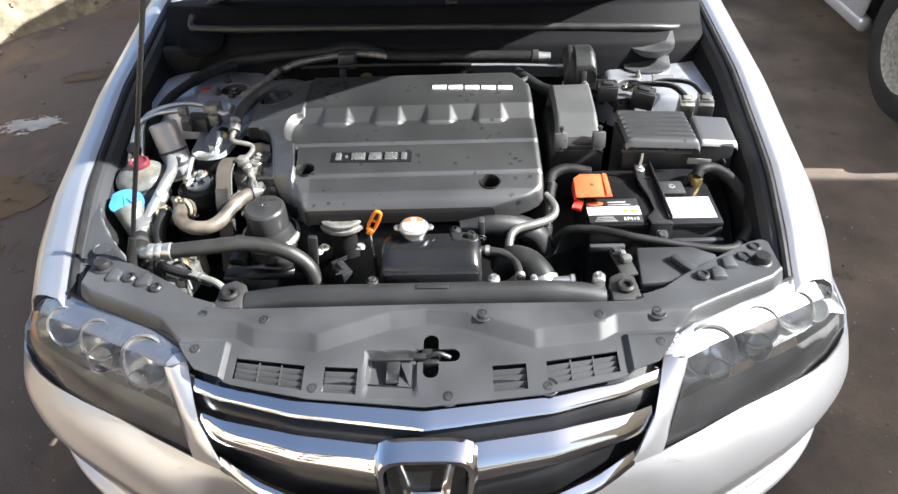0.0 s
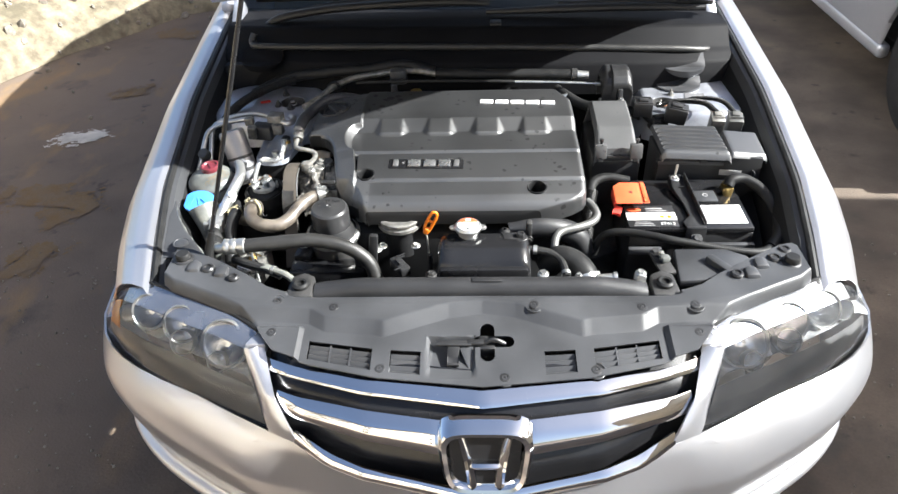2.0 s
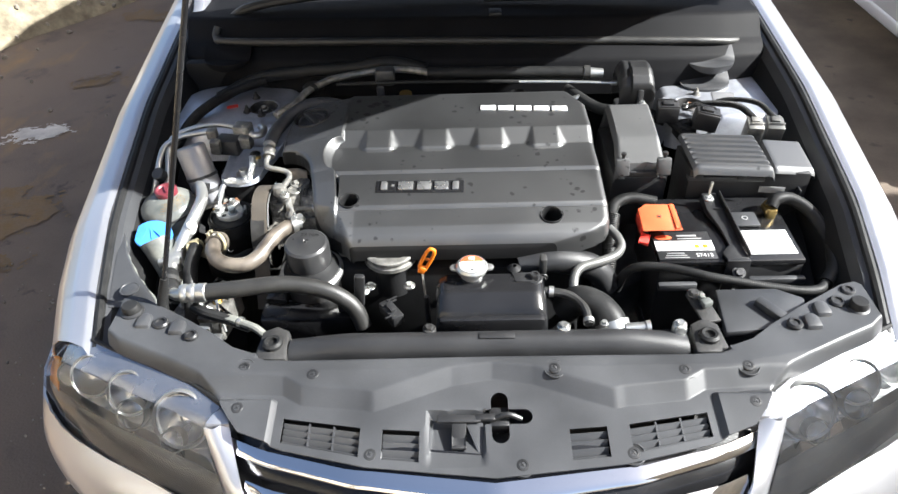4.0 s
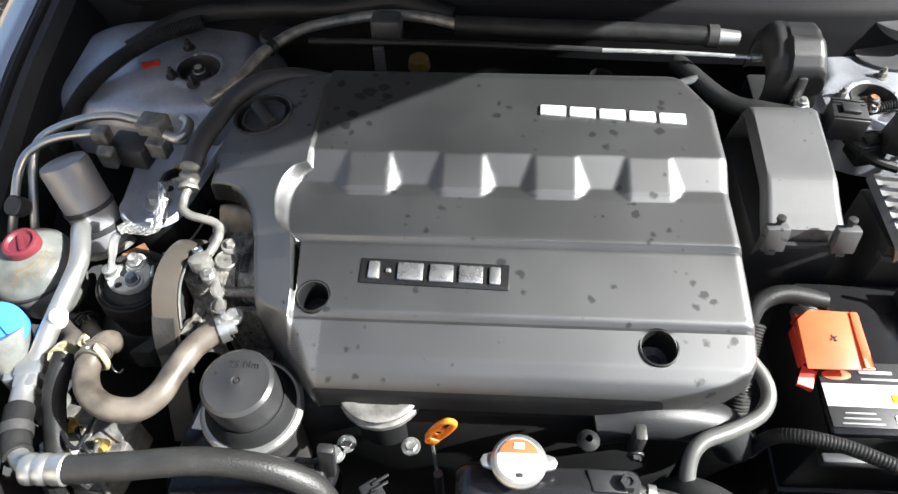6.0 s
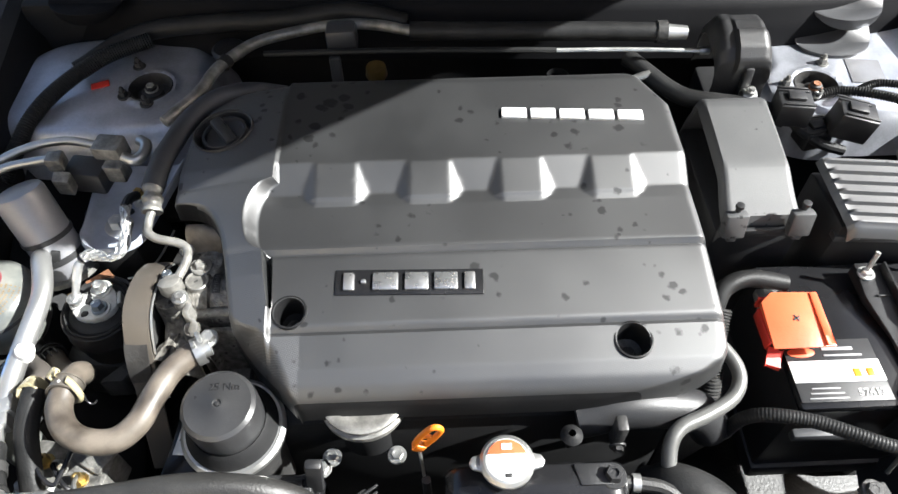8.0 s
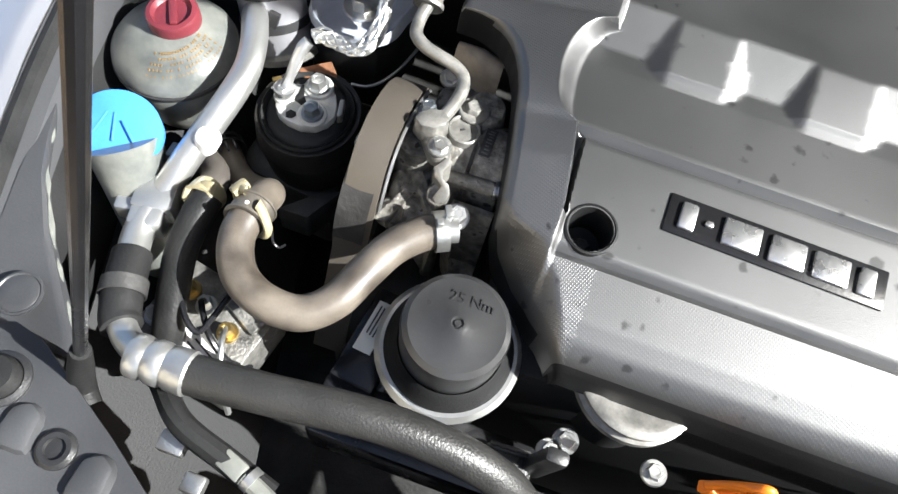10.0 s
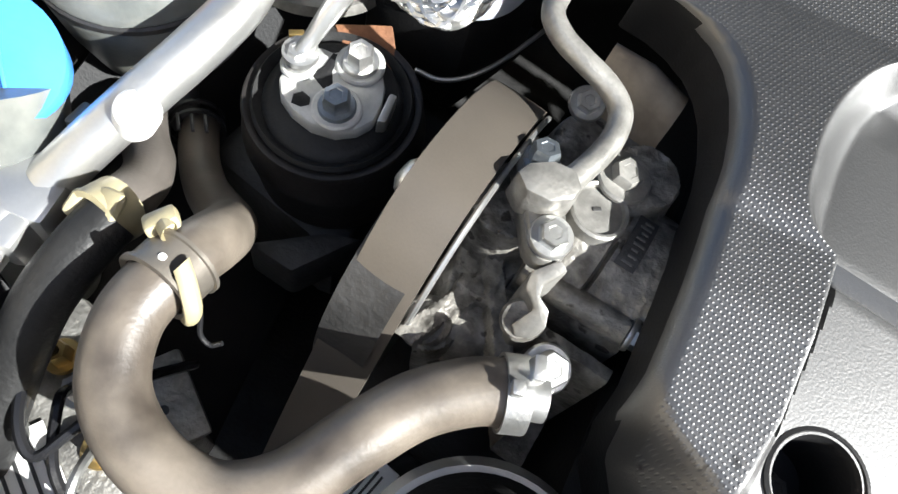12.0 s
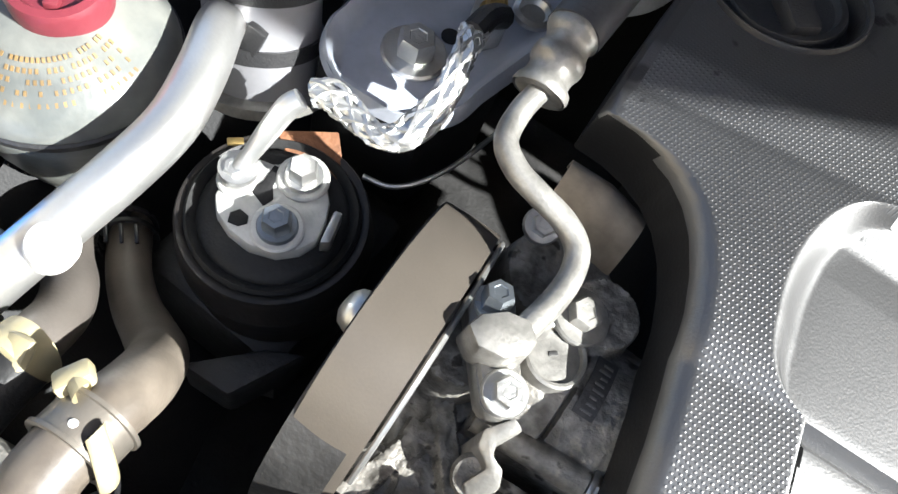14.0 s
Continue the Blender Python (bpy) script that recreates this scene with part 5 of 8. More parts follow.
def build_fuse_box():
    o = thing("fuse_box", (0.50, 1.42, 0.62), "black fuse box with a ribbed lid and a smooth side lid", "fuse box")
    def lid(u, v):
        x = 0.398 + u * 0.150 + 0.010 * (1 - v)
        y = 1.358 + v * 0.108 - u * 0.016
        z = 0.776 + v * 0.014
        e = min(u, 1 - u)
        z -= 0.010 * max(0, 1 - e / 0.05) ** 2 + 0.014 * max(0, 1 - v / 0.12) ** 2
        z += 0.0022 * (1 if (v * 7) % 1 > 0.5 else -1) * (1 if 0.1 < v < 0.95 and e > 0.06 else 0)
        return (x, y, z)
    part("ribbed_lid", grid(30, 56, lid, 0.004), COVER, o, "ribbed black lid")
    def lid2(u, v):
        x = 0.556 + u * 0.086
        y = 1.352 + v * 0.092 + u * 0.006
        z = 0.774 + v * 0.010 - 0.012 * u
        e = min(u, 1 - u)
        z -= 0.008 * max(0, 1 - e / 0.08) ** 2 + 0.010 * max(0, 1 - v / 0.1) ** 2
        return (x, y, z)
    part("side_lid", grid(20, 20, lid2, 0.004), COVER, o, "smooth black side lid")
    part("box_body", prism([(0.405, 1.374), (0.548, 1.366), (0.63, 1.350), (0.632, 1.435), (0.55, 1.455), (0.40, 1.468)], 0.60, 0.762, 0.004), BLACK, o)
    part("box_rim", prism([(0.402, 1.370), (0.549, 1.361), (0.549, 1.376), (0.402, 1.384)], 0.738, 0.748, 0.002), GREY_PLASTIC, o)
    part("data_label", box((0.565, 1.3575, 0.722), (0.048, 0.002, 0.014), 0.0005, (0, 0, -8)), PRINT_PALE, o, "small pale data label")
    b = part("foot_bracket", add(box((0.612, 1.345, 0.715), (0.004, 0.016, 0.034), 0.001), box((0.630, 1.345, 0.698), (0.036, 0.022, 0.004), 0.001), box((0.647, 1.345, 0.715), (0.004, 0.016, 0.034), 0.001)), BLACK, o)
    part("foot_bolt", bolt((0.630, 1.345, 0.700), 0.007), ZINC, b)
    for x in (0.42, 0.50):
        part("lid_latch", box((x, 1.366 - (x - 0.42) * 0.1, 0.757), (0.018, 0.006, 0.018), 0.002), BLACK, o)


def build_battery():
    o = thing("battery", (0.44, 1.275, 0.50), "black car battery with white and red labels and a hold-down bar", "battery")
    part("case", prism([(0.312, 1.172), (0.570, 1.174), (0.572, 1.362), (0.316, 1.362)], 0.515, 0.688, 0.004), BLACK, o, "black battery case")
    part("case_lid", prism([(0.308, 1.166), (0.568, 1.168), (0.570, 1.362), (0.312, 1.362)], 0.690, 0.704, 0.005), BLACK_GLOSS, o, "black battery lid")
    l1 = part("label", box((0.362, 1.213, 0.7050), (0.104, 0.078, 0.0012), 0.0004), BLACK, o, "black, red and white printed label")
    part("label_stripe", box((0.362, 1.211, 0.7060), (0.104, 0.027, 0.0012), 0.0003), WHITE, l1)
    oval = [(0.329 + 0.016 * math.cos(k * 0.3927), 1.2355 + 0.0065 * math.sin(k * 0.3927)) for k in range(16)]
    part("label_oval", prism(oval, 0.7056, 0.7066, 0.0002), ORANGE_RED, l1, "red oval mark")
    part("label_bar", box((0.372, 1.2395, 0.7060), (0.036, 0.004, 0.0012), 0.0003), PRINT_PALE, l1)
    part("label_bar", box((0.376, 1.2310, 0.7060), (0.044, 0.0025, 0.0012), 0.0003), PRINT_PALE, l1)
    part("label_number", lettering("57413", 0.0125, pose(0.392, 1.1835, 0.7062)), WHITE, l1)
    for dy in (0, 0.006, 0.012):
        part("label_line", box((0.342, 1.178 + dy, 0.7060), (0.044 - dy, 0.0016, 0.0012), 0.0002), PRINT_PALE, l1)
    for x, c in ((0.384, AMBER), (0.399, ORANGE)):
        part("warning_mark", box((x, 1.208, 0.7068), (0.008, 0.010, 0.0010), 0.0002), c, l1)
    part("label", box((0.511, 1.218, 0.7050), (0.094, 0.068, 0.0012), 0.0004), WHITE, o, "plain white label, bright in the sun")
    part("vent_cover", box((0.485, 1.282, 0.708), (0.062, 0.042, 0.006), 0.002), GREY_PLASTIC, o, "grey vent cover")
    part("vent_mark", lathe([(0.006, 0), (0.006, 0.001), (0.0042, 0.001), (0.0042, 0)], (0.492, 1.283, 0.7112), sides=20), PRINT_PALE, o)
    n = part("negative_terminal", add(lathe([(0.010, 0), (0.009, 0.018), (0, 0.018)], (0.545, 1.296, 0.704), sides=16), box((0.545, 1.306, 0.714), (0.024, 0.026, 0.012), 0.003)), BRASS, o, "brass negative terminal clamp")
    part("terminal_bolt", bolt((0.545, 1.315, 0.72), 0.006), BRASS, n)
    part("tray", prism([(0.308, 1.165), (0.585, 1.168), (0.585, 1.38), (0.308, 1.38)], 0.50, 0.53, 0.006), BLACK, o, "black battery tray")
    part("tray_lip", box((0.520, 1.158, 0.665), (0.10, 0.012, 0.016), 0.004), GREY_PLASTIC, o)
    part("tray_lip", box((0.345, 1.158, 0.655), (0.07, 0.012, 0.016), 0.004), GREY_PLASTIC, o)
    # hold-down bar across the lid
    plan = [(0.424, 1.345), (0.452, 1.345), (0.458, 1.29), (0.462, 1.215), (0.464, 1.165), (0.425, 1.165), (0.422, 1.182), (0.440, 1.205), (0.437, 1.25), (0.424, 1.30)]
    hb = part("hold_down_bar", prism(plan, 0.7075, 0.7125, 0.0015, tilt=lambda x, y: max(0, y - 1.24) * 0.14), BLACK, o, "black steel hold-down bar")
    part("bar_flange", prism([(0.4545, 1.340), (0.4575, 1.340), (0.4665, 1.168), (0.4635, 1.168)], 0.712, 0.722, 0.001, tilt=lambda x, y: max(0, y - 1.24) * 0.14), BLACK, hb)
    part("bar_foot", prism([(0.424, 1.158), (0.466, 1.158), (0.464, 1.166), (0.426, 1.166)], 0.625, 0.7125, 0.0015), BLACK, hb, "black bar end bent down")
    part("bar_hook", add(box((0.445, 1.300, 0.722), (0.016, 0.003, 0.003), 0.001), box((0.452, 1.304, 0.722), (0.003, 0.010, 0.003), 0.001)), BLACK, hb)
    part("hold_down_stud", tube([(0.434, 1.328, 0.715), (0.435, 1.333, 0.735), (0.438, 1.338, 0.757)], 0.003, 8), ZINC, hb)
    part("hold_down_nut", bolt((0.434, 1.330, 0.7245), 0.007), ZINC, hb, "zinc nut")
    part("hold_down_hook", tube([(0.443, 1.148, 0.655), (0.441, 1.138, 0.632), (0.437, 1.130, 0.60)], 0.0025, 8), ZINC, hb)
    part("hold_down_screw", bolt((0.446, 1.152, 0.690), 0.008, (0, -0.6, 1)), BLACK, hb)
    # flip-up terminal cover with its cable
    c = thing("terminal_cover", (0.30, 1.262, 0.704), "orange-red plastic flip cover over the positive battery terminal", "terminal cover")
    lean = lambda x, y: (y - 1.26) * 0.1
    part("cover_plate", prism([(0.276, 1.222), (0.348, 1.223), (0.346, 1.292), (0.292, 1.294), (0.277, 1.281)], 0.7325, 0.7385, 0.0025, tilt=lean), ORANGE_RED, c)
    part("cover_flap", prism([(0.337, 1.2235), (0.346, 1.2240), (0.344, 1.291), (0.336, 1.291)], 0.7380, 0.7405, 0.001, tilt=lean), ORANGE_RED, c)
    part("cover_skirt", add(box((0.2765, 1.255, 0.724), (0.004, 0.046, 0.018), 0.001), box((0.31, 1.2915, 0.724), (0.06, 0.004, 0.018), 0.001)), RED, c)
    part("cover_tab", prism([(0.268, 1.212), (0.284, 1.206), (0.292, 1.226), (0.276, 1.232)], 0.718, 0.724, 0.002, tilt=lambda x, y: (y - 1.23) * 0.6), RED, c, "deep red side tab")
    part("cover_cross", add(box((0.312, 1.259, 0.7388), (0.009, 0.0022, 0.001), 0.0002, (0, 0, 30)), box((0.312, 1.259, 0.7388), (0.0022, 0.009, 0.001), 0.0002, (0, 0, 30))), DARK_METAL, c)
    part("positive_clamp", box((0.30, 1.300, 0.712), (0.026, 0.03, 0.014), 0.003), ZINC, c)
    c.location += Vector((0.013, 0.008, -0.007))
    # cables
    solo("positive_cable", add(tube([(0.33, 1.318, 0.728), (0.285, 1.322, 0.735), (0.255, 1.312, 0.733), (0.243, 1.296, 0.720), (0.238, 1.275, 0.690), (0.235, 1.25, 0.65)], 0.011, 12, 6)), RUBBER, "thick black taped positive battery cable", "cable")
    solo("ribbed_conduit", tube([(0.246, 1.29, 0.722), (0.240, 1.270, 0.705), (0.236, 1.245, 0.680), (0.232, 1.22, 0.66), (0.226, 1.19, 0.62)], 0.013, 14, 6, ripple=0.0009), RUBBER_GREY, "grey ribbed wiring conduit beside the engine cover", "conduit")
    solo("negative_cable", tube([(0.545, 1.302, 0.722), (0.556, 1.312, 0.732), (0.585, 1.315, 0.730), (0.618, 1.29, 0.715), (0.632, 1.235, 0.695), (0.617, 1.165, 0.690), (0.590, 1.128, 0.684)], 0.012, 12, 8), RUBBER, "thick black negative battery cable in a loop", "cable")
    solo("corrugated_loom", tube([(0.590, 1.128, 0.684), (0.565, 1.102, 0.694), (0.530, 1.093, 0.700), (0.480, 1.099, 0.704), (0.430, 1.108, 0.709), (0.385, 1.118, 0.712), (0.350, 1.134, 0.711), (0.315, 1.152, 0.706), (0.276, 1.164, 0.699), (0.252, 1.170, 0.68), (0.24, 1.17, 0.64)], 0.0080, 14, 30, ripple=0.0002), RUBBER, "black corrugated wiring loom running in front of the battery", "wiring loom")


def build_rear_pipes():
    o = thing("master_cylinder_reservoir", (0.34, 1.62, 0.76), "dark grey plastic cover over the brake fluid reservoir", "brake reservoir")
    def hood(u, v):
        x = 0.296 + 0.076 * u
        t = [(1.588, 0.745), (1.590, 0.800), (1.594, 0.822), (1.606, 0.836), (1.625, 0.846), (1.650, 0.850), (1.668, 0.846), (1.680, 0.83), (1.684, 0.76)]
        k = v * (len(t) - 1)
        i = min(int(k), len(t) - 2)
        y, z = [t[i][j] + (t[i + 1][j] - t[i][j]) * (k - i) for j in (0, 1)]
        # a moulded step runs round the far half of the cap
        w = min(1, max(0, (u - 0.30) / 0.05)) * min(1, max(0, (z - 0.800) / 0.01))
        y -= 0.006 * w
        z += 0.006 * w * (1 if v < 0.55 else 0.4)
        e = min(u, 1 - u) / 0.22
        if e < 1:
            z = 0.745 + (z - 0.745) * (0.72 + 0.28 * math.sqrt(max(0, 1 - (1 - e) ** 2)))
        return (x + 0.012 * (y - 1.63), y, z)
    part("body", grid(40, 40, hood, 0.003), BLACK, o)
    part("ridge", box((0.340, 1.5855, 0.785), (0.014, 0.012, 0.060), 0.004, (-6, 0, 0)), BLACK, o)
    part("base", prism([(0.300, 1.595), (0.366, 1.595), (0.366, 1.678), (0.302, 1.678)], 0.70, 0.75, 0.006), BLACK, o)
    o.location += Vector((0.012, 0.034, -0.006))
    p = thing("coolant_pipe", (-0.1, 1.70, 0.78), "aluminium pipe with a black insulated section behind the engine", "pipe")
    part("insulation", tube([(-0.115, 1.718, 0.815), (0.0, 1.712, 0.815), (0.14, 1.708, 0.814), (0.238, 1.704, 0.812)], 0.0135, 14, 5), RUBBER, p, "black insulated sleeve")
    part("pipe_end", tube([(0.234, 1.704, 0.812), (0.256, 1.703, 0.812), (0.282, 1.702, 0.811)], [0.012, 0.0115, 0.010], 14, 4), ALU, p, "bright pipe end")
    part("pipe_band", band((0.246, 1.704, 0.812), (1, -0.05, 0), 0.0145, 0.014), DARK_METAL, p)
    part("bare_pipe", tube([(-0.110, 1.718, 0.815), (-0.17, 1.732, 0.818), (-0.23, 1.742, 0.812), (-0.29, 1.728, 0.810), (-0.335, 1.708, 0.810), (-0.368, 1.672, 0.810), (-0.384, 1.640, 0.812), (-0.396, 1.600, 0.812), (-0.416, 1.566, 0.812), (-0.432, 1.545, 0.810)], 0.0080, 12, 6), ALU_DULL, p, "bare aluminium pipe")
    part("sleeve", band((-0.372, 1.664, 0.810), (0.35, 0.9, 0), 0.0085, 0.012), RUBBER, p)
    q = thing("throttle_cable", (0, 1.66, 0.80), "black cable with a bare steel end across the engine's rear", "cable")
    part("outer", tube([(-0.32, 1.678, 0.812), (-0.15, 1.674, 0.815), (0.0, 1.670, 0.814), (0.09, 1.668, 0.812)], 0.0042, 8, 5), RUBBER, q)
    part("inner", tube([(0.09, 1.668, 0.812), (0.19, 1.672, 0.807), (0.302, 1.672, 0.801)], 0.0032, 8, 4), ZINC, q)
    part("ferrule", lathe([(0.0055, 0), (0.0055, 0.014), (0, 0.014)], (0.296, 1.672, 0.801), (1, 0, 0), 12), ZINC, q)
    b = thing("pipe_bracket", (-0.21, 1.70, 0.74), "dark plastic bracket that clips over the rear pipe", "bracket")
    part("saddle", box((-0.212, 1.708, 0.815), (0.044, 0.034, 0.040), 0.008), GREY_PLASTIC, b)
    part("leg", box((-0.222, 1.676, 0.775), (0.016, 0.010, 0.06), 0.003), GREY_PLASTIC, b)
    part("spring_clip", lathe([(0.014, 0), (0.016, 0.004), (0.014, 0.018), (0.009, 0.018), (0, 0.016)], (-0.165, 1.672, 0.772), sides=20), BRASS, b)
    s = thing("rear_bracket", (0.12, 1.66, 0.72), "bare steel lifting bracket behind the engine cover", "bracket")
    part("plate", prism([(0.085, 1.630), (0.150, 1.632), (0.142, 1.650), (0.087, 1.648)], 0.765, 0.777, 0.002), ZINC, s)
    part("arm", tube([(0.14, 1.642, 0.775), (0.19, 1.645, 0.772), (0.225, 1.652, 0.780)], 0.006, 8, 3), ZINC, s)
    solo("coolant_hose", tube([(-0.60, 1.70, 0.775), (-0.52, 1.765, 0.79), (-0.40, 1.765, 0.805), (-0.30, 1.755, 0.815), (-0.2, 1.757, 0.825), (-0.12, 1.745, 0.81)], 0.014, 12, 6), RUBBER, "black hose along the bulkhead", "hose")
    solo("expansion_cap", lathe([(0.024, 0), (0.026, 0.008), (0.022, 0.012), (0.008, 0.013), (0, 0.013)], (-0.385, 1.735, 0.772), sides=24), BLACK, "black reservoir cap with a yellow mark", "cap")
    solo("clutch_hose", tube([(0.20, 1.69, 0.78), (0.26, 1.62, 0.768), (0.31, 1.595, 0.772), (0.36, 1.585, 0.770), (0.40, 1.57, 0.76)], 0.013, 12, 6), RUBBER, "black hose with a clip beside the brake reservoir", "hose")
    c = thing("hose_joint", (0.365, 1.585, 0.76), "bright steel clip joint on the hose", "hose joint")
    part("sleeve", lathe([(0.0132, -0.010), (0.0150, -0.009), (0.0150, 0.009), (0.0132, 0.010)], (0.352, 1.598, 0.772), (1, -0.2, 0), 18), ZINC, c)
    part("screw", bolt((0.352, 1.596, 0.788), 0.005), ZINC, c)


def connector(name, at, size, turn, label, material=None):
    o = thing(name, (at[0], at[1], at[2] - size[2] / 2), label, "connector", "electrical connectors")
    m = material or BLACK
    part("housing", box(at, size, 0.003, turn), m, o)
    part("latch", box((at[0], at[1], at[2] + size[2] / 2 + 0.002), (size[0] * 0.5, size[1] * 0.4, 0.006), 0.0015, turn), m, o)
    for k in (-0.4, 0.3, 0.45):
        part("rib", box((at[0], at[1] + size[1] * k, at[2] + size[2] / 2 + 0.001), (size[0] * 0.9, 0.003, 0.003), 0.0008, turn), m, o)
    return o


def build_right_rear():
    connector("relay", (0.400, 1.566, 0.784), (0.045, 0.040, 0.036), (0, 0, -8), "black relay block beside the strut tower")
    connector("relay", (0.478, 1.546, 0.776), (0.050, 0.042, 0.040), (0, 8, -14), "black relay block beside the strut tower")
    connector("sensor_plug", (0.440, 1.555, 0.745), (0.04, 0.035, 0.03), (0, 0, 12), "black sensor plug with a metal spring")
    connector("grey_plug", (0.562, 1.500, 0.762), (0.032, 0.034, 0.066), (14, 0, -6), "pale grey wiring plug in front of the strut tower", ALU_DULL)
    connector("grey_plug", (0.606, 1.506, 0.758), (0.034, 0.036, 0.066), (14, 0, -8), "grey wiring plug in front of the strut tower", PIPE_GREY)
    solo("wiring_loom", tube([(0.44, 1.595, 0.775), (0.475, 1.60, 0.782), (0.515, 1.580, 0.792), (0.545, 1.550, 0.800), (0.562, 1.506, 0.796)], 0.0065, 10, 6, ripple=0.0006), RUBBER, "black corrugated wiring between the plugs", "wiring loom")
    solo("wiring_loom", tube([(0.50, 1.60, 0.778), (0.54, 1.61, 0.785), (0.590, 1.575, 0.795), (0.606, 1.512, 0.792)], 0.0055, 10, 6, ripple=0.0006), RUBBER, "black corrugated wiring between the plugs", "wiring loom")
    solo("wiring_loom", tube([(0.40, 1.60, 0.765), (0.415, 1.56, 0.755), (0.44, 1.53, 0.75), (0.47, 1.52, 0.745)], 0.007, 10, 6), RUBBER, "black taped wiring between the relays", "wiring loom")
    o = thing("sensor_clip", (0.455, 1.60, 0.76), "small bright metal clip beside the relays", "clip")
    part("spring", tube([(0.445 + 0.004 * math.cos(k), 1.592 + 0.004 * math.sin(k), 0.775 + 0.0012 * k) for k in range(14)], 0.0014, 6, 3), ZINC, o)
    solo("data_sticker", box((0.556, 1.672, 0.7565), (0.05, 0.055, 0.0010), 0.0004, (0, 0, -8)), mat("faded_film", (0.22, 0.22, 0.23), 0.2, 0.2, 0.1, 30, 0, 300), "faded grey sticker on the strut tower", "sticker")


def build_front_middle():
    # plastic coolant header with filler cap
    o = thing("coolant_header", (0.0, 1.06, 0.66), "black plastic coolant header tank", "header tank")
    def shell(u, v):
        x = -0.086 + 0.182 * u
        t = [(1.012, 0.66), (1.014, 0.69), (1.020, 0.708), (1.032, 0.728), (1.045, 0.736), (1.060, 0.743), (1.085, 0.747), (1.102, 0.745), (1.108, 0.730), (1.108, 0.69)]
        k = v * (len(t) - 1)
        i = min(int(k), len(t) - 2)
        y, z = [t[i][j] + (t[i + 1][j] - t[i][j]) * (k - i) for j in (0, 1)]
        e = min(u, 1 - u) / 0.13
        if e < 1:
            z = 0.66 + (z - 0.66) * (0.74 + 0.26 * math.sqrt(1 - (1 - e) ** 2))
        return (x, y, z)
    part("tank", grid(36, 30, shell, 0.003), BLACK_GLOSS, o)
    part("tank_end", box((0.005, 1.06, 0.69), (0.176, 0.088, 0.06), 0.01), BLACK_GLOSS, o)
    part("filler_neck", lathe([(0.019, -0.03), (0.019, 0.0), (0.024, 0.002), (0.024, 0.005), (0.018, 0.006)], (-0.026, 1.098, 0.755), sides=28), ALU, o)
    part("tank_screw", bolt((0.078, 1.087, 0.744), 0.009, h=0.012, recess=True), BLACK, o)
    part("tank_recess", prism([(0.045, 1.078), (0.078, 1.078), (0.078, 1.100), (0.040, 1.100)], 0.742, 0.7485, 0.002), BLACK, o)
    c = part("filler_cap", lathe([(0.0255, 0.0), (0.0265, 0.003), (0.0265, 0.007), (0.0235, 0.011), (0.021, 0.0115)], (-0.026, 1.098, 0.759), sides=36), ALU, o, "bright metal filler cap with a red and white disc")
    part("disc", lathe([(0.021, 0.0112), (0.018, 0.0125), (0, 0.0132)], (-0.026, 1.098, 0.759), sides=36), WHITE, c, "white warning disc")
    pts = [(-0.026 + 0.0195 * math.cos(a), 1.098 + 0.0195 * math.sin(a)) for a in [radians(k) for k in range(15, 166, 10)]]
    part("disc_red", prism(pts, 0.7705, 0.7722, 0.0002), ORANGE_RED, c, "red half of the warning disc")
    part("disc_mark", box((-0.026, 1.110, 0.7726), (0.010, 0.006, 0.0008), 0.0002), WHITE, c)
    part("disc_mark", box((-0.026, 1.082, 0.7716), (0.007, 0.004, 0.0008), 0.0002), PRINT, c)
    for s in (-1, 1):
        part("ear", prism([(-0.026 + s * 0.020, 1.088), (-0.026 + s * 0.034, 1.092), (-0.026 + s * 0.037, 1.098), (-0.026 + s * 0.034, 1.104), (-0.026 + s * 0.020, 1.108)][::s], 0.760, 0.765, 0.0015), ALU, c, "pressing ear")
    # dipstick
    d = thing("dipstick", (-0.107, 1.135, 0.65), "orange plastic dipstick handle on a steel wire", "dipstick")
    loop = [(-0.1160, 1.131, 0.737), (-0.1130, 1.131, 0.729), (-0.1060, 1.131, 0.732), (-0.0930, 1.130, 0.757), (-0.0885, 1.130, 0.771), (-0.0930, 1.130, 0.777), (-0.1000, 1.130, 0.773), (-0.1105, 1.131, 0.752), (-0.1160, 1.131, 0.737)]
    part("handle", tube(loop, 0.0032, 10, 5), ORANGE, d)
    part("inner_bar", tube([(-0.0985, 1.1305, 0.7535), (-0.1060, 1.1305, 0.7560), (-0.1095, 1.131, 0.7535)], 0.0026, 8, 4), ORANGE, d)
    part("grip", box((-0.1115, 1.131, 0.731), (0.012, 0.009, 0.014), 0.002, (0, 30, 0)), ORANGE, d)
    part("wire", tube([(-0.112, 1.130, 0.728), (-0.109, 1.120, 0.70), (-0.106, 1.112, 0.62)], 0.002, 6, 4), ZINC, d)
    part("tube", tube([(-0.106, 1.112, 0.685), (-0.104, 1.108, 0.60)], 0.005, 8, 2), BLACK, d)
    # throttle flange ring under the cover's front edge
    t = thing("intake_flange", (-0.17, 1.165, 0.66), "round cast aluminium flange below the engine cover's front edge", "flange")
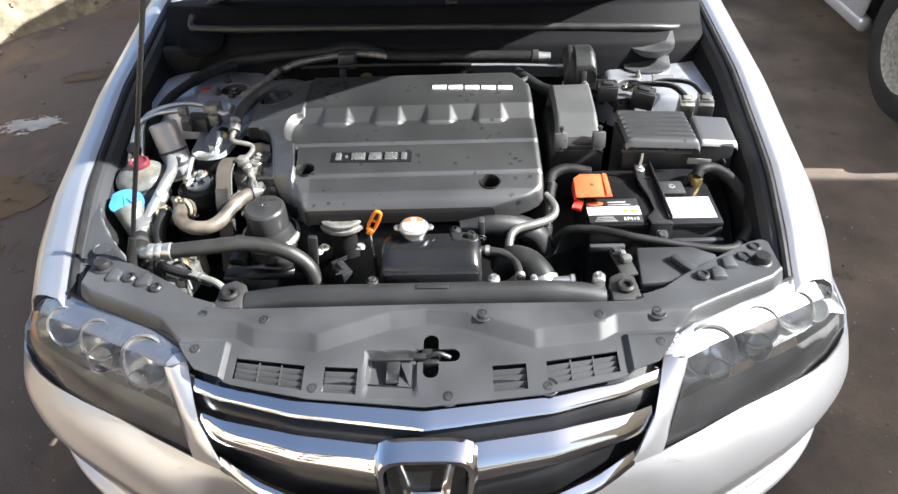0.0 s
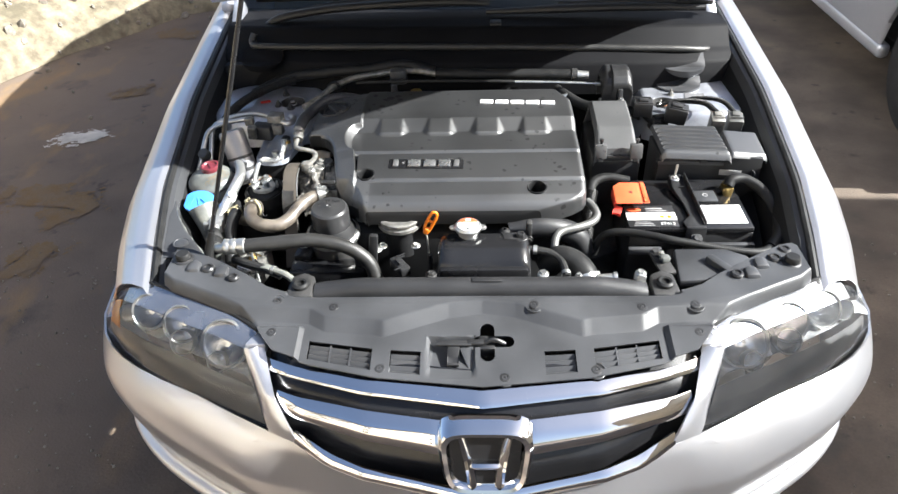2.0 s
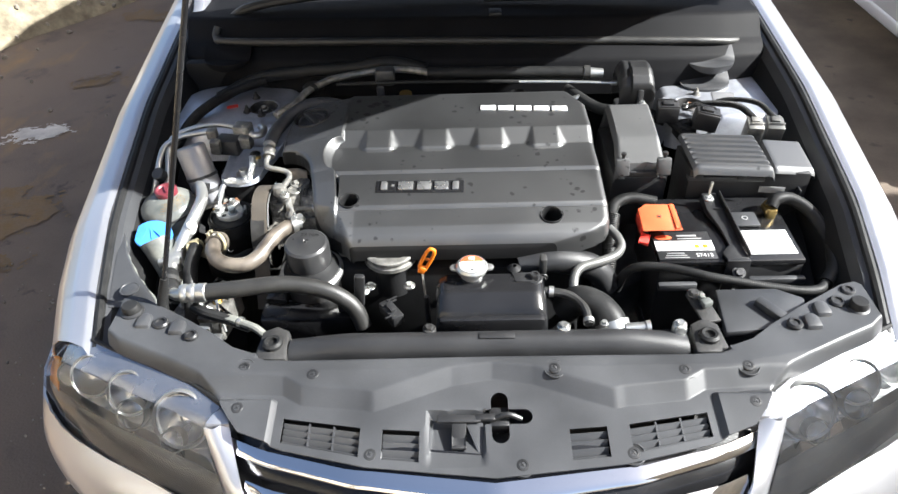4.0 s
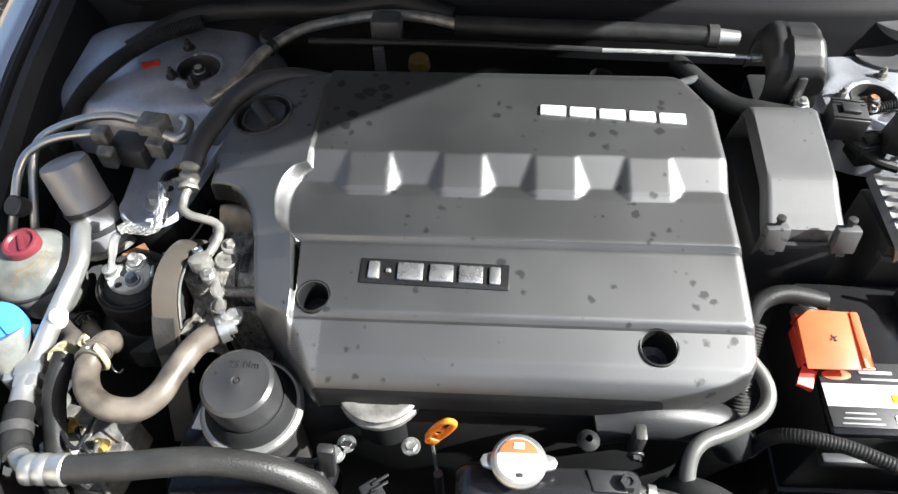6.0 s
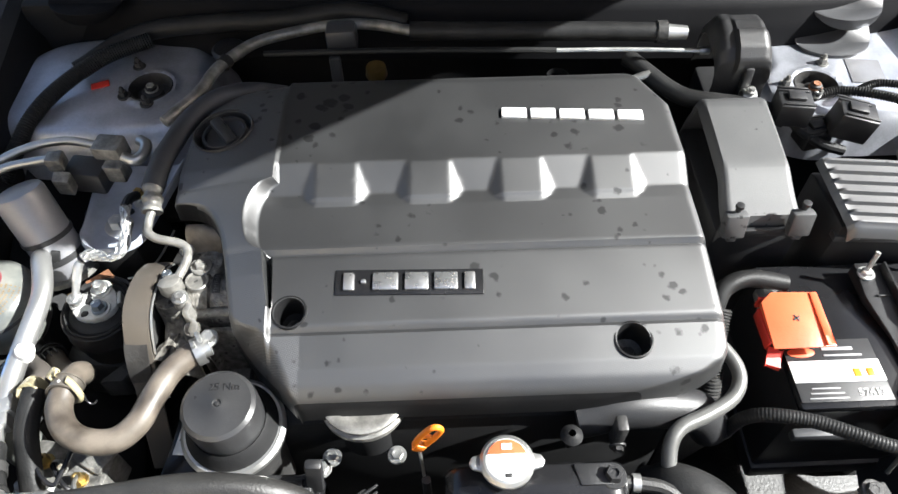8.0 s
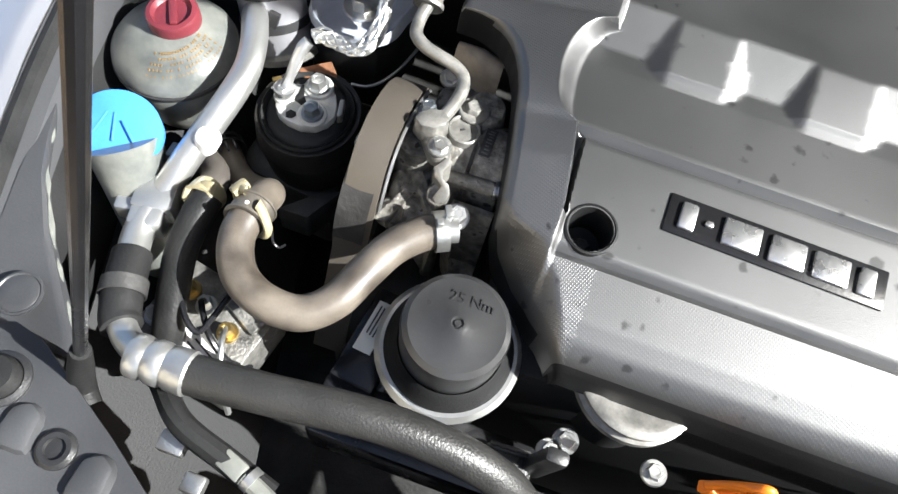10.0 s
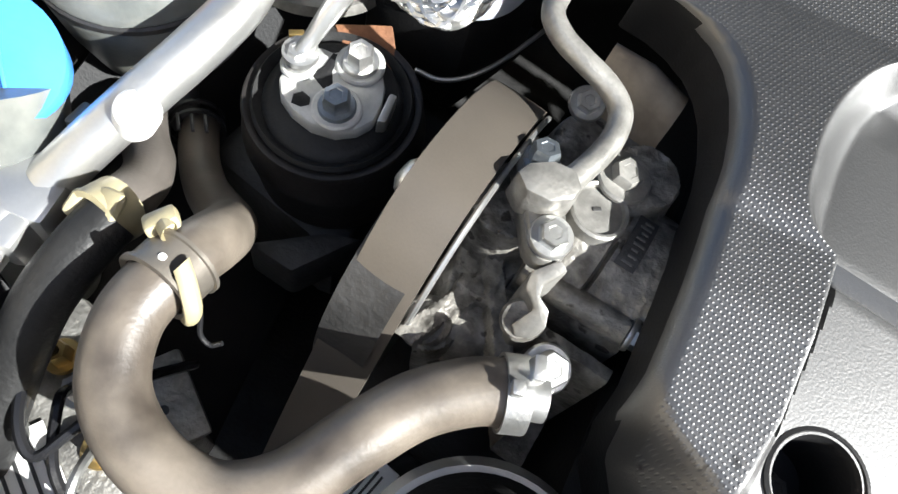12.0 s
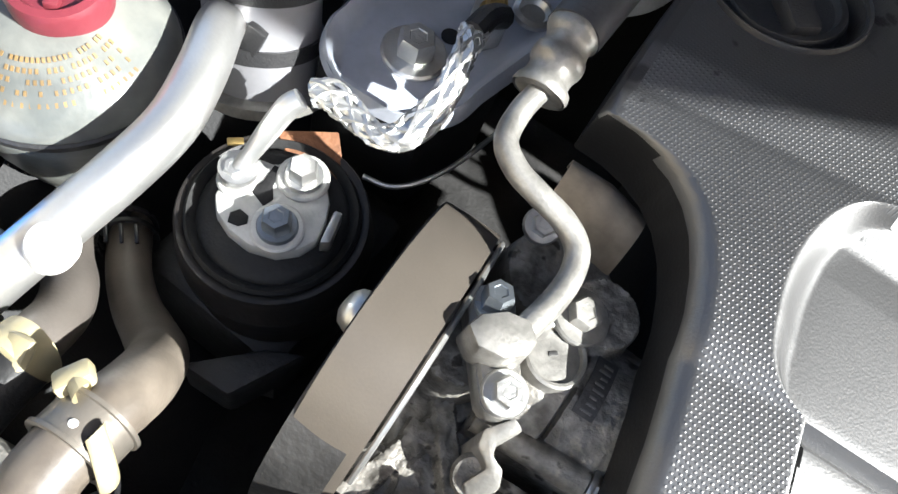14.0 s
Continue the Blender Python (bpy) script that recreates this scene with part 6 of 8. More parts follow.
    part("ring", lathe([(0.042, -0.012), (0.048, -0.010), (0.048, -0.003), (0.044, -0.001), (0.044, 0.003), (0.047, 0.005), (0.047, 0.009), (0.044, 0.011), (0.036, 0.011), (0.033, 0.009), (0, 0.009)], (-0.170, 1.166, 0.699), sides=40), ALU_DULL, t, "pale double ring")
    part("body", lathe([(0.036, -0.07), (0.036, 0.0), (0.028, 0.002), (0.026, -0.02), (0, -0.02)], (-0.170, 1.166, 0.690), sides=32), BLACK_DEEP, t, "dark cast body")
    for x, y in ((-0.205, 1.112), (-0.135, 1.112), (-0.215, 1.10)):
        part("bolt", bolt((x, y, 0.665), 0.007), ZINC, t)
    t.location += Vector((-0.002, 0.028, 0.020))
    # pipes and hoses on the other side of the header
    solo("vent_pipe", tube([(0.228, 1.240, 0.728), (0.242, 1.218, 0.722), (0.244, 1.198, 0.716), (0.230, 1.178, 0.714), (0.198, 1.160, 0.715), (0.166, 1.146, 0.716), (0.152, 1.128, 0.710), (0.148, 1.100, 0.692), (0.147, 1.090, 0.67)], 0.0082, 14, 6), PIPE_GREY, "grey bent vent pipe in front of the engine", "pipe")
    h = thing("overflow_hose", (0.13, 1.07, 0.66), "small grey overflow hose with clips", "hose")
    part("hose", tube([(0.094, 1.092, 0.712), (0.115, 1.090, 0.710), (0.135, 1.086, 0.708), (0.153, 1.074, 0.704), (0.162, 1.055, 0.70), (0.165, 1.03, 0.692)], 0.0075, 10, 6), RUBBER_GREY, h)
    part("clip", band((0.108, 1.091, 0.711), (1, -0.1, 0), 0.008, 0.008), ZINC, h, "bright spring clip")
    part("clip", band((0.165, 1.036, 0.694), (0, 1, 0.2), 0.008, 0.008), ZINC, h, "bright spring clip")
    i = thing("intercooler_hose", (0.18, 1.06, 0.60), "thick black moulded hose with a bright band clamp", "hose")
    part("hose", tube([(0.135, 1.10, 0.66), (0.155, 1.092, 0.688), (0.185, 1.075, 0.690), (0.205, 1.052, 0.678), (0.213, 1.035, 0.655), (0.214, 1.02, 0.62)], 0.026, 20, 6), RUBBER, i)
    part("clamp", band((0.209, 1.046, 0.671), (0.25, -0.75, -0.62), 0.0268, 0.015), ALU, i, "bright band clamp")
    part("clamp_screw", bolt((0.190, 1.033, 0.690), 0.005), ZINC, i)
    solo("turbo_pipe", tube([(0.06, 1.17, 0.70), (0.11, 1.175, 0.708), (0.16, 1.178, 0.700), (0.20, 1.180, 0.680), (0.225, 1.178, 0.64)], 0.024, 20, 6), BLACK, "thick black plastic boost pipe under the cover", "pipe")
    solo("bracket_lug", add(box((0.098, 1.142, 0.72), (0.012, 0.018, 0.05), 0.003), bolt((0.098, 1.134, 0.705), 0.006, (0, -1, 0))), DARK_METAL, "dark steel bracket lug below the cover", "bracket")
    solo("cover_stud", lathe([(0.008, 0), (0.010, 0.004), (0.012, 0.006), (0.008, 0.010), (0.004, 0.012), (0.004, -0.02), (0, -0.02)], (0.048, 1.140, 0.716), sides=18), BLACK_DEEP, "dark rubber-topped cover stud", "stud")
    # engine block front and gearbox, dark masses below
    e = thing("engine_block", (-0.05, 1.38, 0.30), "dark engine block under the plastic cover", "engine")
    part("block", prism([(-0.30, 1.17), (0.18, 1.17), (0.20, 1.60), (-0.34, 1.60)], 0.33, 0.70, 0.02), BLACK_DEEP, e)
    part("head", prism([(-0.27, 1.20), (0.17, 1.20), (0.18, 1.57), (-0.30, 1.57)], 0.70, 0.745, 0.01), ALU_CAST, e, "cast aluminium cylinder head")
    part("fan_shroud", prism([(-0.30, 0.995), (0.24, 0.995), (0.24, 1.03), (-0.30, 1.03)], 0.36, 0.675, 0.008), BLACK, e, "black fan shroud")
    part("gearbox", prism([(0.20, 1.20), (0.40, 1.30), (0.40, 1.60), (0.22, 1.60)], 0.35, 0.58, 0.03), DARK_METAL, e, "dark gearbox casing")
    part("side_casing", prism([(-0.42, 1.17), (-0.30, 1.17), (-0.30, 1.45), (-0.40, 1.45)], 0.35, 0.62, 0.02), DARK_METAL, e)


FILTER_CAP = mat("satin_black_plastic", (0.034, 0.034, 0.035), 0.32, 0, 0.2, 20, 0.05, 400)


def build_filter():
    o = thing("oil_filter", (-0.314, 1.166, 0.62), "black plastic oil filter housing with a domed cap", "oil filter")
    ax = (0.0, -0.06, 1)
    part("cap", lathe([(0.0388, -0.044), (0.0392, -0.010), (0.0380, -0.003), (0.034, 0.0005), (0.010, 0.002), (0.007, 0.0035), (0.0045, 0.0038), (0.003, 0.002), (0.002, 0.0036), (0, 0.0036)], (-0.314, 1.168, 0.767), ax, 48), FILTER_CAP, o, "domed grey-black cap")
    part("collar", lathe([(0.049, -0.066), (0.050, -0.060), (0.047, -0.055), (0.044, -0.047), (0.040, -0.042)], (-0.314, 1.168, 0.767), ax, 48), BLACK_DEEP, o, "dull black collar")
    part("housing_rim", lathe([(0.049, -0.076), (0.056, -0.074), (0.057, -0.066), (0.053, -0.062), (0.048, -0.062)], (-0.314, 1.168, 0.767), ax, 48), ALU, o, "pale cast housing rim")
    part("housing", lathe([(0.048, -0.19), (0.050, -0.076), (0.0, -0.076)], (-0.314, 1.168, 0.767), ax, 40), DARK_METAL, o)
    part("cap_mark", lettering("25 Nm", 0.0115, pose(-0.309, 1.186, 0.7698, 4, 0, 0)), BLACK, o, "raised torque figure")
    part("side_block", box((-0.372, 1.170, 0.652), (0.038, 0.085, 0.036), 0.003, (0, 0, -8)), BLACK_GLOSS, o, "black block beside the filter")
    part("data_label", box((-0.376, 1.178, 0.6715), (0.016, 0.046, 0.0012), 0.0003, (0, -8, -8)), WHITE, o, "white data label with small dark print")
    part("label_print", add(*[box((-0.379 + 0.003 * k, 1.184 - 0.001 * k, 0.6725), (0.0012, 0.026, 0.0010), 0.0002, (0, -8, -8)) for k in range(3)]), PRINT, o)
    for x, y in ((-0.361, 1.139), (-0.308, 1.142)):
        part("bolt", bolt((x, y, 0.648), 0.0062, h=0.009), ZINC, o, "zinc flange bolt")
    part("lower_bracket", prism([(-0.40, 1.085), (-0.22, 1.085), (-0.22, 1.135), (-0.40, 1.135)], 0.60, 0.66, 0.006), BLACK_GLOSS, o, "black bracket below the filter")
    connector("small_plug", (-0.245, 1.112, 0.672), (0.035, 0.02, 0.022), (0, 0, 4), "small black sensor plug near the oil filter")
    connector("tube_plug", (-0.165, 1.078, 0.680), (0.022, 0.050, 0.022), (0, 0, 35), "black cylindrical sensor plug near the header tank")
    solo("bracket_lug", box((-0.222, 1.115, 0.70), (0.018, 0.012, 0.07), 0.004, (0, 6, 0)), BLACK, "black bracket lug beside the oil filter", "bracket")


def build_belt_side():
    b = thing("drive_belt", (-0.415, 1.29, 0.60), "ribbed rubber drive belt round a pulley", "drive belt")
    run = spline([(0, 1.362, 0.752), (0, 1.353, 0.762), (0, 1.335, 0.775), (0, 1.314, 0.784), (0, 1.291, 0.7875), (0, 1.272, 0.784), (0, 1.258, 0.774), (0, 1.247, 0.760), (0, 1.236, 0.742), (0, 1.214, 0.702), (0, 1.188, 0.655), (0, 1.165, 0.61)], 6)
    def bl(u, v):
        q = run[min(len(run) - 1, int(round(u * (len(run) - 1))))]
        return (-0.4285 + 0.0275 * v, q.y, q.z + 0.0006 * math.sin(math.pi * v))
    part("belt", grid(len(run) - 1, 6, bl, 0.004), BELT, b, "brown-grey belt with a smooth back")
    part("belt_edge", tube([Vector(bl(u / 40, 1.0)) + Vector((0.0025, 0.0, -0.003)) for u in range(2, 29)], 0.0013, 6, 1), ALU, b, "bright pulley edge beside the belt")
    cy, cz = 1.300, 0.700
    part("pulley", lathe([(0, -0.012), (0.03, -0.012), (0.035, 0.0), (0.066, 0.0), (0.080, 0.003), (0.080, -0.022), (0.06, -0.02)], (-0.408, cy, cz), (1, 0, 0), 48), DARK_METAL, b, "dark steel pulley")
    part("nut", lathe([(0.0100, -0.004), (0.0105, 0.002), (0.0090, 0.006), (0.0055, 0.0085), (0, 0.009)], (-0.4320, 1.3000, 0.7400), (-1, 0, 0.35), 24), ZINC, b)

    c = thing("power_steering_pump", (-0.36, 1.33, 0.60), "oily cast aluminium pump with bolted pipe fitting", "pump")
    def dome(d, r, top, drop):
        k = min(1, max(0, (d - r) / drop))
        return top - 0.11 * k * k * (3 - 2 * k)
    def pump_z(x, y):
        """The fused casting: a lying cylinder, bosses, lugs and webs between them."""
        zs = [dome(math.hypot((x + 0.376) / 1.0, (y - 1.292) / 1.7), 0.022, 0.737, 0.030)]
        cyl = 0.0355 ** 2 - (y - 1.318) ** 2
        if cyl > 0 and -0.372 < x < -0.318:
            zs.append(0.737 + math.sqrt(cyl) - (0.0035 if abs(x + 0.3455) < 0.0011 else 0) - 0.003 * (x > -0.3455))
        zs.append(dome(math.hypot(x + 0.391, y - 1.305), 0.0175, 0.764, 0.005))
        zs.append(dome(math.hypot(x + 0.392, y - 1.250), 0.0125, 0.735, 0.006))
        zs.append(dome(math.hypot(x + 0.349, y - 1.345), 0.0150, 0.774, 0.007))
        zs.append(dome(math.hypot(x + 0.360, y - 1.318), 0.0150, 0.770, 0.006))
        zs.append(dome(math.hypot(x + 0.368, y - 1.368) - 0.012, 0.012, 0.742, 0.016))
        zs.append(dome(abs((x + 0.392) * 0.93 + (y - 1.250) * -0.36) if y < 1.30 else 1, 0.0045, 0.741, 0.008))
        zs.append(dome(abs((x + 0.365) * 0.8 + (y - 1.262) * 0.6) if y < 1.29 else 1, 0.004, 0.744, 0.008))
        zs.append(dome(abs(y - 1.272) if x > -0.392 else 1, 0.003, 0.742, 0.007))
        return max(zs) + 0.0012 * noise.noise((x * 160, y * 160, 1)) + 0.0006 * noise.noise((x * 420, y * 420, 5))
    part("casting", grid(88, 150, lambda u, v: (-0.408 + 0.092 * u, 1.236 + 0.168 * v, pump_z(-0.408 + 0.092 * u, 1.236 + 0.168 * v))), PUMP_CAST, c, "oily cast pump housing")
    part("lug", lathe([(0.0115, -0.012), (0.0118, 0.003), (0.0095, 0.005), (0.0048, 0.005), (0.0044, -0.010), (0, -0.010)], (-0.393, 1.250, 0.732), (-0.25, -0.35, 1), 22), PUMP_CAST, c, "hollow threaded lug")
    pg = part("port", lathe([(0.0135, -0.012), (0.0135, 0.0025), (0.0125, 0.0035), (0.0112, 0.0030), (0.0108, 0.0010), (0, 0.0006)], (-0.3590, 1.3165, 0.7735), (0.1, 0.05, 1), 30), ALU_DULL, c, "round pressed plug in the housing")
    part("plug_mark", box((-0.3600, 1.3170, 0.7745), (0.0040, 0.0018, 0.0006), 0.0002, (0, 5, 40)), DARK_METAL, pg)
    ring = [Vector((-0.3895 + 0.0105 * math.cos(radians(k)), 1.3165 + 0.0100 * math.sin(radians(k)), 0)) for k in range(20, 201, 20)]
    ring += [Vector((-0.3700 + 0.0090 * math.cos(radians(k)), 1.2890 + 0.0090 * math.sin(radians(k)), 0)) for k in range(210, 391, 20)]
    f = part("pipe_fitting", prism([(v.x, v.y) for v in ring], 0.768, 0.7800, 0.0025), ALU_DULL, c, "bright pipe flange held by two bolts")
    part("fitting_block", prism([(-0.3955, 1.2985), (-0.3930, 1.3055), (-0.3850, 1.3125), (-0.3755, 1.3145), (-0.3690, 1.3085), (-0.3700, 1.3010), (-0.3770, 1.2945), (-0.3880, 1.2930)], 0.776, 0.7955, 0.0020, 0.93), ALU_DULL, f, "squared block into which the pipe runs")
    part("flange_web", prism([(-0.3860, 1.2960), (-0.3740, 1.3010), (-0.3640, 1.2910), (-0.3690, 1.2830), (-0.3780, 1.2860)], 0.778, 0.7835, 0.0022, 0.9), ALU_DULL, f)
    part("bolt", bolt((-0.3890, 1.3180, 0.7775), 0.0064, (-0.1, 0.22, 1), 1.35, h=0.011), STEEL_BLUE, f, "blued flange bolt")
    part("bolt", bolt((-0.3700, 1.2890, 0.7830), 0.0062, (0.05, -0.1, 1), 1.45, h=0.0075), ZINC, f, "zinc flange bolt")
    # flat stepped tab under the flange
    tab = [(-0.3675, 1.2720), (-0.3690, 1.2770), (-0.3620, 1.2845), (-0.3570, 1.2825), (-0.3620, 1.2755), (-0.3605, 1.2720), (-0.3545, 1.2700), (-0.3515, 1.2650), (-0.3540, 1.2600), (-0.3600, 1.2575), (-0.3640, 1.2600), (-0.3600, 1.2680)]
    part("stepped_tab", prism(tab, -0.004, 0.0, 0.0012, tilt=lambda x, y: 0.7810 + (y - 1.283) * 0.95), ALU_DULL, c, "flat bright stepped tab")
    part("tab_foot", lathe([(0.0085, -0.02), (0.0090, -0.002), (0.0075, 0), (0, 0)], (-0.3615, 1.2640, 0.7590), (-0.2, -0.5, 1), 20), PUMP_CAST, c, "cast foot behind the tab")
    part("bolt", bolt((-0.3575, 1.3365, 0.7745), 0.0072, (0.1, 0.05, 1), 1.75, h=0.0075), ALU_DULL, c, "dull flange bolt")
    part("bolt", bolt((-0.3210, 1.287, 0.7550), 0.0058, (1, 0, 0.15), 1.3, h=0.008), ZINC, c)
    part("tie_rod", lathe([(0.0065, -0.045), (0.0065, 0.004), (0, 0.004)], (-0.326, 1.287, 0.754), (1, 0, 0.05), 16), PUMP_CAST, c)
    sl = part("serial_plate", grid(4, 12, lambda u, v: (-0.3425 + 0.009 * u, 1.304 + 0.026 * v, 0.7375 + math.sqrt(0.0355 ** 2 - (1.304 + 0.026 * v - 1.318) ** 2) - 0.0015), 0.0008), DARK_METAL, c, "dark curved serial plate with pale marks")
    for k in range(8):
        y = 1.3060 + 0.0029 * k
        part("serial_mark", box((-0.3380 + 0.0006 * (k % 2), y, 0.7375 + math.sqrt(0.0355 ** 2 - (y - 1.318) ** 2) - 0.0005), (0.0050 - 0.0010 * (k % 3), 0.0011, 0.0006), 0.0001, (math.degrees(-math.asin((y - 1.318) / 0.0355)), 0, 0)), PIPE_GREY, sl)
    part("paint_dot", lathe([(0.0022, 0), (0.0018, 0.0008), (0, 0.001)], (-0.3535, 1.297, 0.7625), sides=14), RUST, c, "small rust-orange paint dot")
    ps = thing("pump_shield", (-0.36, 1.38, 0.70), "tan heat shield behind the pump", "shield")
    part("shield_sheet", grid(14, 10, lambda u, v: (-0.392 + 0.043 * u, 1.386 + 0.036 * v - 0.006 * u, 0.768 - 0.022 * (2 * abs(v - 0.55)) ** 2 - 0.008 * abs(u - 0.5)), 0.003), mat("tan_card", (0.30, 0.25, 0.19), 0.7, 0, 0.25, 60, 0.2, 300), ps, "tan curved sheet")
    part("shield_stay", prism([(-0.388, 1.392), (-0.356, 1.388), (-0.354, 1.412), (-0.386, 1.418)], 0.690, 0.752, 0.004), DARK_METAL, ps)
    part("shield_bolt", bolt((-0.388, 1.378, 0.752), 0.006, (0.1, -0.3, 1)), ZINC, ps)

    p = thing("high_pressure_pipe", (-0.40, 1.38, 0.74), "bright steel S-bent pressure pipe with a crimped rubber hose", "pipe")
    part("pipe", tube([(-0.4205, 1.404, 0.799), (-0.4225, 1.390, 0.796), (-0.4205, 1.375, 0.7945), (-0.411, 1.3665, 0.794), (-0.399, 1.3625, 0.7935), (-0.384, 1.3600, 0.791), (-0.3740, 1.3540, 0.789), (-0.3705, 1.343, 0.788), (-0.3715, 1.329, 0.788), (-0.3755, 1.312, 0.7885)], 0.0052, 16, 8), ALU_DULL, p, "bright bent steel pipe")
    def crimp(u, v):
        a, k = u * 2 * math.pi, v
        h = -0.017 + 0.036 * k
        r = 0.0112 + 0.0016 * math.copysign(abs(math.sin(k * 15.5 + 0.8)) ** 0.6, math.sin(k * 15.5 + 0.8)) * (0.75 + 0.25 * math.cos(4 * a + 6 * k))
        q = Vector((0, 0, 1)).rotation_difference(Vector((-0.04, 0.93, 0.36)).normalized())
        return Vector((-0.4213, 1.418, 0.8035)) + q @ Vector((r * math.cos(a), r * math.sin(a), h))
    part("crimp", add(grid(36, 26, crimp), lathe([(0.0050, -0.0165), (0.0112, -0.0168), (0.0118, -0.0155)], (-0.4213, 1.418, 0.8035), (-0.04, 0.93, 0.36), 28), lathe([(0.0118, 0.0185), (0.009, 0.0205), (0, 0.0205)], (-0.4213, 1.418, 0.8035), (-0.04, 0.93, 0.36), 28)), ALU_DULL, p, "crimped metal collar")
    part("hose", tube([(-0.4222, 1.430, 0.8085), (-0.4200, 1.456, 0.812), (-0.4180, 1.485, 0.810), (-0.4135, 1.515, 0.806), (-0.4060, 1.545, 0.805), (-0.390, 1.572, 0.807), (-0.365, 1.594, 0.808), (-0.33, 1.613, 0.800), (-0.29, 1.628, 0.780)], 0.0130, 16, 7), mat("slate_rubber", (0.044, 0.046, 0.052), 0.5, 0, 0.2, 25, 0.1, 500, spec=0.4), p, "slate-grey pressure hose")

    m = thing("engine_mount", (-0.508, 1.331, 0.62), "round black rubber engine mount with an aluminium centre plate", "engine mount")
    C, AX = Vector((-0.4975, 1.3275, 0.720)), (-0.04, -0.06, 1)
    part("rubber", lathe([(0.0415, -0.020), (0.0415, -0.0085), (0.0400, -0.0065), (0.0375, -0.0085), (0.0360, -0.0105), (0.0345, -0.0085), (0.030, -0.0065), (0, -0.006)], C, AX, 56), RUBBER, m, "black rubber ring")
    part("outer_ring", lathe([(0.0460, -0.070), (0.0475, -0.040), (0.0490, -0.036), (0.0490, -0.030), (0.0468, -0.026), (0.0465, -0.0115), (0.0455, -0.0095), (0.0435, -0.0095), (0.0415, -0.0105)], C, AX, 56), mat("browned_ring_steel", (0.030, 0.027, 0.025), 0.42, 0.4, 0.35, 40, 0.15, 300), m, "browned steel outer ring")
    out = [(-0.0235, -0.012), (-0.0255, -0.001), (-0.0240, 0.009), (-0.0190, 0.016), (-0.0120, 0.0175), (-0.0075, 0.0235), (0.003, 0.0275), (0.013, 0.0245), (0.0205, 0.0165), (0.0245, 0.008), (0.0270, -0.003), (0.0235, -0.012), (0.016, -0.0195), (0.004, -0.0235), (-0.008, -0.0225), (-0.0175, -0.0185)]
    pl = part("centre_plate", prism([(C.x + x, C.y + y) for x, y in out], 0.712, 0.7225, 0.0020), PLATE, m, "pale aluminium centre plate")
    part("plate_slot", prism([(-0.5075, 1.3075), (-0.5025, 1.3085), (-0.5000, 1.3120), (-0.5020, 1.3155), (-0.5070, 1.3160), (-0.5095, 1.3120)], 0.7215, 0.7232, 0.0003), BLACK_DEEP, pl, "dark slot in the plate")
    part("plate_gap", prism([(-0.5100, 1.3270), (-0.5000, 1.3235), (-0.4985, 1.3290), (-0.5030, 1.3350), (-0.5050, 1.3450), (-0.5090, 1.3440), (-0.5080, 1.3340)], 0.7215, 0.7232, 0.0004), BLACK_DEEP, pl, "dark keyhole in the plate")
    for x, y, r, k in ((-0.4880, 1.3180, 0.0072, STEEL_BLUE), (-0.4940, 1.3465, 0.0072, ZINC), (-0.5175, 1.3270, 0.0052, ZINC)):
        part("washer", lathe([(r * 1.75, 0.0), (r * 1.75, 0.0022), (r * 1.6, 0.0030), (0, 0.0030)], (x, y, 0.7220), AX, 28), PLATE, m)
        part("bolt", bolt((x, y, 0.7248), r, AX, 1.32, 0.0115), k, m, "zinc flange bolt")
    part("ear", prism([(-0.468, 1.322), (-0.464, 1.325), (-0.468, 1.341), (-0.472, 1.340)], 0.716, 0.727, 0.0012), ALU, m)
    part("rust_tab", prism([(-0.524, 1.366), (-0.512, 1.3745), (-0.4985, 1.3835), (-0.4900, 1.374), (-0.4830, 1.362), (-0.495, 1.354), (-0.512, 1.358)], 0.708, 0.7120, 0.001, tilt=lambda x, y: (y - 1.36) * 0.15), RUST, m, "rusty steel tab")
    part("side_plate", prism([(-0.470, 1.285), (-0.450, 1.295), (-0.47, 1.255), (-0.50, 1.255)], 0.62, 0.66, 0.004), DARK_METAL, m)
    part("support", prism([(-0.56, 1.29), (-0.46, 1.28), (-0.45, 1.40), (-0.55, 1.40)], 0.56, 0.645, 0.01), DARK_METAL, m)
    part("clip", box((-0.5350, 1.3480, 0.7130), (0.008, 0.004, 0.002), 0.0006, (0, 0, 40)), BRASS, m, "small yellow-plated clip")

    s = thing("mount_bracket", (-0.49, 1.44, 0.68), "silver-blue pressed steel mount bracket with a raised rim", "bracket")
    def dish(u, v):
        """A pressed dish: rounded end, flat floor, rolled rim; it widens and runs on under the hose."""
        y = 1.388 + 0.152 * v
        c = min(1.0, max(0.0, (y - 1.388) / 0.036))
        half = 0.0015 + 0.0420 * math.sqrt(max(0, 1 - (1 - c) ** 2))
        xc = -0.4905 + 0.10 * max(0, y - 1.42)
        x = xc + half * (2 * u - 1) * (1 + 0.35 * max(0, y - 1.43) / 0.1)
        e = min(half * (1 - abs(2 * u - 1)), (y - 1.388) * 1.0)
        k = min(1, max(0, (e - 0.0035) / 0.010))
        z = 0.7465 - 0.012 * k * k * (3 - 2 * k) - (0.010 * (1 - e / 0.0035) ** 2 if e < 0.0035 else 0)
        return (x, y, z + 0.03 * max(0, y - 1.46))
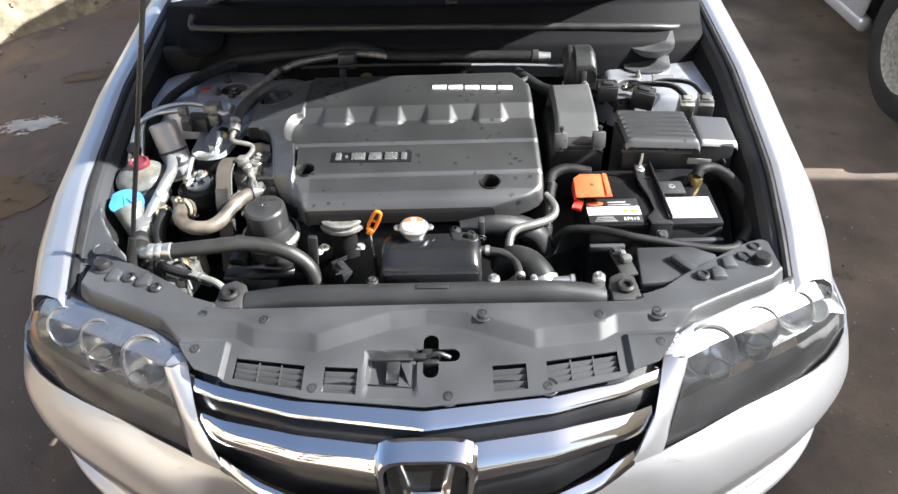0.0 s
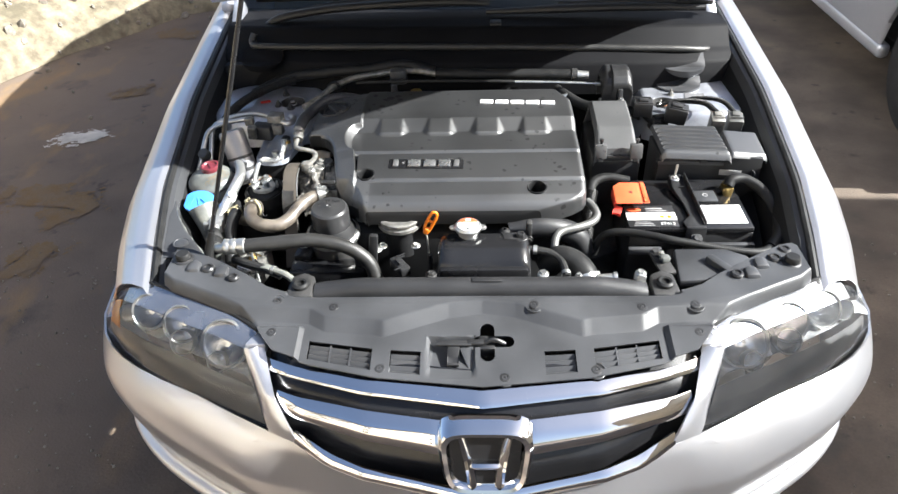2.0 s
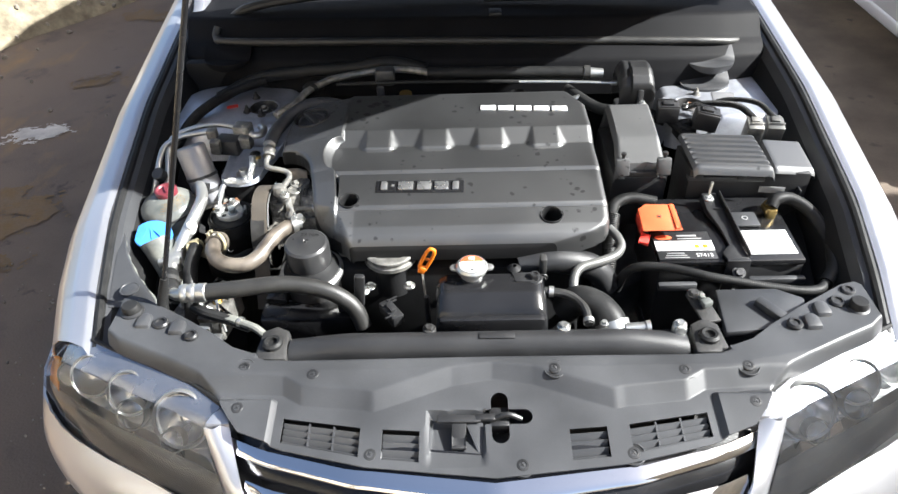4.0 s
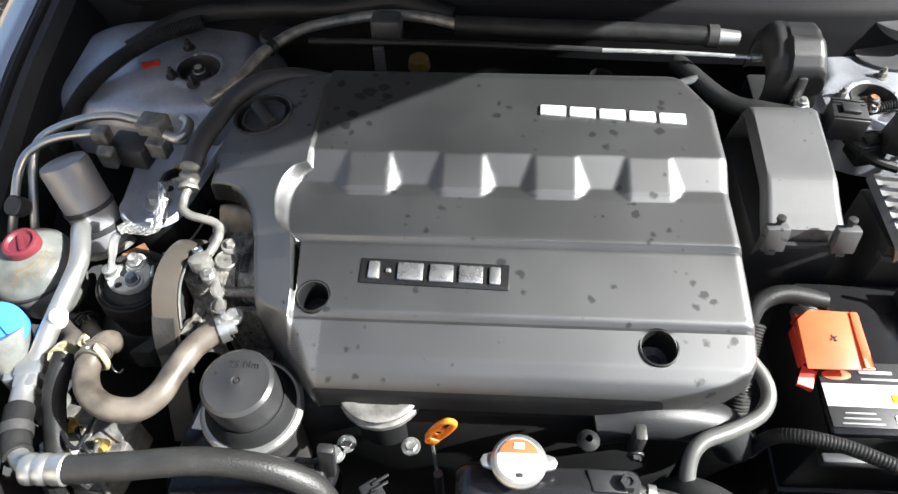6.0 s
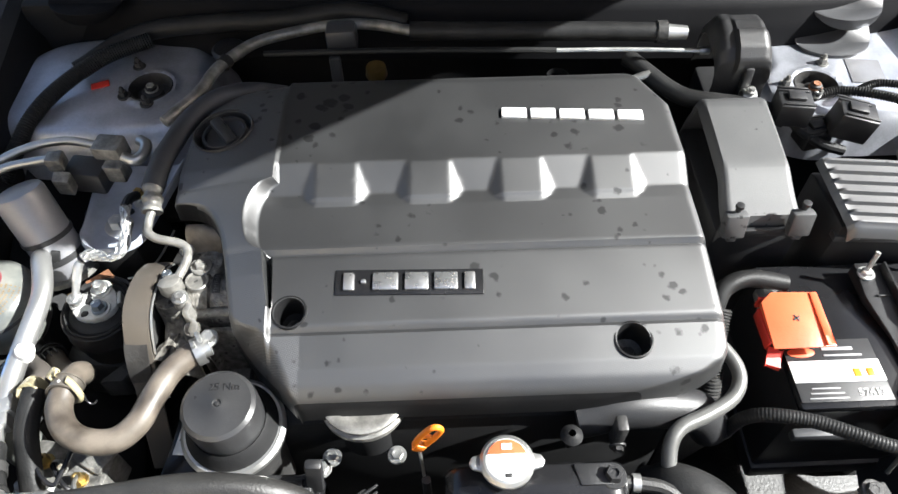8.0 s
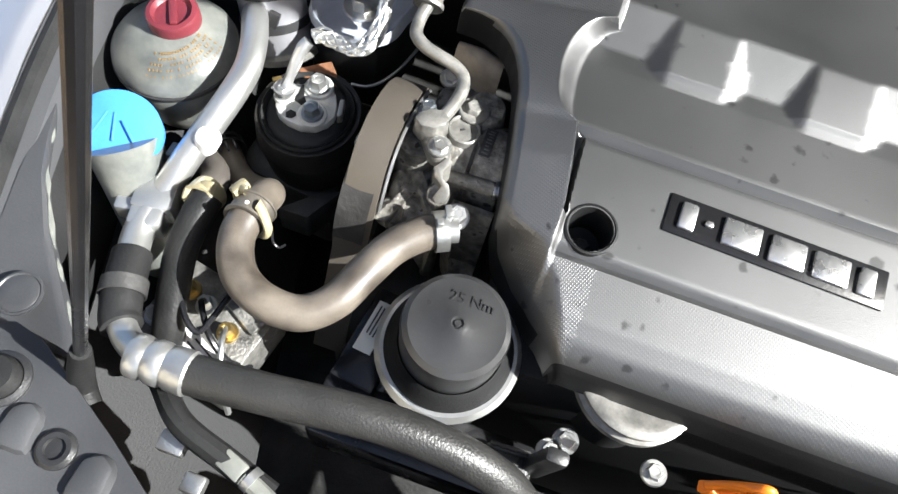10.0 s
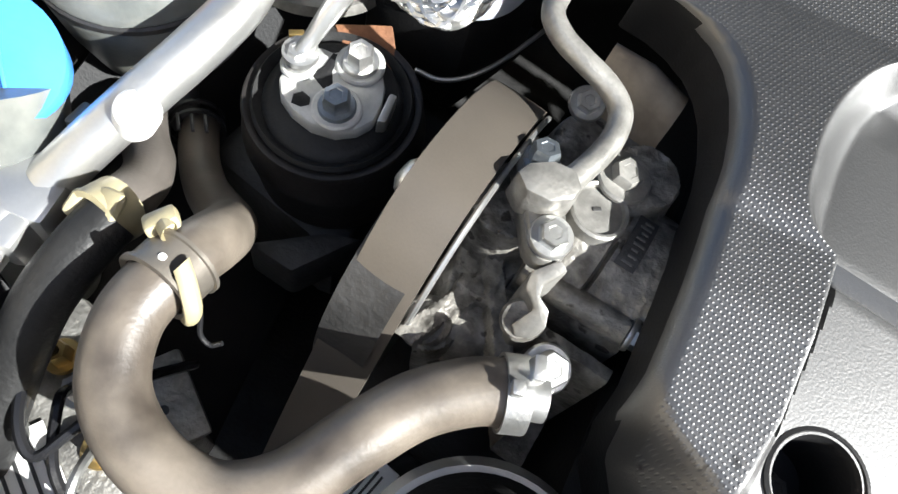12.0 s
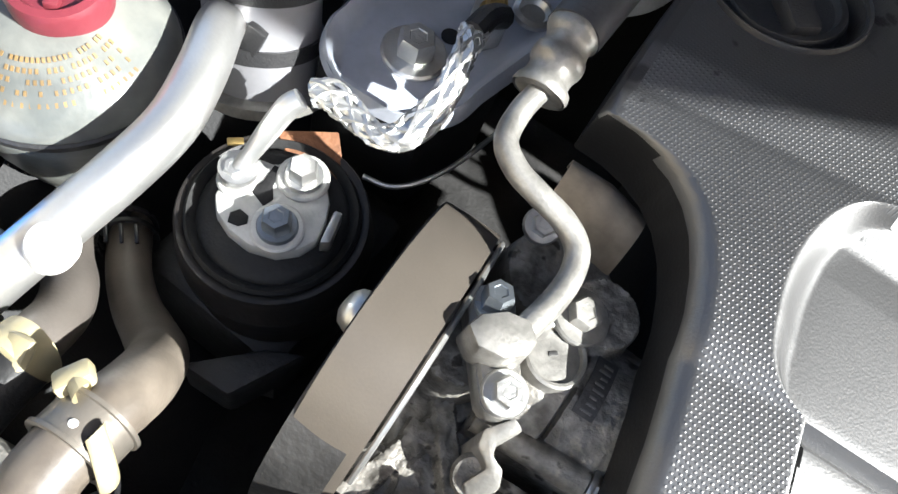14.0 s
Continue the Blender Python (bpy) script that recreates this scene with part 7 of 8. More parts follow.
    part("tray", grid(44, 60, dish, 0.003), mat("blue_silver_coated_steel", (0.40, 0.425, 0.48), 0.34, 0.25, 0.15, 30, 0.05, 300), s, "pressed blue-silver dish")
    # black filler block stands for the shade under the dish
    part("wall", prism([(-0.55, 1.475), (-0.528, 1.402), (-0.462, 1.402), (-0.445, 1.475)], 0.64, 0.728, 0.006), BLACK_DEEP, s)
    part("bolt", bolt((-0.4900, 1.4360, 0.7350), 0.0105, (0, 0, 1), 1.7, 0.014), ZINC, s, "large zinc flange bolt")
    part("hole", lathe([(0.0052, 0), (0.0052, 0.0008), (0, 0.0008)], (-0.4810, 1.4590, 0.7352), sides=20), BLACK_DEEP, s, "round hole in the dish")
    part("nut_plate", prism([(-0.4770, 1.4660), (-0.4640, 1.4600), (-0.4570, 1.4700), (-0.4620, 1.4820), (-0.4740, 1.4840), (-0.4800, 1.4780)], 0.735, 0.7530, 0.0020), ZINC, s, "ragged zinc lug")
    part("nut", bolt((-0.4670, 1.4720, 0.7530), 0.0060, (0.1, -0.1, 1), 1.35, 0.010), BRASS, s, "yellow-plated bolt")
    part("rear_cup", lathe([(0.012, 0), (0.012, 0.003), (0.009, 0.004), (0.007, 0.001), (0, 0.001)], (-0.4520, 1.4980, 0.7420), sides=22), ZINC, s)
    part("lower_rod", tube([(-0.478, 1.378, 0.700), (-0.464, 1.382, 0.699), (-0.452, 1.394, 0.700), (-0.442, 1.415, 0.702), (-0.432, 1.45, 0.706)], 0.0016, 8, 6), ZINC, s, "thin bright edge under the dish")
    g = thing("earth_strap", (-0.49, 1.38, 0.70), "braided tinned earth strap with a crimped end", "earth strap")
    path = spline([(-0.5165, 1.330, 0.733), (-0.5145, 1.341, 0.747), (-0.5095, 1.355, 0.762), (-0.498, 1.3645, 0.768), (-0.484, 1.3645, 0.766), (-0.470, 1.362, 0.766), (-0.459, 1.368, 0.770), (-0.4545, 1.387, 0.778), (-0.458, 1.410, 0.786), (-0.461, 1.424, 0.786)], 10)
    way = path[26:]
    for k in range(20):
        rnd = random.Random(k)
        pts = []
        for i, q in enumerate(way):
            d = (way[min(i + 1, len(way) - 1)] - way[max(i - 1, 0)]).normalized()
            side = d.cross(Vector((0.1, -0.2, 1))).normalized()
            up = side.cross(d)
            a = (i * 0.17 + k * math.pi / 5) * (1 if k % 2 else -1)
            w = 0.0054 + 0.0009 * math.sin(i * 0.21) + 0.0006 * rnd.uniform(-1, 1)
            pts.append(q + side * math.cos(a) * w + up * (math.sin(a) * 0.0026 + rnd.uniform(-1, 1) * 0.0003))
        part("strand", tube(pts, 0.00125, 5, 1, smooth_path=False), ZINC, g)
    part("core", add(*[tube([q + Vector((dx, -dx * 0.4, 0)) for q in way], 0.0030, 8, 1, smooth_path=False) for dx in (-0.0018, 0.0018)]), ZINC, g)
    part("lug", tube([(-0.5165, 1.3275, 0.7320), (-0.5150, 1.335, 0.739), (-0.5125, 1.344, 0.749), (-0.5095, 1.353, 0.759), (-0.5060, 1.358, 0.7635)], [0.0046, 0.0042, 0.0052, 0.0056, 0.0050], 12, 5), ALU, g, "slender crimped cable lug")
    part("eyelet", lathe([(0.009, 0), (0.009, 0.003), (0, 0.003)], (-0.5170, 1.328, 0.7310), sides=18), ALU, g)
    part("boot", tube([(-0.461, 1.422, 0.786), (-0.460, 1.436, 0.785), (-0.457, 1.450, 0.776)], 0.006, 10, 3), BLACK, g)


def build_left_pipes():
    d = thing("receiver_drier", (-0.58, 1.42, 0.66), "silver-grey metal receiver drier in a black bracket band", "receiver drier")
    top, low = Vector((-0.586, 1.436, 0.806)), Vector((-0.556, 1.398, 0.694))
    ax = (top - low).normalized()
    L = (top - low).length
    part("can", lathe([(0.0295, -L), (0.0300, -L + 0.004), (0.0300, -0.006), (0.028, -0.001), (0.025, 0), (0, 0.0006)], top, ax, 40), mat("grey_can_paint", (0.30, 0.30, 0.315), 0.42, 0.5, 0.12, 14, 0.05, 300), d)
    part("band", band(top - ax * 0.064, ax, 0.0302, 0.006), BLACK, d, "black bracket band")
    part("band", band(top - ax * 0.094, ax, 0.0302, 0.008), BLACK, d)
    part("band_strap", box(top - ax * 0.079 + Vector((0.012, -0.028, 0)), (0.010, 0.005, 0.032), 0.001, (-15, 15, 0)), BLACK, d)
    part("foot", lathe([(0.036, 0), (0.036, 0.006), (0.031, 0.008), (0, 0.008)], low - ax * 0.004, ax, 32), ALU_DULL, d)
    part("cap_dot", lathe([(0.003, 0), (0.003, 0.001), (0, 0.001)], top + Vector((0.008, -0.004, 0.0)), ax, 12), DARK_METAL, d)
    r = thing("power_steering_reservoir", (-0.615, 1.322, 0.66), "cream translucent fluid reservoir with a red screw cap", "fluid reservoir")
    part("bowl", lathe([(0.034, -0.075), (0.044, -0.06), (0.050, -0.035), (0.0525, -0.014), (0.0525, -0.008), (0.051, -0.004), (0.0525, -0.002), (0.051, 0.004), (0.044, 0.012), (0.03, 0.020), (0.02, 0.024), (0, 0.024)], (-0.6155, 1.329, 0.738), (-0.04, -0.05, 1), 44), CREAM, r, "cream plastic bowl")
    part("seam", lathe([(0.0522, -0.008), (0.0536, -0.007), (0.0536, -0.004), (0.0522, -0.003)], (-0.6155, 1.329, 0.738), (-0.04, -0.05, 1), 44), DARK_METAL, r)
    cp = part("screw_cap", lathe([(0.0195, 0), (0.0210, 0.002), (0.0212, 0.012), (0.0200, 0.0148), (0.0165, 0.0155), (0.0150, 0.0125), (0.0140, 0.0115), (0, 0.0112)], (-0.613, 1.336, 0.758), (-0.04, -0.05, 1), 40), RED_CAP, r, "faded red screw cap")
    part("cap_grip", box((-0.613, 1.336, 0.7700), (0.0065, 0.026, 0.0045), 0.0015, (0, 0, 30)), RED_CAP, cp)
    part("cap_neck", lathe([(0.0185, -0.014), (0.0190, -0.004), (0.0202, -0.001), (0.0202, 0.003)], (-0.613, 1.336, 0.757), (-0.04, -0.05, 1), 32), mat("red_clear_plastic", (0.30, 0.07, 0.04), 0.25, 0, 0.3, 60, 0, 300), r, "oily red translucent neck")
    rows = []
    for k in range(5):
        for i in range(22):
            if random.Random(k * 31 + i).random() < 0.22:
                continue
            a = radians(-82 + i * 4.4 - k * 1.5)
            rr = 0.0270 + 0.0040 * k
            zz = lerp_table(rr + 0.002, [0.02, 0.03, 0.044, 0.051], [0.0240, 0.0200, 0.0120, 0.0040])
            rows.append(box((-0.6155 - 0.04 * zz + rr * math.cos(a), 1.329 - 0.05 * zz + rr * math.sin(a), 0.7384 + zz + 0.0010 + rr * (0.04 * math.cos(a) + 0.05 * math.sin(a))), (0.0022, 0.0012, 0.0005), 0.0, (0, 30, math.degrees(a))))
    part("moulded_print", add(*rows), YELLOW_PRINT, r, "worn yellow moulded print")
    w = thing("washer_bottle", (-0.60, 1.215, 0.60), "translucent washer bottle neck with a sky-blue flip cap", "washer bottle")
    part("neck", tube([(-0.611, 1.232, 0.730), (-0.600, 1.219, 0.708), (-0.585, 1.200, 0.675), (-0.58, 1.19, 0.62)], [0.030, 0.027, 0.023, 0.022], 24, 5), CREAM, w, "cream filler neck")
    cap = []
    for k in range(36):
        a = radians(k * 10)
        rx, ry = 0.0345, 0.030
        x, y = rx * math.cos(a), ry * math.sin(a)
        x = max(x, -0.030)
        cap.append((-0.614 + x, 1.236 + y))
    part("flip_cap", prism(cap, 0.731, 0.740, 0.004, tilt=lambda x, y: (y - 1.236) * 0.28 - (x + 0.614) * 0.1), BLUE, w, "sky-blue flip cap")
    part("cap_relief", add(*[box((-0.617 + 0.012 * k, 1.236, 0.7412), (0.002, 0.024 - 0.004 * abs(k), 0.0016), 0.0006, (14, 0, 20 + 30 * k)) for k in (-1, 0, 1)]), BLUE, w)
    part("neck_lug", box((-0.574, 1.243, 0.716), (0.010, 0.014, 0.018), 0.002), CREAM, w)

    a = thing("air_conditioning_pipe", (-0.55, 1.22, 0.66), "bright aluminium air-conditioning pipe with service port", "pipe")
    part("upper_pipe", tube([(-0.577, 1.394, 0.720), (-0.569, 1.384, 0.741), (-0.560, 1.369, 0.753), (-0.549, 1.345, 0.757), (-0.542, 1.318, 0.756), (-0.544, 1.290, 0.751), (-0.551, 1.262, 0.741), (-0.560, 1.235, 0.727), (-0.568, 1.212, 0.713)], 0.0112, 18, 6), ALU, a, "bright bent pipe")
    part("service_port", lathe([(0.009, 0), (0.0100, 0.004), (0.0100, 0.016), (0.0085, 0.018), (0, 0.018)], (-0.5505, 1.251, 0.732), (0.40, 0.05, 0.9), 24), WHITE, a, "white service port cap")
    part("coupling", box((-0.571, 1.206, 0.709), (0.034, 0.034, 0.026), 0.005, (0, 0, 12)), ALU, a, "bright coupling block")
    part("coupling_lug", box((-0.590, 1.194, 0.706), (0.018, 0.02, 0.02), 0.003, (0, 0, 12)), ALU, a)
    part("coupling_nut", box((-0.569, 1.186, 0.708), (0.027, 0.022, 0.024), 0.004, (0, 0, 12)), ALU, a)
    part("lower_pipe", tube([(-0.571, 1.195, 0.709), (-0.570, 1.172, 0.709), (-0.563, 1.150, 0.712)], 0.0122, 14, 5), ALU, a)
    part("rubber_sleeve", tube([(-0.564, 1.154, 0.712), (-0.555, 1.127, 0.715), (-0.546, 1.106, 0.715), (-0.540, 1.099, 0.716)], 0.0150, 16, 5), RUBBER, a, "black rubber sleeve with a band")
    part("sleeve_band", band((-0.5545, 1.126, 0.715), (0.33, -0.94, 0), 0.0156, 0.012), DARK_METAL, a)
    part("elbow", tube([(-0.541, 1.100, 0.716), (-0.531, 1.092, 0.719), (-0.516, 1.085, 0.726), (-0.498, 1.081, 0.731)], 0.0105, 16, 6), ALU, a, "bright elbow")
    part("crimp", lathe([(0.0150, -0.026), (0.0160, -0.024), (0.0160, -0.018), (0.0142, -0.014), (0.0160, -0.010), (0.0160, -0.003), (0.0142, 0.0), (0.0160, 0.004), (0.0162, 0.016), (0.014, 0.018), (0, 0.018)], (-0.490, 1.081, 0.733), (1, 0.02, 0.02), 28), ALU, a, "crimped aluminium collar")
    part("hose", tube([(-0.478, 1.081, 0.733), (-0.42, 1.086, 0.736), (-0.35, 1.094, 0.737), (-0.30, 1.096, 0.728), (-0.26, 1.094, 0.712), (-0.230, 1.088, 0.685), (-0.215, 1.075, 0.65)], 0.0145, 18, 7), RUBBER_GREY, a, "thick grey-black rubber hose")
    t = thing("liquid_line", (-0.63, 1.45, 0.70), "pair of thin aluminium refrigerant lines with connectors", "pipe")
    part("line", tube([(-0.668, 1.375, 0.72), (-0.655, 1.395, 0.755), (-0.650, 1.43, 0.785), (-0.643, 1.458, 0.797), (-0.615, 1.475, 0.805), (-0.58, 1.482, 0.808), (-0.552, 1.484, 0.810)], 0.0055, 12, 6), ALU, t)
    part("line", tube([(-0.640, 1.385, 0.72), (-0.638, 1.42, 0.76), (-0.640, 1.46, 0.79), (-0.632, 1.488, 0.800), (-0.595, 1.510, 0.806), (-0.555, 1.520, 0.806), (-0.525, 1.517, 0.803), (-0.505, 1.512, 0.80)], 0.0055, 12, 6), ALU, t)
    part("cap", lathe([(0.011, -0.004), (0.013, 0), (0.013, 0.014), (0.011, 0.016), (0, 0.016)], (-0.644, 1.399, 0.760), (-0.2, -0.5, 0.8), 22), GREY_PLASTIC, t, "grey service cap")
    part("joint_block", add(box((-0.497, 1.512, 0.795), (0.036, 0.030, 0.030), 0.004, (0, 0, -8)), box((-0.490, 1.492, 0.780), (0.026, 0.022, 0.026), 0.003, (0, 0, -8))), ALU_CAST, t, "cast joint block")
    part("joint_pipe", tube([(-0.48, 1.502, 0.792), (-0.468, 1.498, 0.790), (-0.458, 1.505, 0.790), (-0.456, 1.522, 0.792), (-0.466, 1.532, 0.792)], 0.0075, 12, 6), ALU, t, "short bent pipe")
    part("end_block", add(box((-0.553, 1.484, 0.806), (0.020, 0.020, 0.020), 0.003), box((-0.546, 1.466, 0.785), (0.020, 0.016, 0.036), 0.003, (15, 10, 0))), ALU_CAST, t)
    part("sensor_plug", box((-0.525, 1.490, 0.775), (0.05, 0.036, 0.034), 0.004, (0, 0, -10)), BLACK, t, "black pressure sensor plug")
    solo("wing_loom", tube([(-0.69, 1.50, 0.70), (-0.668, 1.56, 0.735), (-0.645, 1.62, 0.762), (-0.61, 1.675, 0.775), (-0.56, 1.72, 0.785), (-0.50, 1.75, 0.79)], 0.011, 12, 8, ripple=0.0007), RUBBER, "black corrugated wiring loom on the strut tower", "wiring loom")
    solo("paint_mark", box((-0.572, 1.690, 0.757), (0.026, 0.014, 0.0012), 0.0004, (0, 0, 20)), RED, "red paint mark on the strut tower", "paint mark")

    h = thing("coolant_hose", (-0.42, 1.18, 0.68), "aged brown rubber coolant hose with spring clamps", "hose")
    part("hose", tube([(-0.572, 1.303, 0.640), (-0.562, 1.292, 0.654), (-0.548, 1.277, 0.660), (-0.532, 1.265, 0.666), (-0.515, 1.2565, 0.677), (-0.501, 1.249, 0.692), (-0.4925, 1.2395, 0.712), (-0.4870, 1.2265, 0.732), (-0.4868, 1.208, 0.7430), (-0.487, 1.182, 0.744), (-0.474, 1.158, 0.741), (-0.450, 1.146, 0.738), (-0.422, 1.147, 0.737), (-0.402, 1.164, 0.740), (-0.390, 1.190, 0.745), (-0.378, 1.214, 0.749), (-0.362, 1.231, 0.752), (-0.348, 1.239, 0.753)], [0.0112] * 3 + [0.0116, 0.0124, 0.0130, 0.0134] + [0.0135] * 11, 20, 8), RUBBER_BROWN, h, "dusty brown hose")
    part("spigot", tube([(-0.350, 1.238, 0.753), (-0.337, 1.244, 0.753)], 0.0095, 14, 2), ALU, h)
    part("clamp", band((-0.349, 1.2385, 0.753), (0.85, 0.45, 0), 0.0142, 0.010), ZINC, h, "bright spring clamp")
    part("clamp_ear", add(box((-0.347, 1.247, 0.768), (0.005, 0.010, 0.010), 0.001, (0, 0, 25)), box((-0.350, 1.236, 0.769), (0.005, 0.006, 0.008), 0.001, (0, 0, 25))), ZINC, h)
    steel = mat("brown_clamp_steel", (0.15, 0.135, 0.115), 0.38, 0.5, 0.2, 40, 0.1, 300)
    A = Vector((-0.02, -0.97, 0.20)).normalized()
    B = Vector((-0.4868, 1.2040, 0.7435))
    part("clamp", lathe([(0.0143, -0.0086), (0.0173, -0.0086), (0.0173, -0.0070), (0.0159, -0.0067), (0.0159, 0.0067), (0.0173, 0.0070), (0.0173, 0.0086), (0.0143, 0.0086)], B, A, 44), steel, h, "broad brown steel clamp band with raised rims")
    part("clamp_slot", box(B + Vector((0.0092, -0.001, 0.0130)), (0.0075, 0.0036, 0.0012), 0.0004, (8, 38, 12)), BLACK_DEEP, h, "dark slot in the band")
    part("clamp_dot", lathe([(0.0017, 0), (0.0015, 0.0008), (0, 0.001)], B + Vector((-0.0005, 0.0005, 0.0158)), sides=12), WHITE, h, "white paint dot")
    def grip(u, v):
        a, b = radians(-20 + 320 * u), v * 2 * math.pi
        q = Vector((0, 0, 1)).rotation_difference(A)
        r = 0.0182 + 0.0030 * math.cos(b)
        d = q @ Vector((math.cos(a + 2.2), math.sin(a + 2.2), 0))
        return B + d * r + A * (0.0105 * d.x - 0.003 + 0.0042 * math.sin(b))
    part("clamp_grip", grid(40, 12, grip), IVORY, h, "ivory plastic spiral grip round the band")
    part("clamp_lug", box(B + Vector((-0.0125, 0.0125, 0.0110)), (0.010, 0.014, 0.007), 0.0022, (10, -25, -35)), IVORY, h, "ivory grip end")
    part("clamp_tail", tube([B + Vector((0.0150, -0.004, 0.006)), B + Vector((0.0195, -0.006, -0.001)), B + Vector((0.022, -0.011, -0.010)), B + Vector((0.027, -0.012, -0.014)), B + Vector((0.031, -0.009, -0.012))], 0.0011, 8, 5), BLACK_GLOSS, h, "bent wire tail")
    part("bolt", bolt((-0.3420, 1.2560, 0.7500), 0.0078, (0.1, -0.25, 1), 1.35, 0.012), ZINC, h)
    k = thing("heater_hose", (-0.54, 1.21, 0.62), "black hose stub with a cream clip", "hose")
    part("stub", tube([(-0.590, 1.285, 0.668), (-0.577, 1.273, 0.682), (-0.562, 1.260, 0.692), (-0.5475, 1.2495, 0.7005), (-0.5395, 1.2380, 0.7075), (-0.5350, 1.2250, 0.7170), (-0.5325, 1.212, 0.7245)], 0.0118, 14, 5), mat("grey_brown_rubber", (0.085, 0.075, 0.066), 0.45, 0, 0.2, 25, 0.08, 500), k, "grey-brown elbow")
    part("clip", add(lathe([(0.0120, -0.008), (0.0148, -0.0075), (0.0148, 0.0075), (0.0120, 0.008)], (-0.5325, 1.213, 0.7240), (0.05, 0.85, -0.4), 24), box((-0.5430, 1.2090, 0.7290), (0.008, 0.013, 0.010), 0.003, (20, 20, 10)), box((-0.5290, 1.2140, 0.7360), (0.014, 0.014, 0.006), 0.003, (20, -20, 5))), IVORY, k, "ivory plastic clip sleeve")
    part("hose", tube([(-0.529, 1.212, 0.727), (-0.530, 1.194, 0.724), (-0.532, 1.170, 0.712), (-0.530, 1.145, 0.694), (-0.525, 1.115, 0.672), (-0.523, 1.085, 0.64)], 0.0125, 16, 6), RUBBER, k, "black hose")
    v = thing("hose_spigot", (-0.58, 1.30, 0.60), "dark plastic spigot with a black spring clip", "pipe stub")
    for dz in (-0.0045, 0.0045):
        part("clip", band(Vector((-0.5640, 1.2940, 0.6600)) + Vector((0.65, -0.65, 0.35)) * dz, (0.65, -0.65, 0.35), 0.0140, 0.0025, 0.0016), BLACK_GLOSS, v, "black spring clip wire")
    part("clip_bridge", add(*[box((-0.5605 + 0.006 * q, 1.2890 + 0.004 * q, 0.6745), (0.0020, 0.0110, 0.0020), 0.0005, (0, 0, 45)) for q in (-1, 0, 1)]), BLACK_GLOSS, v)
    part("pipe", tube([(-0.578, 1.294, 0.657), (-0.60, 1.318, 0.650)], 0.012, 14, 2), GREY_PLASTIC, v)
    # hydraulic block with its brake lines
    b = thing("hydraulic_block", (-0.48, 1.14, 0.58), "grey metal hydraulic block with brake lines and brass fittings", "hydraulic unit")
    part("block", box((-0.508, 1.135, 0.635), (0.095, 0.085, 0.05), 0.004, (0, 0, -12)), ALU_CAST, b)
    part("cover_plate", box((-0.478, 1.165, 0.662), (0.045, 0.035, 0.006), 0.002, (0, 0, -30)), ALU_CAST, b, "grey cover plate")
    part("plate_hole", lathe([(0.0025, 0), (0.0025, 0.0006), (0, 0.0006)], (-0.474, 1.164, 0.6652), sides=12), BLACK, b)
    lb = part("data_label", box((-0.500, 1.108, 0.6615), (0.050, 0.026, 0.0012), 0.0004, (0, 0, -28)), WHITE, b, "white data label with dark print")
    for k in range(4):
        part("print_line", box((-0.500 + 0.003 * k - 0.005, 1.100 + 0.0052 * k, 0.6625), (0.036 - 0.004 * k, 0.0016, 0.0008), 0.0002, (0, 0, -28)), PRINT, lb)
    for i, (x, y) in enumerate(((-0.545, 1.128), (-0.530, 1.158), (-0.512, 1.150), (-0.486, 1.135), (-0.522, 1.118))):
        part("fitting", bolt((x, y, 0.66), 0.006, h=0.014), BRASS if i % 2 else ZINC, b, "pipe fitting")
    part("brake_line", tube([(-0.53, 1.158, 0.672), (-0.528, 1.150, 0.69), (-0.512, 1.128, 0.694), (-0.498, 1.12, 0.69), (-0.492, 1.135, 0.692), (-0.486, 1.165, 0.69), (-0.478, 1.19, 0.66)], 0.0026, 8, 6), BLACK_GLOSS, b)
    part("brake_line", tube([(-0.512, 1.150, 0.672), (-0.507, 1.142, 0.686), (-0.488, 1.120, 0.688), (-0.472, 1.112, 0.67), (-0.462, 1.12, 0.64)], 0.0026, 8, 6), BLACK_GLOSS, b)
    part("brake_line", tube([(-0.486, 1.135, 0.672), (-0.480, 1.120, 0.682), (-0.470, 1.095, 0.672), (-0.462, 1.08, 0.64)], 0.0026, 8, 6), ZINC, b)
    u = thing("front_wiring", (-0.44, 1.03, 0.66), "black taped wires with white plugs behind the panel", "wiring loom")
    part("loom", tube([(-0.50, 1.075, 0.705), (-0.47, 1.052, 0.712), (-0.43, 1.040, 0.708), (-0.395, 1.030, 0.70)], 0.009, 10, 6), RUBBER, u)
    part("plug", box((-0.425, 1.038, 0.710), (0.020, 0.014, 0.013), 0.002, (0, 0, -20)), CREAM, u, "cream plug")
    part("drain_tube", tube([(-0.415, 1.034, 0.711), (-0.385, 1.022, 0.708), (-0.368, 1.012, 0.702)], 0.0065, 10, 4), CREAM, u)
    part("small_clamp", add(box((-0.475, 1.04, 0.69), (0.02, 0.015, 0.012), 0.002), box((-0.45, 1.02, 0.685), (0.016, 0.014, 0.012), 0.002)), ZINC, u)
    part("tie", band((-0.41, 1.034, 0.709), (1, -0.4, -0.1), 0.0075, 0.006), ALU, u)


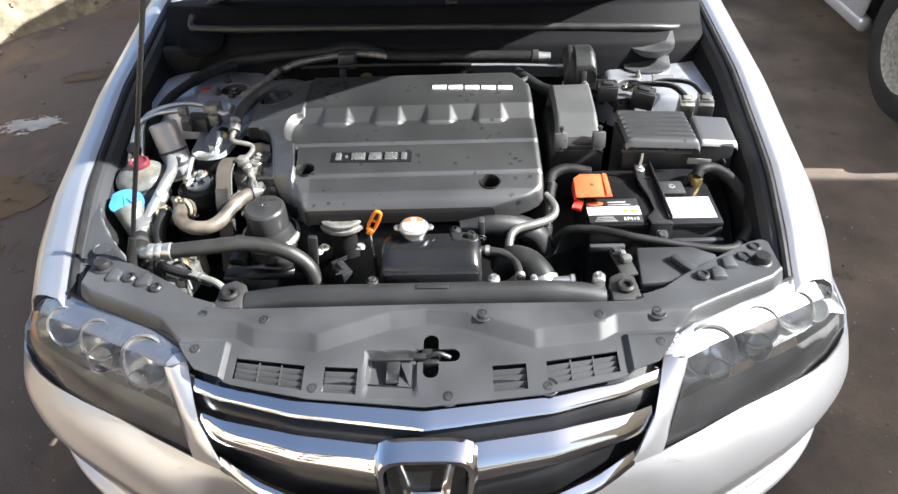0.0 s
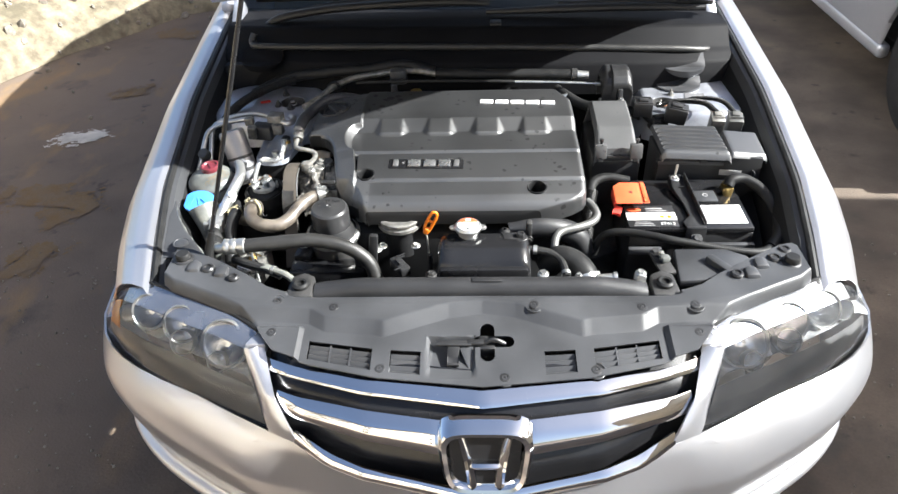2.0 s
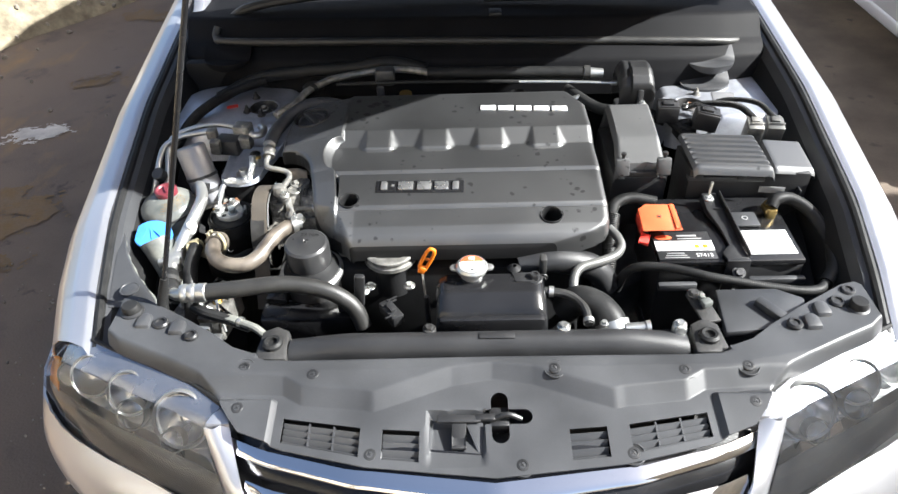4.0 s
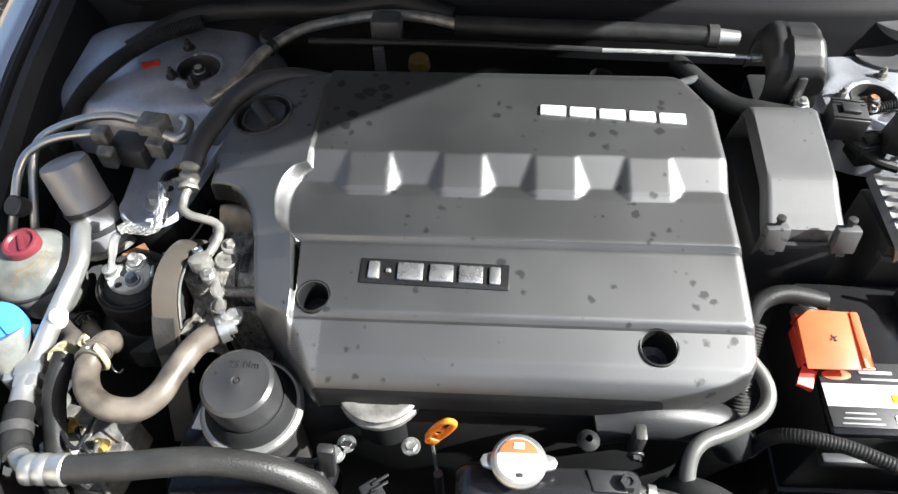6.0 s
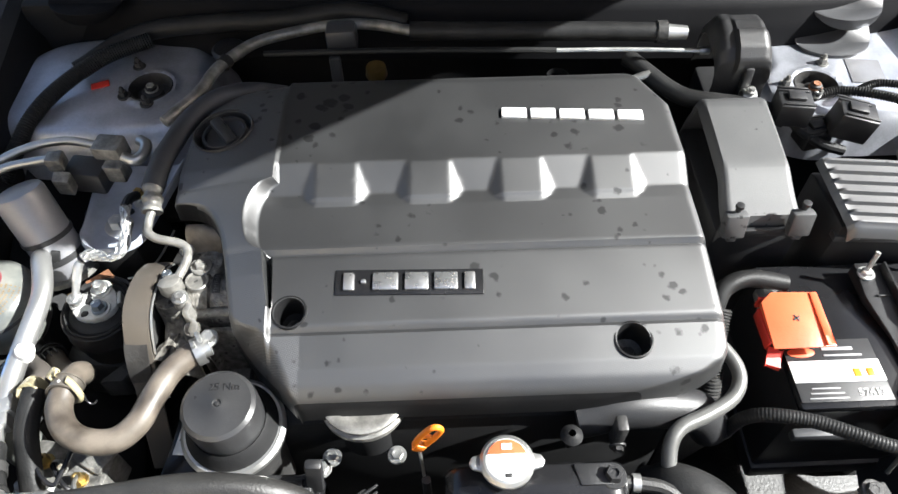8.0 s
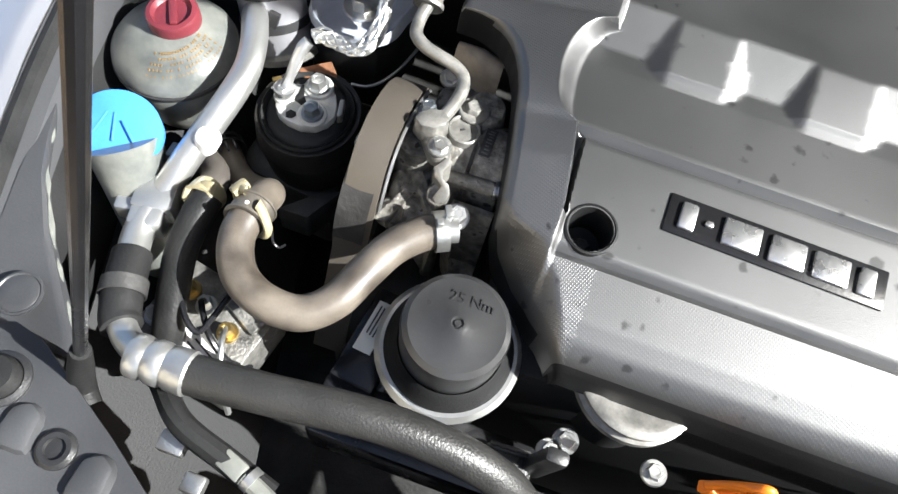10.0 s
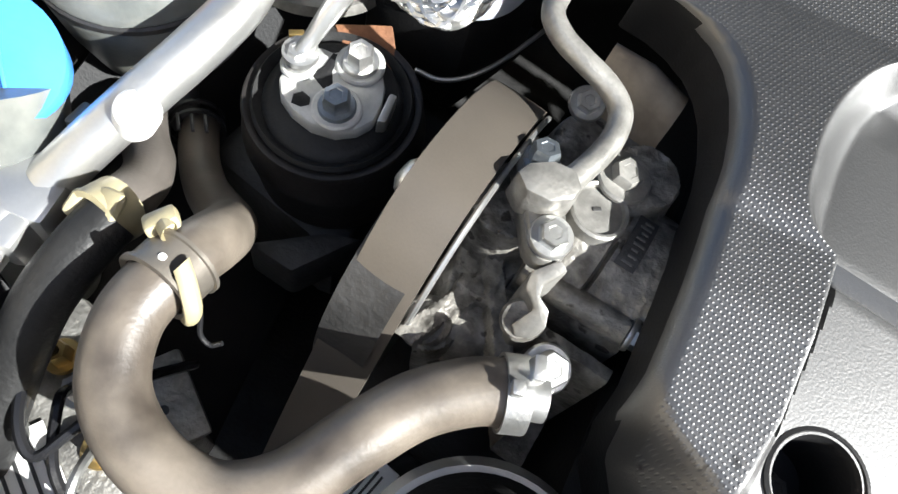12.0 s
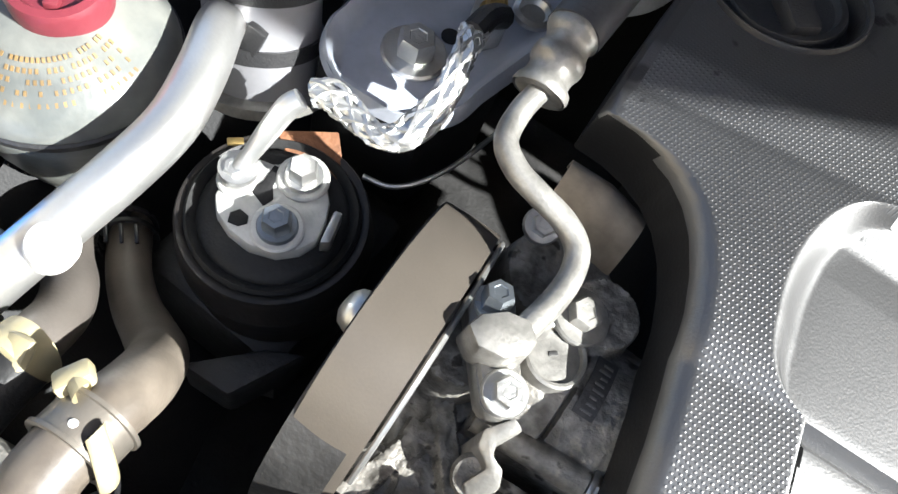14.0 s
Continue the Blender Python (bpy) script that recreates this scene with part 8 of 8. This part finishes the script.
def build_prop():
    o = thing("bonnet_prop", (-0.552, 1.062, 0.72), "thin black steel bonnet prop rod in a rubber foot", "prop rod")
    base, d = Vector((-0.5445, 1.0565, 0.722)), Vector((0.3030, 0.0980, 0.9480))
    part("rod", tube([base, base + d * 0.5, base + d * 1.02, base + d * 1.04 + Vector((0.01, 0.01, 0.005))], 0.0042, 10, 4), BLACK_GLOSS, o)
    part("foot", tube([base + Vector((0.012, -0.015, -0.008)), base + Vector((0.004, -0.006, -0.002)), base + d * 0.02, base + d * 0.065], [0.009, 0.0095, 0.009, 0.0065], 12, 4), RUBBER, o, "rubber foot")
    c = thing("rubber_buffer", (-0.583, 1.036, 0.735), "round black rubber bonnet buffer", "buffer", "bonnet buffers")
    part("base", lathe([(0.019, -0.002), (0.019, 0.003), (0.015, 0.005)], (0, 0, 0), sides=24), BLACK, c)
    part("top", lathe([(0.014, 0.003), (0.0145, 0.012), (0.012, 0.016), (0, 0.0165)], (0, 0, 0), sides=24), RUBBER, c)
    for ch in c.children:
        for v in ch.data.vertices:
            v.co += Vector(c.location)
    copy_thing(c, Matrix.Translation((0.580, 1.016, 0.733)))
    for x, y, r in ((-0.527, 1.008, 0.013), (-0.470, 0.980, 0.011), (0.470, 0.982, 0.012), (0.553, 1.028, 0.013), (0.580, 1.054, 0.012)):
        z = 0.735
        solo("push_clip", lathe([(r, -0.004), (r, 0.002), (r * 0.8, 0.005), (r * 0.55, 0.005), (r * 0.5, 0.002), (0, 0.003)], (x, y, z), sides=20), BLACK, "round black push clip on the panel's end", "clip", "panel clips")
    for x, y in ((-0.555, 1.012), (-0.497, 0.998), (0.522, 1.012), (0.497, 0.985)):
        solo("panel_boss", prism([(x - 0.016, y - 0.018), (x + 0.016, y - 0.018), (x + 0.014, y + 0.014), (x, y + 0.022), (x - 0.014, y + 0.014)], 0.715, 0.742, 0.006, 0.8), GREY_PLASTIC, "raised moulded boss on the black panel", "panel boss", "panel bosses")
    solo("panel_hole", lathe([(0.0125, -0.001), (0.0130, 0.0012), (0.0112, 0.0016), (0.0102, 0.0004), (0.0100, -0.0008), (0, -0.0008)], (-0.5590, 1.0440, 0.7335), sides=26), BLACK_DEEP, "dark round hole with a thin lip in the panel's end", "hole")
    # grey moulded piece that carries the panel on along the wing
    e = thing("wing_ledge", (-0.62, 1.12, 0.72), "grey moulded plastic ledge along the wing with a flush plug", "trim panel")
    def ledge(u, v):
        y = 1.066 + 0.262 * v
        fx, fz = fender_line(y)
        xi = lerp_table(y, [1.066, 1.077, 1.105, 1.139, 1.181, 1.207, 1.263, 1.33], [0.560, 0.563, 0.587, 0.617, 0.645, 0.657, 0.678, 0.694])
        xo = max(fx - 0.014, xi + 0.003)
        z = min(fz - 0.010, 0.7345 + 0.05 * max(0, y - 1.12))
        k = min(1, u / 0.06)
        return (-(xi + (xo - xi) * u), y, z - 0.006 * (1 - k) ** 2)
    part("sheet", grid(26, 40, ledge, -0.003), GREY_PLASTIC, e, "smooth grey ledge")
    part("flush_plug", lathe([(0.0165, 0.0), (0.0165, 0.0014), (0.0150, 0.0018), (0.0140, 0.0008), (0.0128, 0.0016), (0.0060, 0.0022), (0, 0.0022)], (-0.6080, 1.0920, 0.7342), sides=30), GREY_PLASTIC, e, "round flush plug")
    rnd = random.Random(12)
    rag = []
    for k in range(17):
        p = Vector(ledge(0.0, 0.02 + 0.036 * k))
        rag.append(p + Vector((0.0025 * rnd.uniform(-0.6, 1), 0, 0.003)))
    part("ragged_edge", tube(rag, [0.0022 + 0.0018 * rnd.random() for _ in rag], 8, 2), CREAM, e, "ragged pale sealing strip")
    # bracket plate and lamp bracket in the far corner of the panel
    o = thing("corner_bracket", (0.43, 1.04, 0.66), "dusty black steel corner bracket behind the panel", "bracket")
    part("plate", prism([(0.37, 0.985), (0.50, 0.995), (0.52, 1.06), (0.48, 1.085), (0.38, 1.085)], 0.700, 0.716, 0.005), GREY_PLASTIC, o)
    part("gusset", prism([(0.43, 1.045), (0.445, 1.055), (0.475, 1.010), (0.46, 1.0)], 0.714, 0.728, 0.003), GREY_PLASTIC, o)
    part("strap", box((0.350, 1.045, 0.712), (0.030, 0.07, 0.006), 0.002, (0, 0, 10)), DARK_METAL, o)
    part("clip", add(box((0.354, 1.045, 0.722), (0.018, 0.014, 0.012), 0.003, (0, 0, 20)), box((0.350, 1.058, 0.722), (0.009, 0.012, 0.012), 0.002)), CREAM, o, "white plastic clip")
    part("bolt", bolt((0.342, 1.072, 0.716), 0.008), DARK_METAL, o)
    solo("coolant_stub", lathe([(0.010, -0.02), (0.010, 0.012), (0.012, 0.013), (0.012, 0.020), (0, 0.020)], (0.24, 1.012, 0.700), (1, 0, 0.1), 18), ZINC, "bright hose stub behind the cross bar", "pipe stub")


build_resonator()
build_fuse_box()
build_battery()
build_rear_pipes()
build_right_rear()
build_front_middle()
build_filter()
build_belt_side()
build_left_pipes()
build_prop()


# ---- the other parked car ----
def build_parked_car():
    o = thing("parked_car", (2.66, 4.3, 0), "grey hatchback parked alongside, seen at its front wheel and sill", "car")
    X, W, Y0, Y1 = 2.66, 0.86, 2.36, 6.05
    def half(y):
        u = (y - Y0) / (Y1 - Y0)
        return W * (1 - 0.55 * max(0, 1 - u / 0.10) ** 2.2 - 0.25 * max(0, (u - 0.93) / 0.07) ** 2)
    belt = lambda y: lerp_table(y, [2.36, 2.46, 3.1, 4.1, 5.7, 6.05], [0.70, 0.80, 0.92, 0.96, 1.0, 0.95])
    def side(s):
        def f(u, v):
            y = Y0 + (Y1 - Y0) * u
            z = 0.24 + (belt(y) - 0.24) * v
            x = half(y) * lerp_table(v, [0, 0.2, 0.5, 0.85, 1], [0.95, 0.975, 1.0, 0.985, 0.94])
            for wy in (2.80, 5.40):
                a = 0.35 ** 2 - (y - wy) ** 2
                if a > 0:
                    z = max(z, 0.31 + math.sqrt(a))
            return (X + s * x, y, z)
        return f
    for s in (-1, 1):
        part("body_side", grid(90, 20, side(s), 0.008), GREY_PAINT, o, "grey painted body side with wheel arches")
        part("sill_strip", box((X + s * 0.800, 4.1, 0.255), (0.06, 1.9, 0.07), 0.025, segs=4), GREY_PAINT, o, "rounded grey sill")
        part("door_seam", box((X + s * 0.862, 3.75, 0.62), (0.004, 0.006, 0.55), 0.001), BLACK, o)
        part("mirror", box((X + s * 0.93, 3.45, 1.02), (0.16, 0.08, 0.11), 0.03), GREY_PAINT, o)
    def deck(u, v):
        y = Y0 + 0.02 + 1.35 * u
        x = (v * 2 - 1) * half(y) * 0.94
        return (X + x, y, belt(y) + 0.05 * (1 - (v * 2 - 1) ** 2))
    part("bonnet", grid(24, 16, deck, 0.008), GREY_PAINT, o, "closed grey bonnet")
    def nose_sheet(u, v):
        a = (u * 2 - 1)
        z = 0.22 + 0.50 * v
        return (X + a * half(Y0) * 1.0, Y0 + 0.02 - 0.05 * (1 - a * a) * math.sin(math.pi * (0.3 + 0.5 * v)), z)
    part("front_bumper", grid(20, 10, nose_sheet, 0.01), GREY_PAINT, o, "grey front bumper")
    def shell(u, v):
        y = lerp_table(u, [0, 0.28, 0.36, 0.75, 1], [3.42, 4.05, 4.25, 5.45, 6.04])
        top = lerp_table(u, [0, 0.28, 0.36, 0.75, 1], [0.95, 1.38, 1.44, 1.43, 1.02])
        a = v * 2 - 1
        base = belt(y)
        k = 1 - abs(a) ** 3.2
        return (X + a * (W * 0.94 - 0.20 * k * (top - base)), y, base + (top - base) * k)
    part("cabin", grid(30, 24, shell, 0.008), BLACK_GLOSS, o, "dark glazed cabin")
    def roof(u, v):
        y = 4.15 + 1.35 * u
        a = v * 2 - 1
        return (X + a * 0.56, y, 1.455 - 0.05 * a * a - 0.03 * (2 * u - 1) ** 2)
    part("roof", grid(14, 12, roof, 0.01), GREY_PAINT, o, "grey roof")
    part("floor_pan", box((X, 4.1, 0.26), (1.5, 3.5, 0.06), 0.02), DARK_METAL, o)
    for s in (-1, 1):
        for y in (2.80, 5.40):
            at = (X + s * 0.80, y, 0.305)
            w = part("wheel", lathe([(0, 0.012), (0.035, 0.012), (0.05, 0.0), (0.10, -0.012), (0.165, -0.004), (0.190, 0.006), (0.195, -0.02), (0.195, -0.12)], at, (s, 0, 0), 36), ALU_DULL, o, "dull alloy road wheel")
            part("tyre", lathe([(0.19, 0.0), (0.22, 0.012), (0.285, 0.006), (0.302, -0.015), (0.303, -0.15), (0.285, -0.17), (0.19, -0.17)], at, (s, 0, 0), 44), RUBBER, w, "black tyre")


build_parked_car()
